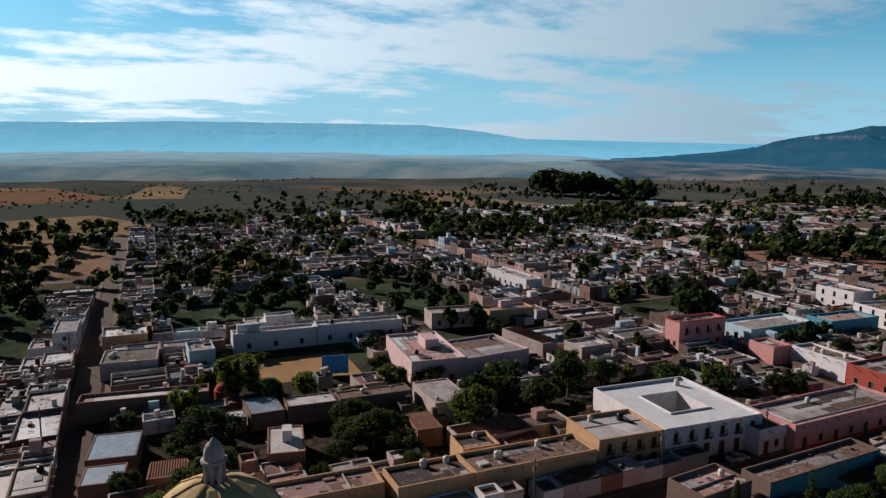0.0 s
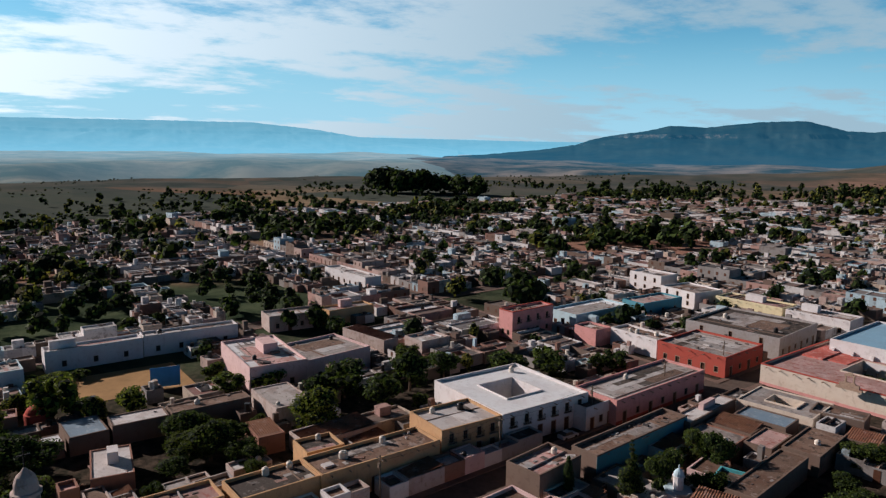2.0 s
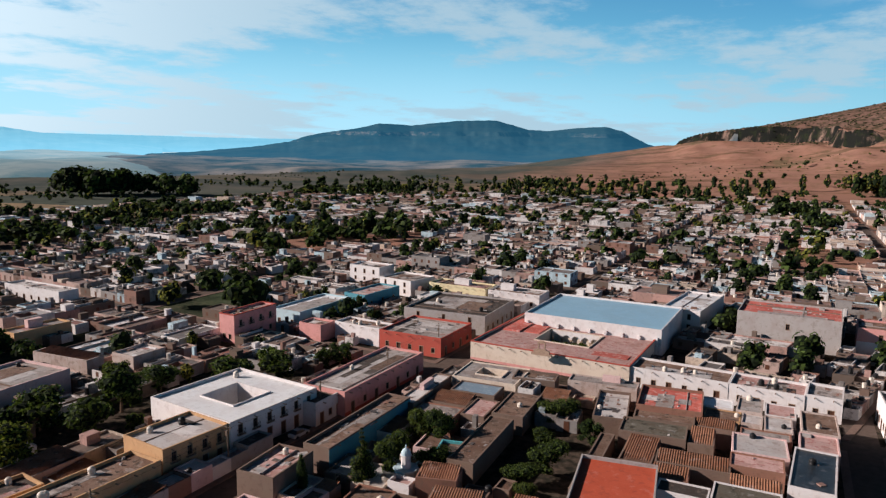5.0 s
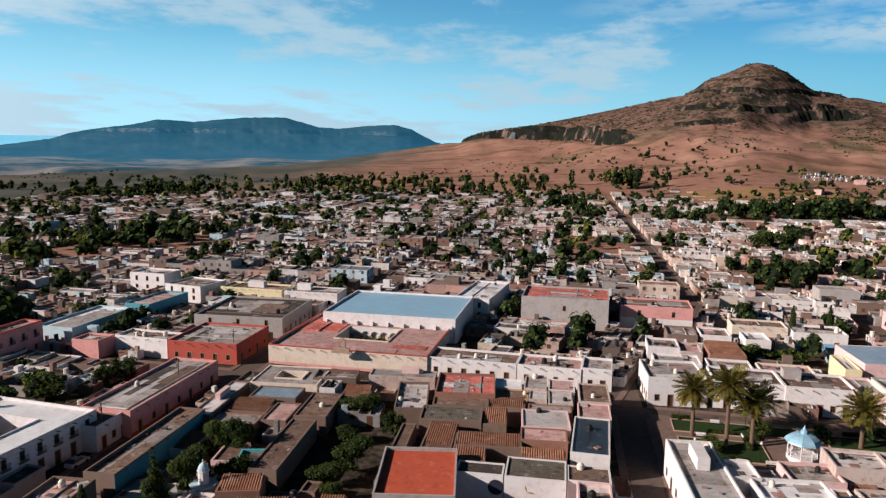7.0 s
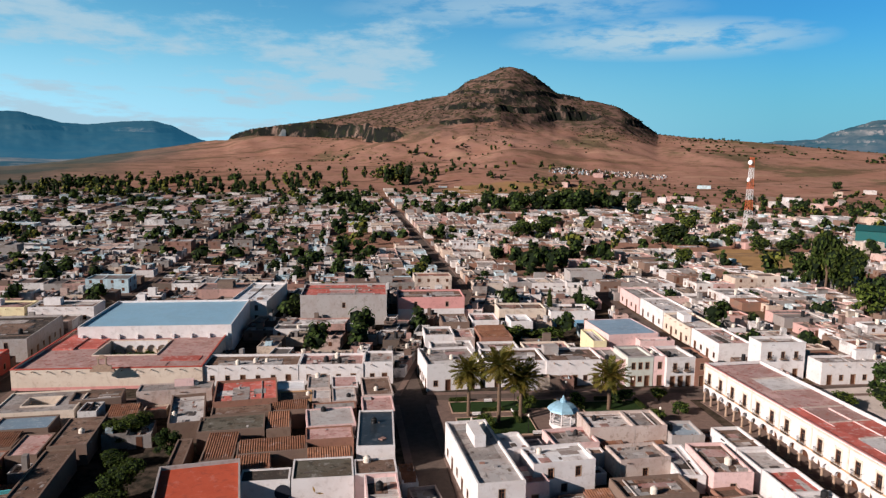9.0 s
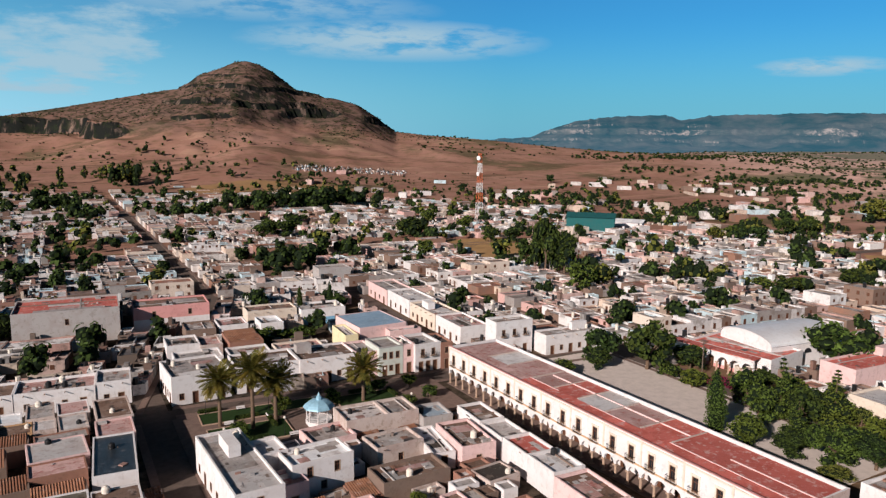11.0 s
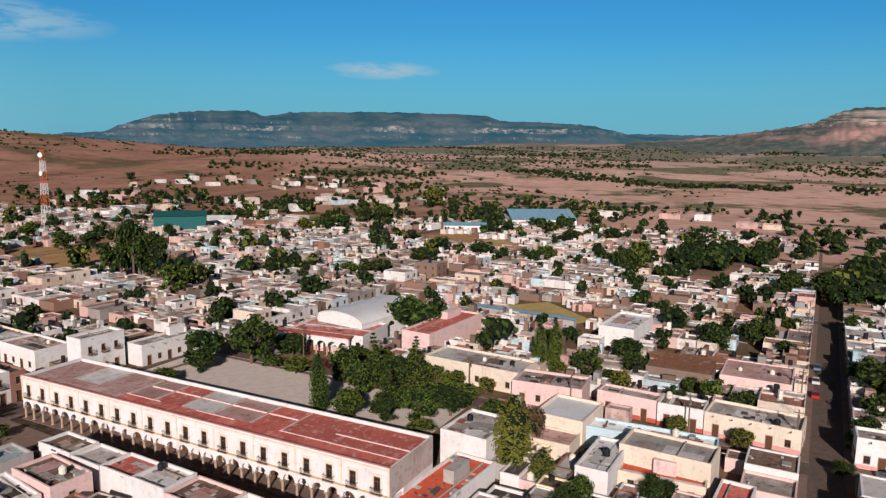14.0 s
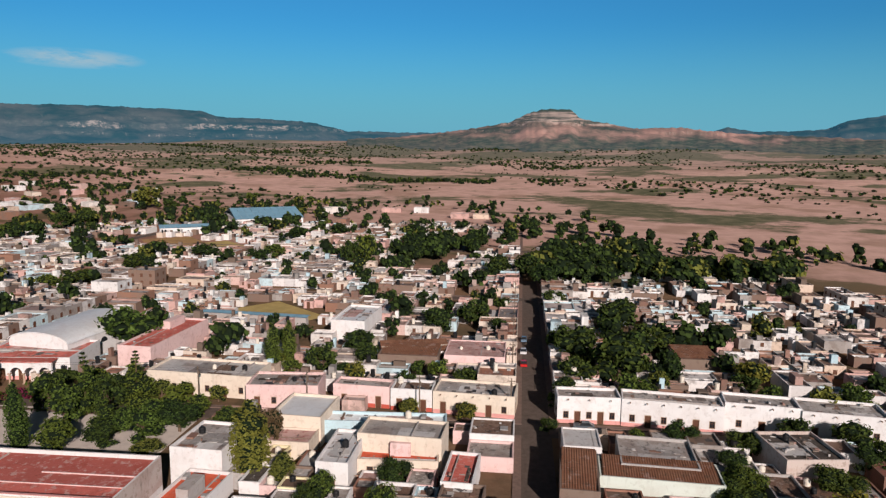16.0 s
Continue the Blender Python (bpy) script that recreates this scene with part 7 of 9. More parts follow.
# ---- parked cars ----
def car_meshes():
    b = Mesh()
    # side outline (x, z), lofted over three widths
    low = [(-2.1, 0.28), (2.1, 0.28), (2.12, 0.62), (1.95, 0.80), (1.0, 0.90), (-1.55, 0.92), (-2.1, 0.85)]
    cab = [(0.95, 0.9), (0.35, 1.42), (-1.05, 1.44), (-1.7, 0.92)]
    for pts, w0, w1 in ((low, 0.84, 0.84),):
        n = len(pts)
        i = len(b.v)
        b.v += [(x, -w0, z) for x, z in pts] + [(x, w0, z) for x, z in pts]
        for k in range(n):
            j = (k + 1) % n
            b.f.append((i + k, i + n + k, i + n + j, i + j))
            b.m.append(0)
        b.f += [tuple(i + k for k in range(n)), tuple(i + n + n - 1 - k for k in range(n))]
        b.m += [0, 0]
    c = Mesh()
    i = len(c.v)
    c.v += [(x, -(0.8 if z < 1 else 0.62), z) for x, z in cab] + [(x, 0.8 if z < 1 else 0.62, z) for x, z in cab]
    c.f += [(0, 4, 5, 1), (1, 5, 6, 2), (2, 6, 7, 3), (0, 1, 2, 3), (7, 6, 5, 4)]
    c.m += [1, 0, 1, 1, 1]
    wh = Mesh()
    ring = [(0.32 * math.cos(a), 0.32 * math.sin(a)) for a in np.linspace(0, 2 * math.pi, 15)[:-1]]
    wh.prism(ring, -0.1, 0.1, 0, True, True)
    return b, c, wh.make("wheel", TANK_BLACK)


CAR_B, CAR_C, WHEEL = car_meshes()


def car(x, y, turn, rgb, label):
    paint = plain("car_paint_" + label.split()[0], rgb, 0.25, 0.1, 0.1, 1)
    e = thing("car", x, y, 0.02, label, "car", "parked cars")
    e.rotation_euler = (0, 0, radians(turn))
    child("body", CAR_B.make("body", paint), e)
    child("cabin", CAR_C.make("cabin", [paint, DARK_GLASS]), e, "dark glazed cabin")
    for sx in (-1.3, 1.35):
        for sy in (-0.8, 0.8):
            child("wheel", WHEEL, e, "", pose(sx, sy, 0.32, 90, 0, 0))


car(-81.9, 103.5, 85, (0.62, 0.66, 0.70), "silver car parked along the hotel")
car(-81.0, 118.5, 85, (0.08, 0.10, 0.12), "dark car parked at the pavement")
car(123.2, 3.4, -88, (0.015, 0.02, 0.018), "black pickup parked by the pavement")
car(176.0, -1.6, 1, (0.55, 0.03, 0.03), "red car parked on the long street")
car(187.0, -1.5, 1, (0.70, 0.70, 0.70), "white car parked on the long street")
car(199.0, -1.6, 1, (0.15, 0.22, 0.30), "blue car parked on the long street")
car(136.6, -13.5, 90, (0.10, 0.12, 0.14), "grey car parked before a white house")

# ---- park and trees that stand out ----
slab("pavement_park", 114, 104, 36, 80, 1, 0.10, plain("park_paving", (0.66, 0.58, 0.52), 0.9, 0, 0.35, 0.5), "pale worn paving of the park")
claim(oblong(112.5, 102, 33, 82, 1))
claim(oblong(137.5, 88, 10, 70, 1))
for x, y, h, w, leaf, v in ((129.5, 125.5, 14, 13, "dark", 0), (123, 135, 11, 11, "dark", 1), (140, 121, 7, 9, "dark", 2), (130.7, 97, 9, 8.5, "mid", 2), (131.9, 84, 9, 8, "dark", 0), (124, 89, 8, 7, "mid", 1), (137, 91, 8, 7, "mid", 0),
                            (112, 82.5, 7, 7.5, "mid", 2), (115.3, 76, 5.5, 7.5, "dark", 1), (119, 70, 8.5, 9.5, "mid", 0), (124, 65, 6.8, 8.6, "dark", 1), (132, 65, 5, 6, "mid", 2), (129, 71, 6, 7, "mid", 1), (138, 72, 5, 6, "mid", 0),
                            (130, 119, 3.8, 6, "mid", 2), (129, 110.5, 4.6, 7, "mid", 0), (119, 132, 6, 8, "dark", 2), (108, 132, 4, 7, "mid", 2), (100, 134, 4, 6, "dark", 1), (142.5, 101, 6, 7, "dark", 1)):
    tree("round", x, y, h, w, leaf, v, label="dense green tree shading the park")
for x, y, h, w in ((129.4, 88, 14.4, 8.5), (136.9, 81, 12.6, 8.5), (122, 79, 9.5, 6.5)):
    tree("cone", x, y, h, w, "mid", 0, label="green conifer in the park")
for x, y, w in ((132.5, 107, 4.6), (134.5, 104, 4.0)):
    tree("round", x, y, 3.9, w, "magenta", 1, "flowering_bush", "flowering magenta bush beside the park paving")
tree("round", 113.7, 66, 2.7, 6.5, "yellow", 2, "bush", "low yellow-green bush at the end of the park")
for k in range(6):
    tree("round", 100.5 + k * 0.5, 108 - k * 5.5, 2.2, 5.2, "mid", k % 3, "hedge_bush", "clipped hedge bush along the park edge")
tree("column", 112.8, 90.5, 13, 4, "mid", 0, "cypress", "slim clipped cypress in the park")
tree("column", 106.5, 43.8, 14.5, 6.5, "yellow", 1, "cypress", "broad yellow-green cypress beside a white house")
tree("column", 104.5, 37.5, 6.5, 4.4, "yellow", 0, "cypress", "young yellow-green cypress beside a wall")
tree("round", 118, 45, 9, 6.5, "dry", 0, label="half-bare brown tree beside the cypress")
tree("column", 160.7, 59.5, 13, 3.8, "mid", 2, "cypress", "twin green cypress in a garden")
tree("column", 163.8, 56.3, 13, 3.6, "mid", 1, "cypress", "twin green cypress in a garden")
tree("round", 172, 103, 13, 15, "mid", 1, label="large rounded pepper tree beside the market")
for x, y, h in ((141.5, 78, 4.5), (141.5, 72.6, 4.2), (140.5, 64.5, 4.0), (137.0, 10, 4.5), (137.5, 22, 4.5)):
    tree("round", x, y, h, 4.6, "yellow", 2, label="small clipped street tree")
for x, y, h, w in ((164.7, -24, 13, 15), (176, -15, 12, 12), (160, -14, 8, 9), (203, 24, 9, 10), (177, 42, 8, 9), (215, -30, 11, 13), (190, -36, 9, 11)):
    tree("round", x, y, h, w, "dark", int(x) % 3, label="large dark tree over low roofs")
for x, y, h, w in ((-34.4, 110.5, 7, 7), (-30.6, 126, 5.5, 5), (-38.5, 121, 4, 5), (-55.4, 111.5, 9, 7), (-58, 98, 9, 6), (-52, 101.5, 6, 6), (-37, 104, 5, 6), (-112, 118, 9, 11), (-106, 126, 8, 9), (-122, 96, 10, 10), (-116, 84, 9, 9), (-128, 76, 7, 8), (-118, 42, 6, 7),
                   (-127.2, 19.6, 9, 11), (-124, 14, 6, 8), (-125.4, 45.1, 7, 8), (-116, 46.5, 8, 9), (-118.5, 51.4, 6, 7), (-108.6, 50, 6, 7), (-113.5, 39.1, 4, 6), (-129, 49, 5, 6), (-127.7, 82, 9, 11), (-178, 34, 3, 6), (-177, 40, 2.6, 5), (-178, 29, 3, 5), (-150, 34, 5, 8), (-124, 108, 8, 9), (-144, 62, 6, 8), (-141, 70, 6, 8), (-108, 14, 7, 8)):
    tree("round", x, y, h, w, "dark" if x > -140 else "mid", int(-x) % 3, label="dark garden tree in a walled yard")
for x, y, h, w in ((129, -31, 6, 7), (126, -41, 6, 7), (133, -52, 6, 7), (119, -37, 5, 6), (131, -62, 7, 8), (113, -36, 5, 6), (123, -62, 6, 7), (133, -6.5, 4, 4), (105, -34, 6, 7), (112, -52, 6, 8)):
    tree("round", x, y, h, w, "dark", int(x) % 3, label="dark garden tree between low tiled houses")
for x, y, h, w in ((48.5, 190.6, 6, 8), (60.5, 189.4, 5, 7), (55, 193, 4, 6)):
    tree("round", x, y, h, w, "mid", int(x) % 3, label="garden tree in a yard behind the square")
for x, y in ((67.4, 215.4), (78.8, 219.0)):
    tree("column", x, y, 11, 2.0, "dark", 1, "cypress", "tall thin dark cypress among the houses")
tree("cone", -60, 92, 11, 4.5, "dark", 0, label="dark conifer in a courtyard")
tree("column", -66, 84, 8, 1.8, "dark", 0, "cypress", "thin dark cypress in a walled yard")
claim(oblong(-170, 47, 34, 20, 85))
claim(oblong(-36, 116, 14, 27, 5))
tree("round", -39.4, 133, 6.5, 8, "dark", 1, label="dark reddish tree among ruined walls")
claim(oblong(-114, 116, 18, 26, 3))
claim(oblong(-119, 90, 14, 24, 3))
mast(273, 437, 50, 0)
for x, y, h, w in ((152, -10.5, 6, 6), (186, -12, 9, 10), (240, -12, 8, 8), (205, 5.5, 6, 6), (232, 6, 6, 7), (213, 14.5, 9, 10), (147, -8.5, 4, 4), (276, -10, 11, 12), (296, -3, 12, 13), (296, 9, 11, 12),
                   (150, -28, 6, 6), (162, -52, 6, 7), (205, -26, 7, 8)):
    tree("round", x, y, h, w, "dark", int(x) % 3, label="dark street tree beside the long street")

rp = random.Random(77)
for x, y, h, w, leaf in ((106, 402, 13, 13, "dark"), (118, 399, 16, 14, "dark"), (112, 410, 13, 12, "dark"), (188, 381, 14, 18, "dark"), (233, 440, 12, 14, "mid"), (162, 310, 10, 9, "mid"), (229, 385, 13, 10, "mid"), (221, 341, 11, 13, "dark"),
                         (233, 336, 10, 13, "dark"), (177, 207, 13, 12, "mid"), (191, 249, 27, 15, "dark"), (197, 243, 20, 13, "dark"), (186, 255, 17, 11, "dark"), (558, 314, 21, 22, "yellow"), (552, 287, 9, 13, "dark"), (630, 249, 12, 12, "mid"), (400, 280, 15, 12, "dark"), (412, 272, 16, 13, "dark"), (360, 284, 11, 12, "mid"),
                         (372, 276, 11, 12, "dark"), (350, 290, 10, 12, "yellow"), (302, 199, 5, 12, "dark"), (285, 167, 9, 11, "dark"), (319, 150, 8, 13, "dark"), (312, 122, 8, 12, "dark"), (324, 117, 9, 10, "mid"), (252, 172, 7, 12, "dark"),
                         (244, 178, 6, 9, "mid"), (392, 128, 9, 14, "dark"), (404, 119, 9, 14, "dark"), (416, 110, 9, 14, "dark"), (315, 71, 17, 10, "mid"), (312, 78, 14, 9, "dark")):
    tree("round", x, y, h, w, leaf, int(x) % 3, label="tall leafy tree standing over low houses", z=float(land(x, y)) if math.hypot(x, y) > 520 else 0.0)
    claim(oblong(x, y, w * 0.5, w * 0.5, 0))


def grove(x, y, wx, wy, n, h0, h1, label, leaf="dark", keep=True):
    """A loose group of tall trees; far groups are built of lighter clumps."""
    for k in range(n):
        px, py = x + rp.uniform(-wx, wx), y + rp.uniform(-wy, wy)
        h = rp.uniform(h0, h1)
        if keep:
            tree("round", px, py, h, h * rp.uniform(0.8, 1.15), leaf, rp.randrange(3), label=label)
        else:
            gz = float(land(px, py)) if math.hypot(px, py) > 520 else 0.0
            far_clump(far_leaf, px, py, gz, h * rp.uniform(0.7, 1.0), h, rp, 300, 0.40)
    claim(oblong(x, y, wx * 2.1, wy * 2.1, 0))


for x, y, wx, wy, n, h0, h1 in ((350, 44, 24, 12, 13, 10, 15), (310, -30, 26, 10, 8, 9, 13), (400, 30, 40, 10, 13, 9, 13), (430, -20, 30, 20, 9, 8, 12),
                                (190, 585, 70, 14, 32, 13, 21), (-330, -30, 50, 36, 30, 8, 13), (-250, -28, 36, 14, 18, 8, 12), (-190, 104, 24, 14, 14, 6, 9),
                                (-230, 45, 18, 20, 11, 6, 9), (-245, 110, 30, 18, 14, 6, 9), (-655, 500, 26, 22, 22, 24, 36), (-600, 545, 46, 14, 22, 18, 27), (-420, 700, 36, 14, 13, 11, 17),
                                (60, 560, 60, 12, 14, 10, 15), (10, 640, 22, 8, 7, 12, 20), (180, 620, 60, 14, 18, 9, 13), (100, 330, 34, 8, 8, 8, 12), (95, 300, 10, 8, 4, 10, 14)):
    grove(x, y, wx, wy, n, h0, h1, "tall dark trees", keep=False)


# ---- open lots of dry grass, far sheds and halls ----
DRY_GRASS = plain("dry_grass", (0.44, 0.27, 0.12), 0.97, 0, 0.55, 0.15)
GOLD_GRASS = plain("gold_grass", (0.50, 0.38, 0.15), 0.97, 0, 0.5, 0.2)
RED_SOIL = plain("red_soil", (0.24, 0.095, 0.055), 0.97, 0, 0.4, 0.1)
for x, y, w, d, turn, mat, lab in ((212, 318, 46, 84, -8, DRY_GRASS, "open lot of dry brown grass"), (220, 80, 20, 30, -40, GOLD_GRASS, "open lot of yellow grass"), (3, 620, 34, 130, 8, RED_SOIL, "bare red field among the houses"),
                                   (-460, 480, 70, 150, -20, RED_SOIL, "ploughed red field at the edge of town"), (-168, 48, 26, 20, 85, DRY_GRASS, "walled field of dry orange grass"), (368, 190, 28, 50, -50, DRY_GRASS, "open lot of dry brown grass"), (362, 160, 20, 40, -45, GOLD_GRASS, "open lot of yellow grass")):
    slab("field", x, y, w, d, turn, 0.06, mat, lab, 0.3)
    if math.hypot(x, y) < 600:
        claim(oblong(x, y, w, d, turn))
TIN = plain("blue_tin", (0.22, 0.40, 0.52), 0.5, 0.0, 0.4, 0.3)


def shed(x, y, w, d, turn, h, mat, label, wall="white"):
    """A hall with a low ridged sheet roof on walls."""
    claim(oblong(x, y, w, d, turn))
    e = thing("market_shed", x, y, 0, label, "hall")
    e.rotation_euler = (0, 0, radians(turn))
    b = Mesh()
    b.prism([(-w / 2, -d / 2), (w / 2, -d / 2), (w / 2, d / 2), (-w / 2, d / 2)], -0.2, h)
    child("wall", b.make("wall", WALL[wall]), e)
    n = 10
    wide = (w + 1.2) / n
    r = Mesh()
    q = ((-wide * 0.48, -d / 2 - 0.6, h), (wide * 0.48, -d / 2 - 0.6, h), (wide * 0.48, 0, h + d * 0.11), (-wide * 0.48, 0, h + d * 0.11))
    r.quad(*q)
    r.quad(*[(a, b2, c - 0.12) for a, b2, c in q[::-1]])
    sheet = r.make("roof_sheet", mat)
    for k in range(n):
        for turned in (0, 180):
            child("roof_sheet", sheet, e, "", pose(-w / 2 - 0.6 + wide * (k + 0.5), 0, 0, 0, 0, turned))


shed(490, 186, 46, 50, -58, 4.2, TIN, "broad market hall under blue sheet roofs")
shed(410, 205, 30, 12, -60, 4.5, TIN, "long low shed with a blue tin roof")
shed(306, 352, 30, 22, -44, 11.0, plain("teal_net", (0.015, 0.10, 0.10), 0.7, 0, 0.3, 0.3), "walled court behind dark teal netting", "net")
shed(345, 362, 26, 16, -55, 5.0, ROOF["white"], "white hall with a pale roof")
shed(207.5, 82, 34, 2.2, 86, 3.0, TIN, "long blue-roofed shelter beside a grassy lot", "grey")

# ---- rows that close the old quarter and the blocks behind the square ----
OLD_TILED += [r for r in ROOFS if "tile roof" in r[2]["label"] and "patched" not in r[2]["label"]]
ROOFS = [r for r in ROOFS if r not in OLD_TILED]
for ring, h, owner in OLD_TILED:
    tile_roof(ring, h, owner)
for x, y, w, d, turn, h, wall, roof in ((-42.0, 139.6, 6.0, 6.0, 5, 3.6, "adobe", "brown"), (-47.5, 95.4, 6.6, 5.2, 14, 4.0, "brick", "brown"), (-41.5, 88.5, 8, 7, 12, 3.8, "adobe", "brown"),
                                        (42.0, 185.0, 8.6, 12, -2, 5.0, "brick", "brown"), (40.5, 172.0, 10, 8, -2, 4.8, "white", "grey"), (53, 171, 12, 8, -2, 4.7, "cream", "pink"), (64, 169, 8, 9, -2, 4.6, "pale_pink", "brown"),
                                        (34, 203, 8, 10, -2, 4.6, "adobe", "grey"), (43, 203, 8, 9, -2, 4.8, "white", "pink"), (66, 199, 8, 9, -2, 4.4, "pale_pink", "grey"), (33.6, 186, 5.5, 9, -2, 4.6, "stained", "pink")):
    if taken(oblong(x, y, w * 0.9, d * 0.9, turn)):
        continue
    ob = key(x, y, w, d, turn, h, wall, roof, "%s house with %s" % (WORDS[wall], ROOF_WORDS[roof]), "wd" if w > 10 else "w")
    if roof == "brown":
        ROOFS.pop()
        tile_roof(oblong(x, y, w, d, turn), h, ob)


def crowd(x0, y0, x1, y1, step):
    """Low rooms and sheds built wall to wall wherever ground is left."""
    y = y0
    while y < y1:
        d = rng.uniform(step * 0.7, step * 1.3)
        x = x0
        while x < x1:
            w = rng.uniform(step * 0.7, step * 1.6)
            if rng.random() < 0.84:
                town_house(oblong(x + w / 2, y + d / 2, w, d, rng.uniform(1, 7)), rng.uniform(1.9, 3.0), [0] if rng.random() < 0.3 else [], 1, "outbuilding")
            x += w
        y += d


BLOCKS = []
claim(oblong(77.0, 90, 6.0, 84, -1))
HALF = 4.2         # half a street with its pavements
# the rows that crowd round the square and the market street
claim(oblong(-31, 157.5, 84, 8, -3))
claim(oblong(95.0, 204, 5.6, 90, -3))
claim(oblong(-77.5, 152, 11, 26, 0))
claim(oblong(-78.6, 100, 7, 90, 2))
claim(oblong(-6, 99, 20, 9.6, 0))
crowd(-66, 84, 9, 147, 6.0)
crowd(21, 66, 66, 118, 5.5)
fill_block((61.5, 40), (71.5, 40), (71.5, 117), (61.5, 117))
fill_block((21, 60), (60.5, 60), (60.5, 119.5), (21, 119.5))
fill_block((-71, 66), (10.5, 66), (10.5, 147), (-71, 149))
for i in range(9):
    for j in range(10):
        corner = []
        for a, b in ((i, j), (i + 1, j), (i + 1, j + 1), (i, j + 1)):
            y = street_y(b, 0)
            for _ in range(4):
                x = street_x(a, y + (0.1 if b == j else -0.1))
                y = street_y(b, x)
            corner.append((x, y))
        BLOCKS.append(corner)
        fill_block(*shrink(corner, HALF))
rt = random.Random(5)
# scattered houses and trees climbing out of town to the north-east
for k in range(800):
    az, r = rt.uniform(-62, -16), rt.uniform(560, 1080)
    x, y = (float(v) for v in spot(az, r))
    if in_town(x, y) or r < float(np.interp(az, EDGE_AZ, EDGE_R)) * 0.98 or float(fbm(x / 120, y / 120, 3, 33)) < 0.44 + (r - 560) * 0.00018:
        continue
    z = float(land(x, y))
    if rt.random() < 0.22:
        ring = oblong(x, y, rt.uniform(8, 20), rt.uniform(7, 12), rt.choice((-30, -20, 60, 70)))
        if not taken(ring):
            claim(ring)
            i0, i1 = len(east_wall.v), len(east_roof.v)
            h = rt.uniform(3.4, 6.0)
            base = len(far_wall.v), len(far_roof.v)
            far_block(ring, h)
            for m, start in ((east_wall, i0), (east_roof, i1), (far_wall, base[0]), (far_roof, base[1])):
                m.v[start:] = [(a, b, c + z) for a, b, c in m.v[start:]]
    else:
        w = rt.uniform(4, 9)
        far_clump(far_leaf if rt.random() < 0.7 else far_yellow, x, y, z, w, w * rt.uniform(0.8, 1.4), rt, 50)
for x, y, w, d, h in ((538, 47, 9, 14, 4), (539, 31, 9, 12, 3.6), (574, 107, 8, 16, 3.6), (574, 82, 8, 12, 4.5), (552, 150, 10, 18, 5), (444, 449, 22, 14, 8), (456, 371, 12, 16, 7), (473, 370, 8, 14, 4), (661, 587, 4, 40, 3), (680, 552, 4, 30, 3),
                     (628, 757, 12, 14, 4), (382, 328, 14, 12, 5), (341, 360, 22, 14, 5), (400, 469, 16, 14, 5), (632, 414, 8, 14, 4)):
    ring = oblong(x, y, w, d, -30 if y > 200 else 2)
    if taken(ring):
        continue
    claim(ring)
    z = float(land(x, y)) if math.hypot(x, y) > 520 else 0.0
    marks = [(m, len(m.v)) for m in (east_wall, east_roof, far_wall, far_roof)]
    far_block(ring, h)
    for m, start in marks:
        m.v[start:] = [(a, b, c + z) for a, b, c in m.v[start:]]
for msh, mat, nm in ((far_wall, FAR_WALL, "far_town_walls"), (far_roof, FAR_ROOF, "far_town_roofs"),
                      (east_wall, EAST_WALL, "east_town_walls"), (east_roof, EAST_ROOF, "east_town_roofs")):
    ob = tagged(new(nm, msh.make(nm, mat)), "many small flat-roofed houses of the far town" if "wall" in nm else "flat roofs of the far town in grey, brown and pink", "town", kind="stuff")


tagged(new("far_town_openings", far_open.make("far_town_openings", DOOR_WOOD)), "dark doors and windows of the far houses", "openings", kind="stuff")


for msh, mat, nm in ((far_tank, TANK_WHITE, "far_pale_tanks"), (far_dark_tank, TANK_BLACK, "far_dark_tanks")):
    tagged(new(nm, msh.make(nm, mat)), "small water tanks on the far flat roofs", "tanks", kind="stuff")


# ---- streets: worn paving between raised pavements ----
road = Mesh()
for j in range(11):
    for k in range(110):
        xa, xb = -560 + 10 * k, -550 + 10 * k
        ya, yb = street_y(j, xa), street_y(j, xb)
        if j == 2 and xa > 285:
            continue
        if in_town(xa, ya) or in_town(xb, yb) or math.hypot(xa, ya) < 200:
            road.quad((xa, ya - 3, 0.02), (xb, yb - 3, 0.02), (xb, yb + 3, 0.02), (xa, ya + 3, 0.02))
for i in range(10):
    for k in range(110):
        ya, yb = -220 + 10 * k, -210 + 10 * k
        xa, xb = street_x(i, ya), street_x(i, yb)
        if abs(xa - xb) < 10 and (in_town(xa, ya) or in_town(xb, yb) or math.hypot(xa, ya) < 200):
            road.quad((xa - 3, ya, 0.03), (xa + 3, ya, 0.03), (xb + 3, yb, 0.03), (xb - 3, yb, 0.03))
road.quad((91.0, 158, 0.035), (96.4, 158, 0.035), (100.6, 250, 0.035), (95.2, 250, 0.035))
tagged(new("road", road.make("road", COBBLE)), "worn greyish-brown cobbled streets of the town", "road", kind="structure")
kerbs = Mesh()
for corner in BLOCKS:
    if not in_town(sum(p[0] for p in corner) / 4, sum(p[1] for p in corner) / 4):
        continue
    o, q = shrink(corner, 2.85), shrink(corner, 4.3)
    for k in range(4):
        j = (k + 1) % 4
        kerbs.quad((*o[k], 0.16), (*o[j], 0.16), (*q[j], 0.16), (*q[k], 0.16))
        kerbs.quad((*o[k], -0.05), (*o[j], -0.05), (*o[j], 0.16), (*o[k], 0.16))
tagged(new("pavement", kerbs.make("pavement", PAVE)), "narrow raised stone pavements along the houses", "pavement", kind="structure")


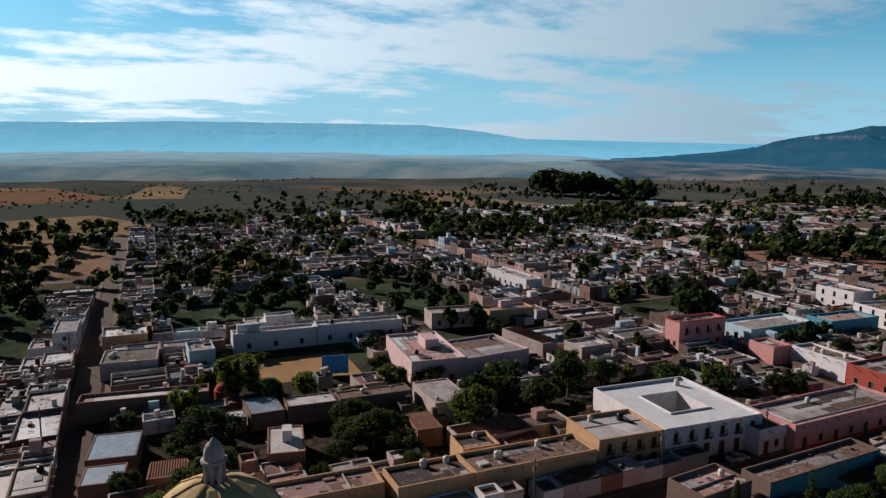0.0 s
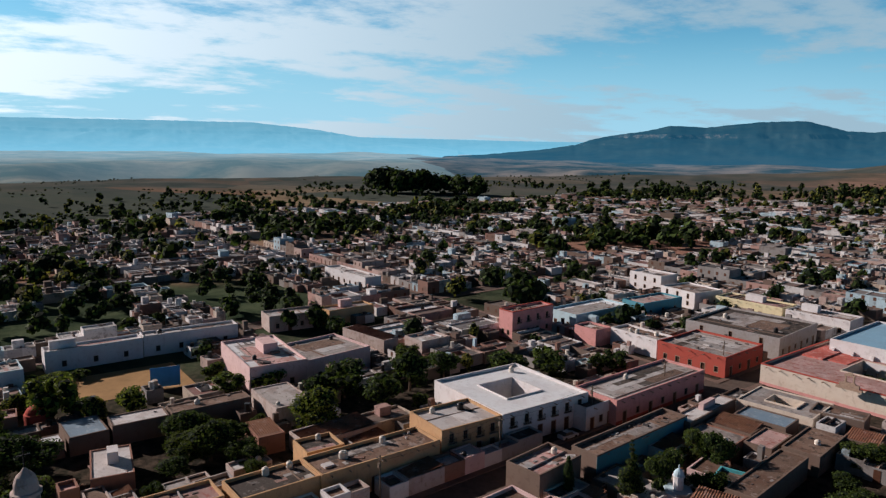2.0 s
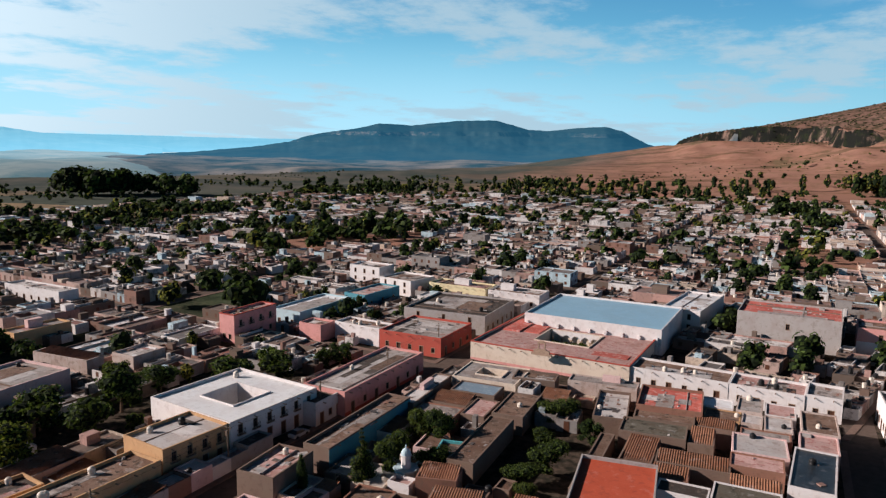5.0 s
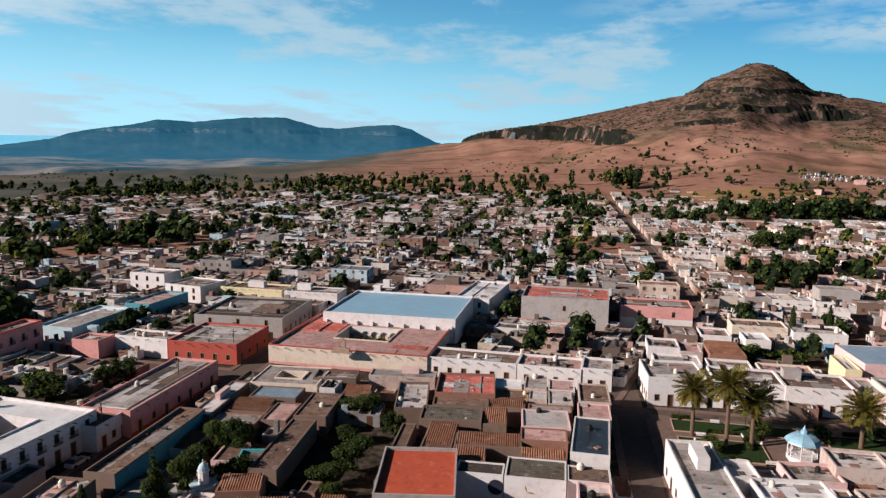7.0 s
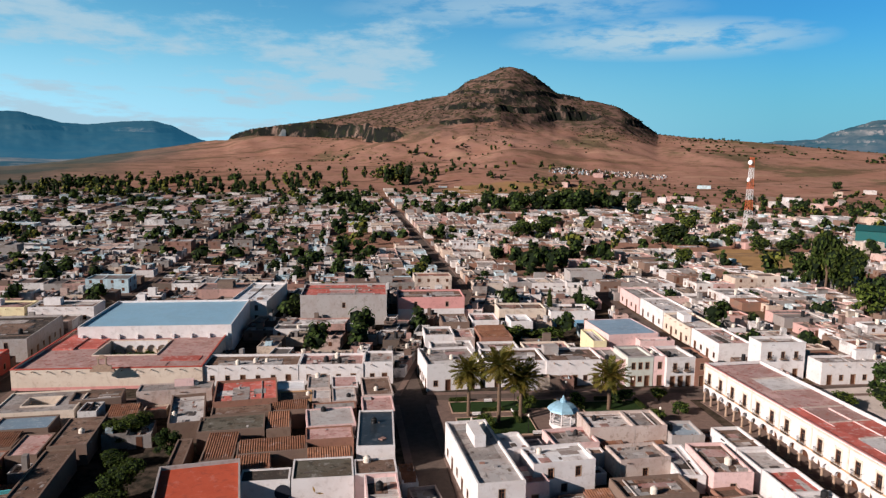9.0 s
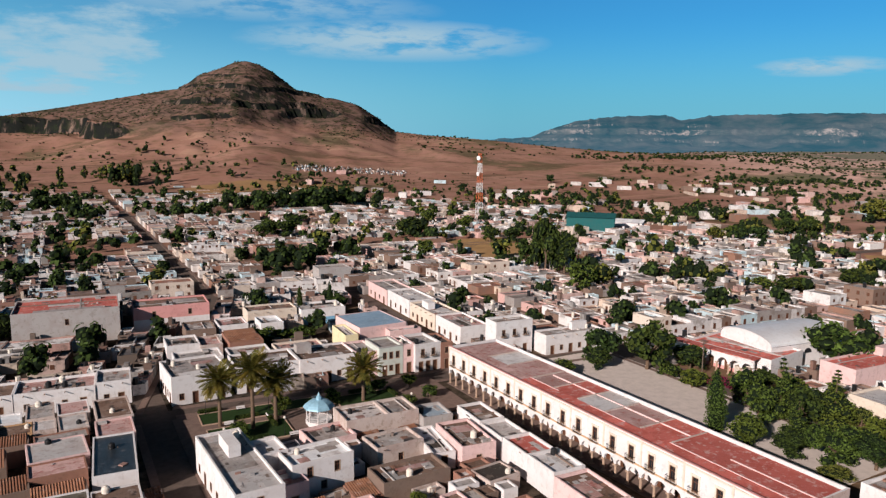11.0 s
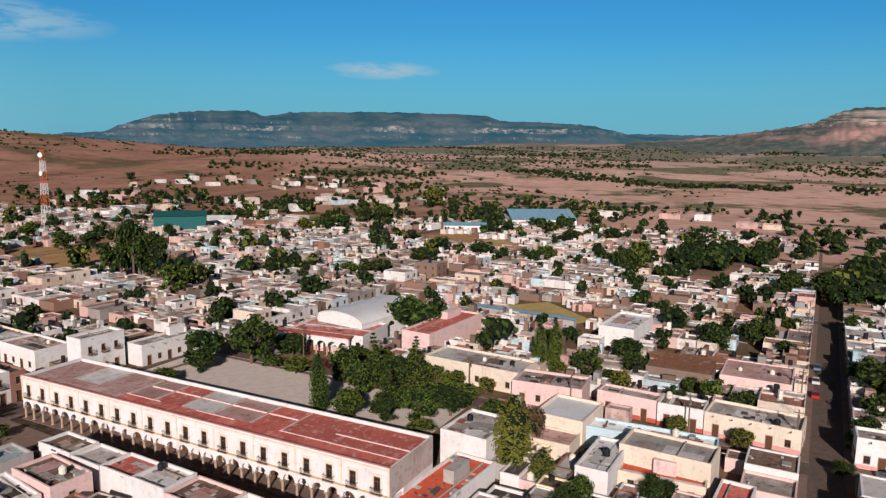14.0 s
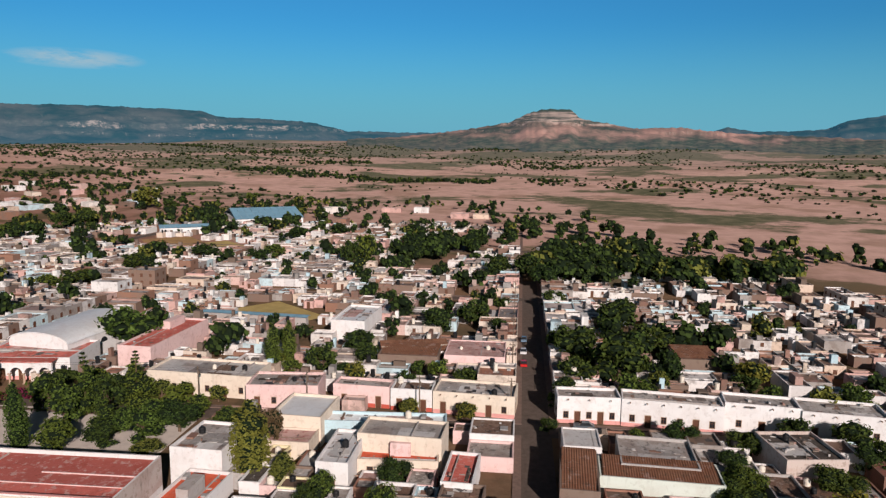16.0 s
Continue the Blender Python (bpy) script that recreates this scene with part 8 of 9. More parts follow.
rt = random.Random(5)
near_trees = 0
for x, y, size in YARDS:
    r = math.hypot(x, y)
    if size < 2.5 or not in_town(x, y) or taken(oblong(x, y, size * 0.5, size * 0.5, 0)):
        continue
    if rt.random() < ((0.45 if y > 150 and x > 0 else 0.75) if r < 175 else 0.40 if x < 30 else 0.26):
        w = min(size * rt.uniform(0.9, 1.6), 12)
        h = w * rt.uniform(0.75, 1.1) + 1.2
        if r < 175 and near_trees < 190:
            near_trees += 1
            tree("round", x, y, h, w, rt.choice(("dark", "dark", "mid", "yellow")), rt.randrange(3))
        else:
            far_clump(far_leaf if rt.random() < 0.85 else far_yellow, x, y, 0, w, h, rt, 330 if r < 330 else 90, 0.36 if r < 330 else 0.66)
# orchards, hedges and tree belts round the town
for k in range(4200):
    az = rt.uniform(-124, 108)
    edge = float(np.interp(az, EDGE_AZ, EDGE_R))
    r = edge * rt.uniform(0.55, 1.35)
    x, y = spot(az, r)
    dens = float(fbm(x / 80, y / 80, 3, 61))
    if dens < (0.585 if az > 28 else 0.51 if r < edge else 0.53) or r < 240:
        continue
    w = rt.uniform(3.5, 9)
    if not clear(x, y, w * 0.6):
        continue
    far_clump(far_leaf if rt.random() < 0.75 else far_yellow, float(x), float(y), float(land(x, y)) if r > 520 else 0, w, w * rt.uniform(0.8, 1.5), rt, 40)
for k in range(15000):
    az = rt.uniform(-124, 108)
    r = 480 + 2100 * rt.random() ** 1.5
    edge = float(np.interp(az, EDGE_AZ, EDGE_R))
    if r < edge * 1.08:
        continue
    x, y = spot(az, r)
    if float(fbm(x / 150, y / 150, 4, 71)) < (0.585 if az > -27 else 0.57):
        continue
    w = rt.uniform(2.0, 5.0)
    far_clump(scrub, float(x), float(y), float(land(x, y)) - 0.4, w, w * rt.uniform(0.5, 0.9), rt, 9, 1.0)
# hedges and belts of bush over the eastern plain
BELTS = (((1168, 483), (1075, 316), (993, 197), (1039, 104), (983, 34)), ((977, 1180), (1018, 1129), (1074, 1053), (1275, 1050)), ((922, 768), (911, 691), (880, 612)), ((851, 907), (878, 870), (932, 854)),
         ((1223, 935), (1311, 910)), ((2062, 157), (2028, 16)), ((1678, 714), (1705, 602), (1835, 522)), ((975, 651), (956, 544)), ((1072, -25), (1030, -57)), ((1950, 1036), (1892, 814)), ((1500, 60), (1420, -120)),
         ((760, 560), (800, 470)), ((1350, 420), (1380, 300)))
for belt in BELTS:
    for (xa, ya), (xb, yb) in zip(belt, belt[1:]):
        length = math.dist((xa, ya), (xb, yb))
        for k in range(int(length / 1.6)):
            s, side = rt.random(), rt.gauss(0, 1)
            wide = 5 + 0.012 * math.hypot(xa, ya) * float(fbm(xa / 60 + s * 4, ya / 60, 2, 9)) * 2
            x, y = xa + (xb - xa) * s - (yb - ya) / length * side * wide, ya + (yb - ya) * s + (xb - xa) / length * side * wide
            w = rt.uniform(4, 10)
            far_clump(scrub, x, y, float(land(x, y)) - 0.6, w, w * rt.uniform(0.6, 1.0), rt, 14, 0.9)
# the long belt of tall trees that closes the town to the east
for k in range(70):
    u = rt.random()
    x, y, h = 294 + 14 * u + rt.gauss(0, 7), -9 - 105 * u + rt.gauss(0, 3), rt.uniform(7, 14)
    far_clump(far_leaf if rt.random() < 0.7 else far_yellow, x, y, 0.0, h * rt.uniform(0.7, 1.0), h, rt, 260, 0.40)
# big trees at the east end of town
for x, y in ((454, 95), (414, 72), (392, 55), (345, 68), (331, 56), (374, 39), (379, 26), (392, 13), (432, 5), (472, -8), (344, -12), (331, -20), (327, -28), (358, -38), (452, -61), (353, -46), (340, -53), (300, -16), (291, -27), (297, -39), (308, -50),
             (203, 268), (196, 280), (214, 262), (180, 209), (612, 796), (512, 562), (419, 287), (501, 352), (453, 381), (378, 357), (359, 348), (418, 385), (470, 410), (352, 289), (390, 294), (562, 323), (550, 303), (575, 299), (310, 212), (304, 177), (235, 205), (430, 537), (464, 556), (506, 578)):
    for k in range(2):
        h = rt.uniform(7, 13)
        px, py = x + rt.uniform(-9, 9), y + rt.uniform(-9, 9)
        far_clump(far_yellow if rt.random() < 0.25 else far_leaf, px, py, float(land(px, py)) if math.hypot(px, py) > 520 else 0.0, h * rt.uniform(0.8, 1.1), h, rt, 300, 0.38)
# bush in drifts over the eastern plain, thicker towards the mesas
for k in range(9000):
    az, r = rt.uniform(-124, -27), 640 + 1750 * rt.random() ** 0.8
    if r < float(np.interp(az, EDGE_AZ, EDGE_R)) * 1.1:
        continue
    x, y = (float(v) for v in spot(az, r))
    if float(fbm(x / 170, y / 260, 4, 131)) < 0.565 - 0.00006 * (r - 640):
        continue
    w = rt.uniform(3.5, 9.0)
    far_clump(scrub if rt.random() < 0.7 else far_leaf, x, y, float(land(x, y)) - 0.8, w, w * rt.uniform(0.5, 0.8), rt, 10, 1.0)
for k in range(900):
    az = rt.uniform(-75, 5)
    r = float(np.interp(az, EDGE_AZ, EDGE_R)) * rt.uniform(0.82, 1.3)
    x, y = (float(v) for v in spot(az, r))
    if float(fbm(x / 70, y / 70, 3, 137)) < 0.56 or not clear(x, y, 4):
        continue
    h = rt.uniform(6, 14)
    far_clump(far_leaf if rt.random() < 0.6 else far_yellow, x, y, float(land(x, y)) if r > 520 else 0.0, h * rt.uniform(0.6, 0.95), h, rt, 90, 0.6)
# tree rows and groves on the western plateau
for xa, ya, xb, yb, n, h0, h1 in ((-700, 330, -560, 560, 26, 5, 9), (-520, 640, -330, 800, 34, 7, 16), (-640, 700, -470, 820, 16, 8, 15), (-300, 850, -120, 900, 26, 9, 20), (-230, 760, -60, 800, 22, 8, 15), (-760, 420, -900, 560, 12, 4, 8),
                                  (-420, 900, -250, 1000, 14, 6, 11), (-560, 250, -500, 330, 30, 7, 12), (-470, 200, -380, 260, 26, 6, 11)):
    for k in range(n):
        u = rt.random()
        x, y, h = xa + (xb - xa) * u + rt.gauss(0, 7), ya + (yb - ya) * u + rt.gauss(0, 7), rt.uniform(h0, h1)
        far_clump(far_leaf, x, y, float(land(x, y)) if math.hypot(x, y) > 520 else 0.0, h * rt.uniform(0.6, 1.0), h, rt, 110, 0.6)
# tall eucalyptus at the foot of the hill
for k in range(16):
    x, y, h = 84 + rt.gauss(0, 18), 905 + rt.gauss(0, 20), rt.uniform(17, 30)
    far_clump(far_yellow if rt.random() < 0.5 else far_leaf, x, y, float(land(x, y)) + h * 0.06, h * rt.uniform(0.4, 0.6), h, rt, 150, 0.55)


def sight(az, el):
    """Where a line of sight from the hovering point meets the land."""
    r = np.arange(540.0, 1640.0, 6.0)
    x, y = spot(az, r)
    below = np.nonzero(land(x, y) >= 56 + r * math.tan(radians(el)))[0]
    return float(r[below[0]]) if len(below) else 1640.0


tombs = Mesh()
for k in range(230):
    az = rt.uniform(-26.0, -17.0)
    r = sight(az, rt.uniform(-2.35, -1.95) + 0.045 * (az + 20))
    x, y = (float(v) for v in spot(az, r))
    z, w, h = float(land(x, y)), rt.uniform(1.2, 3.6), rt.uniform(0.9, 3.0)
    tombs.prism(oblong(x, y, w, w * rt.uniform(0.6, 1.2), 20), z - 1.0, z + h)
    tombs.prism(oblong(x, y, w * 0.5, w * 0.4, 20), z + h, z + h * 1.3)
tagged(new("cemetery_tombs", tombs.make("cemetery_tombs", FAR_WALL)), "pale tombs of a cemetery on the hillside", "tombs", kind="stuff")
# heath on the upper hill
for k in range(9000):
    x, y = spot(rt.uniform(-32, 10), rt.uniform(1080, 1665))
    z = float(land(x, y))
    if z < 62 or float(fbm(x / 70, y / 70, 3, 97)) < 0.50 - 0.0009 * (z - 62):
        continue
    w = rt.uniform(2.5, 6.0)
    far_clump(scrub, float(x), float(y), z - 0.9, w, w * rt.uniform(0.4, 0.6), rt, 5, 0.8)
# tall thin trees along the foot of the hill
for k in range(75):
    az = rt.uniform(-8, 30)
    x, y = spot(az, float(np.interp(az, EDGE_AZ, EDGE_R)) * rt.uniform(0.86, 1.08))
    h = rt.uniform(11, 24)
    far_clump(far_yellow if rt.random() < 0.6 else far_leaf, float(x), float(y), float(land(x, y)) + h * 0.08, h * rt.uniform(0.35, 0.6), h, rt, 90, 0.6)
for msh, mat, nm, lab in ((far_leaf, LEAF["dark"], "far_trees", "dark green trees scattered through and round the town"),
                          (far_yellow, LEAF["yellow"], "far_yellow_trees", "yellow-green trees round the town"), (scrub, LEAF["dark"], "scrub", "dark scrub bushes dotted over dry land")):
    tagged(new(nm, msh.make(nm, [mat, CROWN_SHADE])), lab, "trees", kind="stuff")


# ---- on the near roofs: water tanks, stair heads, low walls, loose sheets ----
def tank_mesh(mat):
    m = Mesh()
    prof = [(0.50, 0.0), (0.55, 0.12), (0.55, 0.45), (0.52, 0.5), (0.55, 0.55), (0.55, 0.95), (0.42, 1.12), (0.22, 1.2), (0.2, 1.3), (0.02, 1.3)]
    n = 14
    for (r0, z0), (r1, z1) in zip(prof, prof[1:]):
        for k in range(n):
            a, b = 2 * math.pi * k / n, 2 * math.pi * (k + 1) / n
            m.quad((r0 * math.cos(a), r0 * math.sin(a), z0), (r0 * math.cos(b), r0 * math.sin(b), z0), (r1 * math.cos(b), r1 * math.sin(b), z1), (r1 * math.cos(a), r1 * math.sin(a), z1))
    return m.make("water_tank", mat)


TANKS = [tank_mesh(TANK_BLACK), tank_mesh(TANK_WHITE)]
rr = random.Random(23)
tanks = 0
for ring, h, owner in ROOFS:
    deck = h - 0.55
    c = Vector((sum(p[0] for p in ring) / 4, sum(p[1] for p in ring) / 4))
    area = math.dist(ring[0], ring[1]) * math.dist(ring[1], ring[2])
    vault = owner["label"].startswith("pale buttressed")
    if area < 12 or vault or any(k in owner["label"] for k in ("red painted", "blue-grey tin", "tin sheets", "cream hall with a white")):
        continue

    def at(u, v, ring=ring):
        return tuple((1 - v) * ((1 - u) * a + u * b) + v * ((1 - u) * d + u * c2) for a, b, c2, d in zip(*ring))

    holed = "courtyard" in owner["label"]
    if rr.random() < 0.5 and tanks < 190:
        for k in range(1 if area < 90 else rr.choice((1, 1, 2, 3))):
            x, y = at(rr.uniform(0.1, 0.9), rr.uniform(0.72, 0.9) if holed else rr.uniform(0.15, 0.9))
            dark = rr.random() < 0.5
            ob = new("water_tank", TANKS[0 if dark else 1])
            ob.matrix_basis = pose(x, y, deck - 0.02, 0, 0, rr.uniform(0, 90)) @ Matrix.Scale(rr.uniform(0.8, 1.15), 4)
            tagged(ob, "black plastic water tank on a flat roof" if dark else "cream plastic water tank on a flat roof", "water tank", "roof water tanks")
            tanks += 1
    o = owner.location
    if not holed and area > 25 and not any(k in owner["label"] for k in ("red painted", "metal roof", "red terrace", "terracotta", "with a red roof")):
        # mended stretches of the deck, each with a colour of its own
        for k in range(min(int(area / 22) + 1, 6)):
            if rr.random() < 0.7:
                u, v = rr.uniform(0.04, 0.7), rr.uniform(0.04, 0.7)
                du, dv = rr.uniform(0.12, 0.9 - u), rr.uniform(0.12, 0.9 - v)
                m = Mesh()
                m.prism([(p[0] - o.x, p[1] - o.y) for p in (at(u, v), at(u + du, v), at(u + du, v + dv), at(u, v + dv))], deck - 0.05, deck + 0.012 + 0.008 * k)
                child("roof_patch", m.make("roof_patch", ROOF[rr.choice(("grey", "pale", "brown", "dark", "pink", "grey", "pale"))]), owner)
    if not holed and rr.random() < 0.85:
        strew(ring, deck, int(min(area / 5, 26) * rr.uniform(0.5, 1.3)), rr)
    if not holed:
        # low partition walls across the roof deck
        for k in range(0 if area < 40 else rr.choice((0, 0, 1, 1)) + int(area > 180)):
            u = rr.uniform(0.15, 0.85)
            pts = [at(u, 0.03), at(u + 0.012, 0.03), at(u + 0.012, 0.97), at(u, 0.97)] if rr.random() < 0.7 else [at(0.03, u), at(0.97, u), at(0.97, u + 0.014), at(0.03, u + 0.014)]
            m = Mesh()
            m.prism([(p[0] - o.x, p[1] - o.y) for p in pts], deck - 0.05, deck + rr.uniform(0.10, 0.4))
            child("roof_kerb", m.make("roof_kerb", WALL[rr.choice(("grey", "grey", "adobe"))]), owner)
        if area > 60 and rr.random() < 0.16:
            u, v = rr.uniform(0.06, 0.65), rr.uniform(0.4, 0.7)
            m = Mesh()
            m.prism([(p[0] - o.x, p[1] - o.y) for p in (at(u, v), at(u + 0.26, v), at(u + 0.26, v + 0.26), at(u, v + 0.26))], deck - 0.05, deck + rr.uniform(1.6, 2.5))
            child("stair_head", m.make("stair_head", WALL[rr.choice(("grey", "white", "pale_pink"))]), owner)


tagged(new("roof_litter", litter.make("roof_litter", LITTER)), "boards, bricks and scraps lying on flat roofs", "litter", kind="stuff")


# ---- school gable, hall buttresses ----
g = thing("bell_gable", -52.5, 161.2, 4.9, "carved stone gable over the school door", "gable")
m = Mesh()
m.box(-2.6, -0.35, 0.0, 2.6, 0.35, 0.5)
m.box(-2.0, -0.3, 0.5, 2.0, 0.3, 1.3)
m.box(-1.2, -0.28, 1.3, 1.2, 0.28, 1.6)
child("base", m.make("base", STONE), g)
for x in (-0.95, 0.65):
    m = Mesh()
    m.box(x, -0.22, 1.6, x + 0.3, 0.22, 3.0)
    child("pier", m.make("pier", STONE), g)
m = Mesh()
m.box(-1.1, -0.26, 3.0, 1.1, 0.26, 3.3)
m.box(-0.5, -0.2, 3.3, 0.5, 0.2, 3.7)
child("cap", m.make("cap", STONE), g)


bt = Mesh()
bt.v += [(-0.3, -0.1, 0), (0.3, -0.1, 0), (0.3, 1.3, 0), (-0.3, 1.3, 0), (-0.3, 0.55, 5.6), (0.3, 0.55, 5.6), (0.3, 1.3, 5.6), (-0.3, 1.3, 5.6)]
bt.f += [(0, 1, 5, 4), (1, 2, 6, 5), (3, 0, 4, 7), (4, 5, 6, 7), (2, 3, 7, 6)]
bt.m += [0] * 5
bt_me = bt.make("buttress", WALL["white"])
hall = next(e for _, _, e in ROOFS if e["label"].startswith("pale buttressed"))
for k in range(9):
    child("buttress", bt_me, hall, "", pose(0, 0, 0, 0, 0, -2.1) @ pose(-18.4 + 4.6 * k, -16.7, 0))


# ---- balconies of the two-storey fronts ----
def find(words):
    return next(e for _, _, e in ROOFS if e["label"].startswith(words))


BAL, RAIL = balcony_meshes(1.7)
for words, w, d, turn, h, n in (("two-storey white hotel", 22.3, 22.9, 83.6, 6.6, 6), ("two-storey ochre house", 13.5, 10.8, 83.3, 6.4, 4), ("tall pink two-storey", 17.2, 5.6, 87.9, 8.2, 4),
                                       ("white block with two tiers", 11.4, 5.8, -3.0, 9.2, 3), ("white two-storey house with small", 7.1, 9.6, -0.2, 7.0, 2)):
    owner = find(words)
    step = (w - 1.2) / n
    for k in range(n):
        bp = child("balcony", BAL, owner, "", pose(0, 0, 0, 0, 0, turn) @ pose(-w / 2 + 0.6 + step * (k + 0.5), -d / 2, h * 0.56 - 0.02))
        tagged(child("railing", RAIL, bp, "wrought-iron railing"), kind="stuff")

# ---- school roof: red painted decks at different levels, clipped bushes in the court ----
school = find("long cream school")
for x, y, w, d, z in ((-16.5, 5.5, 5.0, 13.0, 0.45), (-11.2, 6.0, 5.0, 12.0, 0.16), (14.2, -9.5, 9.0, 3.6, 0.14), (8.5, 12.5, 7.0, 3.0, 0.14), (-3, -13.6, 30, 3.6, 0.10)):
    m = Mesh()
    m.prism(oblong(0, 0, w, d, 0), 4.3, 4.45 + z)
    child("roof_deck", m.make("roof_deck", ROOF["red" if w < 10 else "pink"]), school, "red painted roof deck", pose(0, 0, 0, 0, 0, -2.8) @ pose(x, y, 0))
for x, y in ((-55, 182), (-51.5, 181), (-48, 182.5), (-53, 178.5), (-47.5, 179)):
    tree("round", x, y, 3.6, 4.0, "mid", int(-x) % 3, label="clipped bush in the school courtyard")

# ---- utility poles with wires along the streets ----
POLE_WOOD = plain("pole_wood", (0.17, 0.13, 0.10), 0.9, 0, 0.4, 2)


def pole_mesh():
    m = Mesh()
    limb(m, (0, 0, -0.3), (0, 0, 8.6), 0.16, 0.11, 8)
    m.box(-0.9, -0.06, 7.9, 0.9, 0.06, 8.05)
    m.box(-0.22, -0.35, 6.6, 0.22, -0.05, 7.4)
    return m.make("pole", POLE_WOOD)


POLE = pole_mesh()
spots = [(140 + 27 * k, 1.1 + 0.1 * k) for k in range(7)]
rows_of_poles = [spots, [(-88 + 0.3 * k - 4 + 8.5, 60 + 26 * k) for k in range(5)], [(138.6, 20 + 24 * k) for k in range(5)], [(-140 - 27 * k, -8 + 2.2 * k) for k in range(6)]]
for line in rows_of_poles:
    for x, y in line:
        ob = new("utility_pole", POLE)
        ob.matrix_basis = pose(x, y, 0, 0, 0, 90 if abs(line[1][1] - line[0][1]) < 10 else 0)
        tagged(ob, "wooden utility pole with a crossarm at the kerb", "pole", "utility poles")
    w = Mesh()
    for (xa, ya), (xb, yb) in zip(line, line[1:]):
        for o in (-0.7, 0.7):
            last = None
            for k in range(7):
                s = k / 6
                p = (xa + (xb - xa) * s + o * (0.0 if abs(yb - ya) < 10 else 1.0), ya + (yb - ya) * s + o * (1.0 if abs(yb - ya) < 10 else 0.0), 8.05 - 2.4 * s * (1 - s))
                if last:
                    limb(w, last, p, 0.018, 0.018, 3)
                last = p
    tagged(new("power_line", w.make("power_line", IRON)), "thin dark power wires between the poles", "wire", kind="stuff")


# ---- market gallery: round arches before the market front ----
gal = thing("market_gallery", 145.6, 118.4, 0, "white gallery of round arches under a red market roof", "building")
gal.rotation_euler = (0, 0, radians(-82.2))
claim(oblong(145.6, 118.4, 22.9, 3.3, -82.2))
pitch = 22.9 / 7
bay_mesh, post_mesh = arch_bay(pitch, 5.2, 2.6, 0.45, 0.5), column_mesh(2.6, 0.24)
for k in range(8):
    if k < 7:
        child("arch", bay_mesh, gal, "", pose(-11.45 + pitch * (k + 0.5), -1.3, 0))
    child("column", post_mesh, gal, "", pose(min(max(-11.45 + pitch * k, -11.2), 11.2), -1.3, -0.05))
m = Mesh()
m.box(-11.5, -1.7, 5.2, 11.5, 1.55, 5.42)
child("roof", m.make("roof", ROOF["red"]), gal, "worn red roof strip")

# ---- school courtyard: arches on its far and side walks ----
yard = thing("courtyard_arcade", -51.3, 180.9, 0, "white arches round the school courtyard", "arcade")
yard.rotation_euler = (0, 0, radians(-2.8))
bay_mesh, post_mesh = arch_bay(2.7, 4.6, 2.5, 0.4, 0.45), column_mesh(2.5, 0.2)
for k in range(5):
    child("arch", bay_mesh, yard, "", pose(-6.75 + 2.7 * (k + 0.5), 5.8, 0))
for k in range(6):
    child("column", post_mesh, yard, "", pose(-6.7 + 2.68 * k, 5.8, -0.05))

# ---- long tiled gallery in a garden ----
tg = thing("tiled_gallery", 174.5, 26.5, 0, "long low gallery under a clay tile roof in a garden", "gallery")
tg.rotation_euler = (0, 0, radians(-75))
bay_mesh, post_mesh = arch_bay(2.8, 3.9, 2.0, 0.4, 0.45), column_mesh(2.0, 0.2)
for k in range(6):
    child("arch", bay_mesh, tg, "", pose(-8.4 + 2.8 * (k + 0.5), -3.4, 0))
for k in range(7):
    child("column", post_mesh, tg, "", pose(-8.3 + 2.77 * k, -3.4, -0.05))
m = Mesh()
m.box(-8.6, -0.4, -0.1, 8.6, 3.9, 4.5)
child("wall", m.make("wall", WALL["cream"]), tg)
m = Mesh()
for k in range(85):
    xa, xb = -8.8 + 0.207 * k, -8.8 + 0.207 * (k + 1)
    za, zb = 0.09 * (k % 2), 0.09 * ((k + 1) % 2)
    m.quad((xa, -4.0, 3.95 + za), (xb, -4.0, 3.95 + zb), (xb, 4.1, 4.95 + zb), (xa, 4.1, 4.95 + za))
child("tile_roof", m.make("tile_roof", TILE), tg, "ribbed clay tile roof")

# ---- the square: benches, lamps, hedges, small trees ----
def bench_parts():
    seat, back, leg = Mesh(), Mesh(), Mesh()
    seat.box(-0.9, -0.22, 0.42, 0.9, 0.24, 0.48)
    back.box(-0.9, 0.22, 0.55, 0.9, 0.28, 0.92)
    leg.box(-0.05, -0.2, 0, 0.05, 0.27, 0.42)
    return seat.make("seat", WALL["white"]), back.make("backrest", WALL["white"]), leg.make("leg", IRON)


SEAT, BACKREST, LEG = bench_parts()
for x, y, turn in ((28, 126, 0), (33, 126, 0), (38, 126.2, 0), (50, 126, 0), (36, 137.5, 90), (49.5, 134, 90), (40, 143, 0), (48, 143, 0), (32, 144.3, 0), (52, 131, 90), (28, 137, 0), (60, 143, 0)):
    bn = thing("bench", x, y, 0.14, "white cast-iron bench on the square", "bench", "benches of the square")
    bn.rotation_euler = (0, 0, radians(turn))
    child("seat", SEAT, bn)
    child("backrest", BACKREST, bn)
    for o in (-0.75, 0.75):
        child("leg", LEG, bn, "", pose(o, 0, 0))
post, globe = Mesh(), Mesh()
limb(post, (0, 0, 0), (0, 0, 0.6), 0.14, 0.08, 8)
limb(post, (0, 0, 0.6), (0, 0, 3.3), 0.06, 0.045, 8)
prof = [(0.05, 3.25), (0.2, 3.4), (0.26, 3.6), (0.2, 3.8), (0.03, 3.95)]
for (r0, z0), (r1, z1) in zip(prof, prof[1:]):
    limb(globe, (0, 0, z0), (0, 0, z1), r0, r1, 10)
post_me, globe_me = post.make("post", IRON), globe.make("lamp_globe", TANK_WHITE)
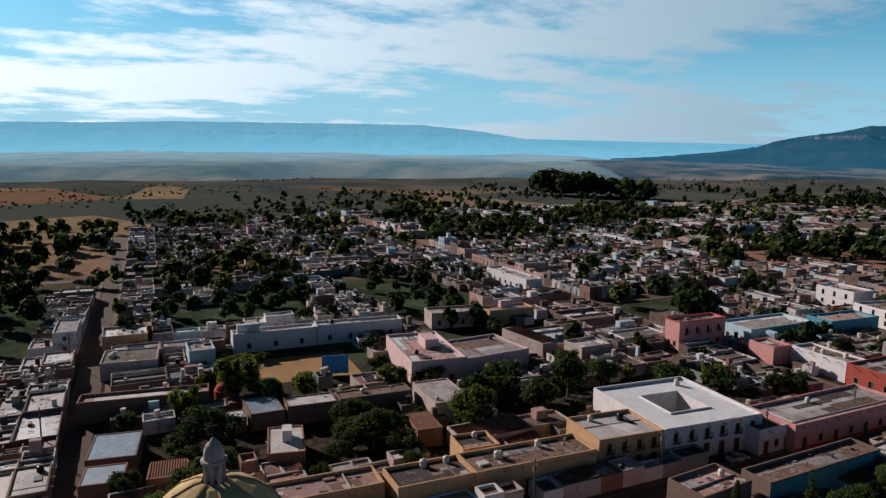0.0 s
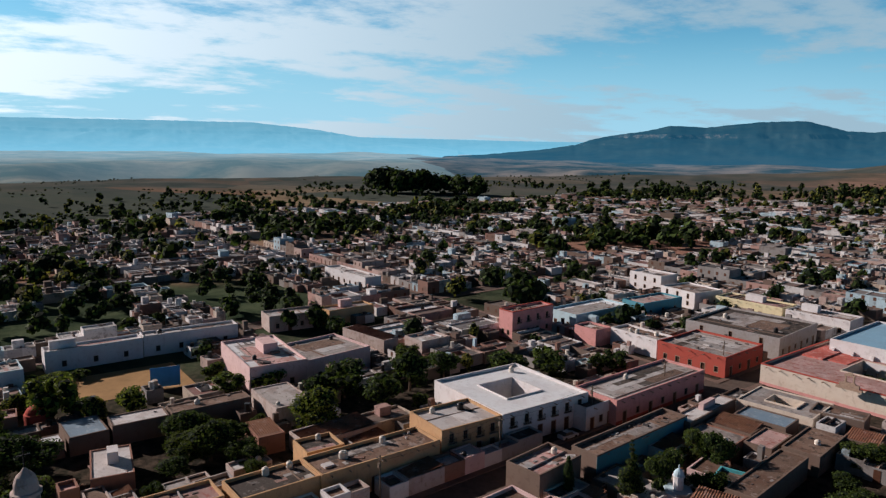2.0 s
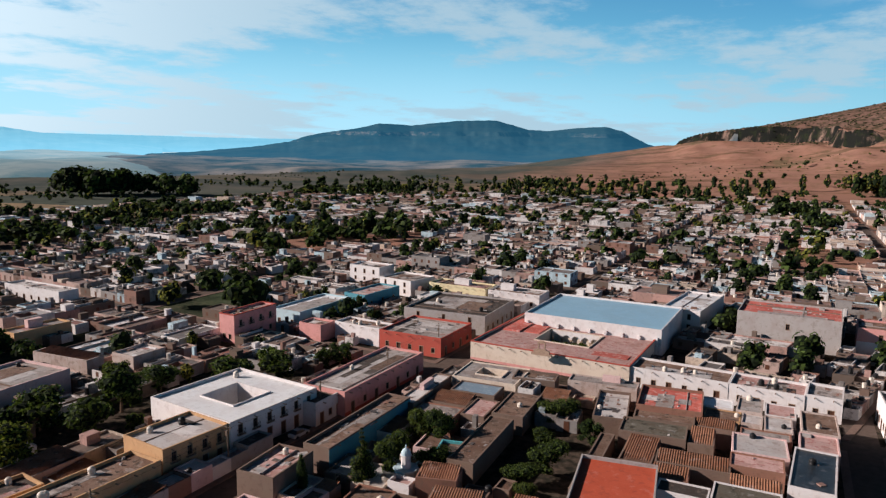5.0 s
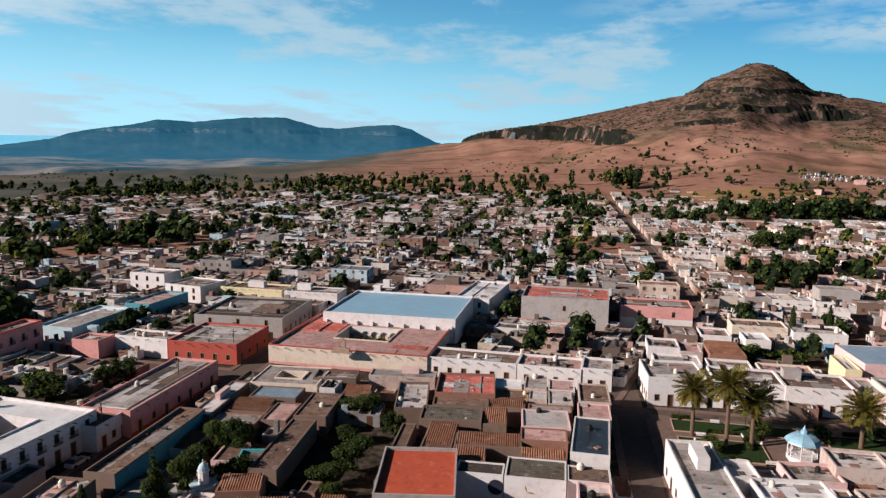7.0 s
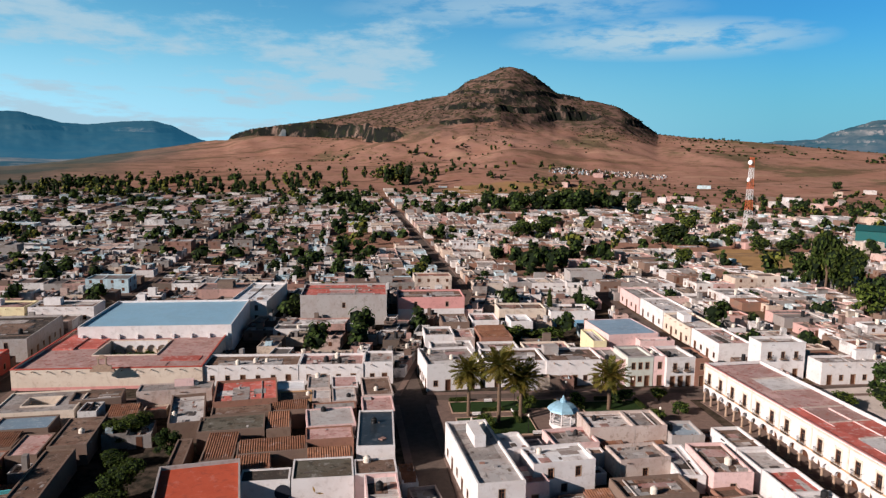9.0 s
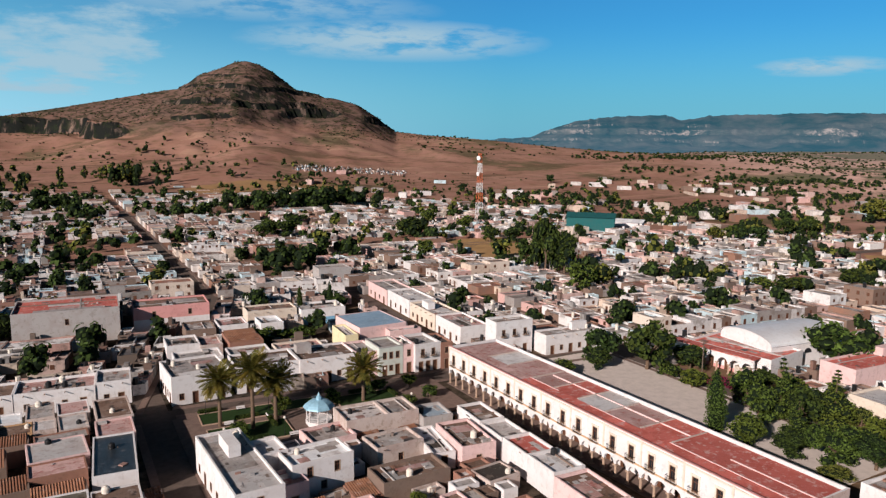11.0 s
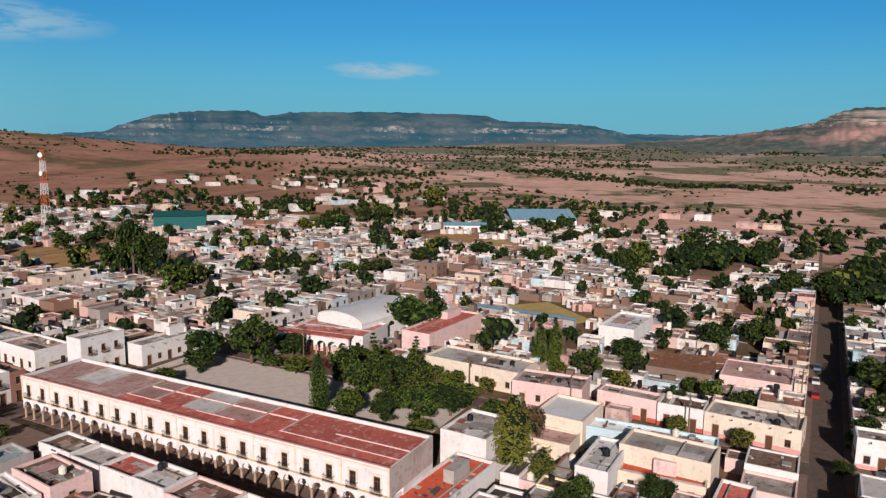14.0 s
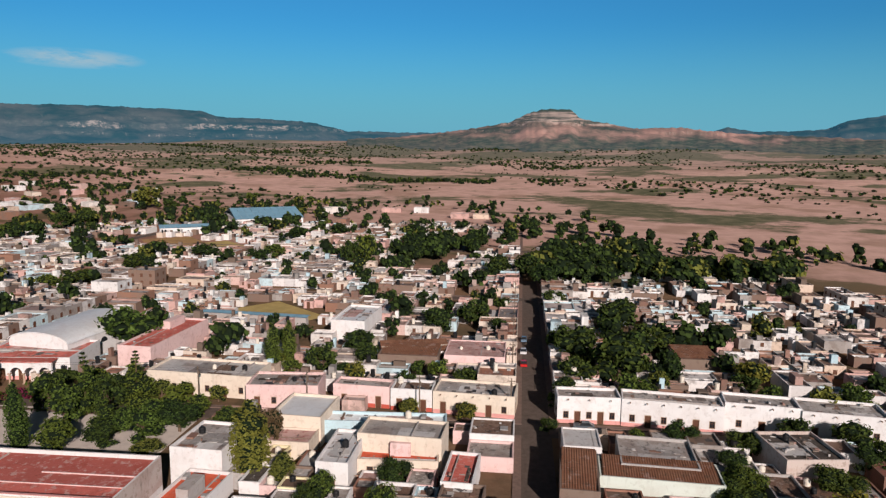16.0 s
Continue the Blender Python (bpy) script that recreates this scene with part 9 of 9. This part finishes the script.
for x, y in ((25, 127), (36.5, 127.5), (52, 127), (64, 128), (25, 145), (50, 145.5), (66, 146), (37, 141)):
    lp = thing("street_lamp", x, y, 0.14, "black lamp post with a pale globe on the square", "lamp", "lamps of the square")
    child("post", post_me, lp)
    child("lamp_globe", globe_me, lp)
hedge_leaves = [leaf_cloud("hedge", [(-2.0 + 0.5 * k, 0, 0.5, 0.55, 0.9) for k in range(9)], 1500, 0.10, LEAF["dark"], 5)]
for x, y, turn in ((26, 127.6, 0), (31, 127.6, 0), (36, 134.5, 90), (26, 146, 0), (32, 139.2, 0), (38.3, 139.5, 90), (52, 134.2, 0), (57, 134.2, 0), (62, 134.2, 0), (56, 123.8, 0), (51.2, 140, 90), (58, 143.0, 0), (64.5, 139, 90)):
    ob = new("hedge", hedge_leaves[0])
    ob.matrix_basis = pose(x, y, 0.14, 0, 0, turn)
    tagged(ob, "clipped dark green hedge edging a lawn bed", "hedge", "hedges of the square")
for x, y, h, w in ((39.5, 139.5, 4, 4), (50.5, 139.5, 3.6, 4), (61, 140.5, 4, 5), (64, 129, 3.5, 4), (70, 141, 3.6, 4), (28.5, 130, 3.5, 4), (54, 129.5, 3.4, 4), (71, 133, 3.2, 4)):
    tree("round", x, y, h, w, "dark" if w > 4 else "mid", int(x) % 3, label="small clipped tree on the square", z=0.1)

# ---- round dark emblem on a white wall ----
em = Mesh()
em.prism([(1.25 * math.cos(a), 1.25 * math.sin(a)) for a in np.linspace(0, 2 * math.pi, 25)[:-1]], 0, 0.06)
ob = new("wall_emblem", em.make("wall_emblem", plain("emblem_dark", (0.03, 0.035, 0.05), 0.8, 0, 0.4, 2)))
ob.matrix_basis = pose(-8.9, 104.07, 2.75, 90, 0, 0)
tagged(ob, "round dark painted emblem on a white wall", "sign")

mural_mats = [plain("mural_blue", (0.03, 0.13, 0.17), 0.9, 0, 0.5, 3), plain("mural_gold", (0.42, 0.27, 0.06), 0.9, 0, 0.5, 3)]
mu = thing("mural", -4.9, 104.02, 2.4, "painted blue and golden plumes on a white wall", "mural")
for k in range(15):
    m = Mesh()
    q, z = 1.9 - 0.16 * (k % 5), 0.014 + 0.003 * k
    m.prism([(-0.05, 0), (q * 0.5, -0.16), (q, 0), (q * 0.5, 0.16)], 0, 0.012)
    side = -0.9 if k < 9 else 0.9
    child("plume", m.make("plume", mural_mats[0 if k < 9 else 1]), mu, "", Matrix.Translation((side, 0.045 - z, 0)) @ Matrix.Rotation(radians(90), 4, "X") @ Matrix.Rotation(radians(-25 + 230 * ((k * 7) % 15) / 14), 4, "Z"))

# ---- small pale blue turret in a walled garden ----
tu = thing("garden_turret", -54.2, 96.4, 0, "small pale blue turret with a domed cap in a garden", "turret")
oct_ring = [(math.cos(math.pi / 4 * k + 0.39), math.sin(math.pi / 4 * k + 0.39)) for k in range(8)]
m = Mesh()
m.prism([(x * 1.9, y * 1.9) for x, y in oct_ring], -0.1, 2.6)
m.prism([(x * 2.2, y * 2.2) for x, y in oct_ring], 2.6, 2.85)
child("base", m.make("base", WALL["sky"]), tu)
m = Mesh()
m.prism([(x * 0.8, y * 0.8) for x, y in oct_ring], 2.85, 4.9)
m.prism([(x * 0.98, y * 0.98) for x, y in oct_ring], 4.9, 5.1)
child("drum", m.make("drum", WALL["white"]), tu)
m = Mesh()
prof = [(0.85, 5.1), (0.8, 5.5), (0.55, 5.95), (0.2, 6.2), (0.08, 6.4), (0.16, 6.6), (0.02, 6.95)]
for (r0, z0), (r1, z1) in zip(prof, prof[1:]):
    limb(m, (0, 0, z0), (0, 0, z1), r0, r1, 12)
child("cap", m.make("cap", WALL["sky"]), tu, "domed cap with a finial")

# ---- red cistern and blue sheet beside the dry field ----
ci = thing("water_cistern", -151.5, 26.3, 0, "round red painted cistern with a domed lid", "cistern")
m = Mesh()
for (r0, z0), (r1, z1) in (((2.3, -0.1), (2.3, 3.0)), ((2.3, 3.0), (2.05, 3.1))):
    limb(m, (0, 0, z0), (0, 0, z1), r0, r1, 20)
child("tank_wall", m.make("tank_wall", WALL["red"]), ci)
m = Mesh()
prof = [(2.05, 3.1), (1.95, 3.6), (1.6, 4.1), (1.0, 4.5), (0.35, 4.65), (0.02, 4.68)]
for (r0, z0), (r1, z1) in zip(prof, prof[1:]):
    limb(m, (0, 0, z0), (0, 0, z1), r0, r1, 20)
child("lid", m.make("lid", WALL["red"]), ci, "red domed lid")
ta = thing("sheet_screen", -158.6, 53.7, 0, "leaning bright blue sheet on posts beside the field", "screen")
ta.rotation_euler = (0, 0, radians(75))
m = Mesh()
m.prism([(-3.2, -0.05), (3.2, -0.05), (3.2, 0.05), (-3.2, 0.05)], 0.4, 5.0, 0, True, True)
child("sheet", m.make("sheet", plain("blue_sheet", (0.06, 0.30, 0.62), 0.6, 0, 0.3, 0.6)), ta)
for px in (-3.0, 0.0, 3.0):
    m = Mesh()
    limb(m, (px, 0.14, -0.2), (px, 0.14, 5.1), 0.07, 0.06, 6)
    child("post", m.make("post", BARK), ta)
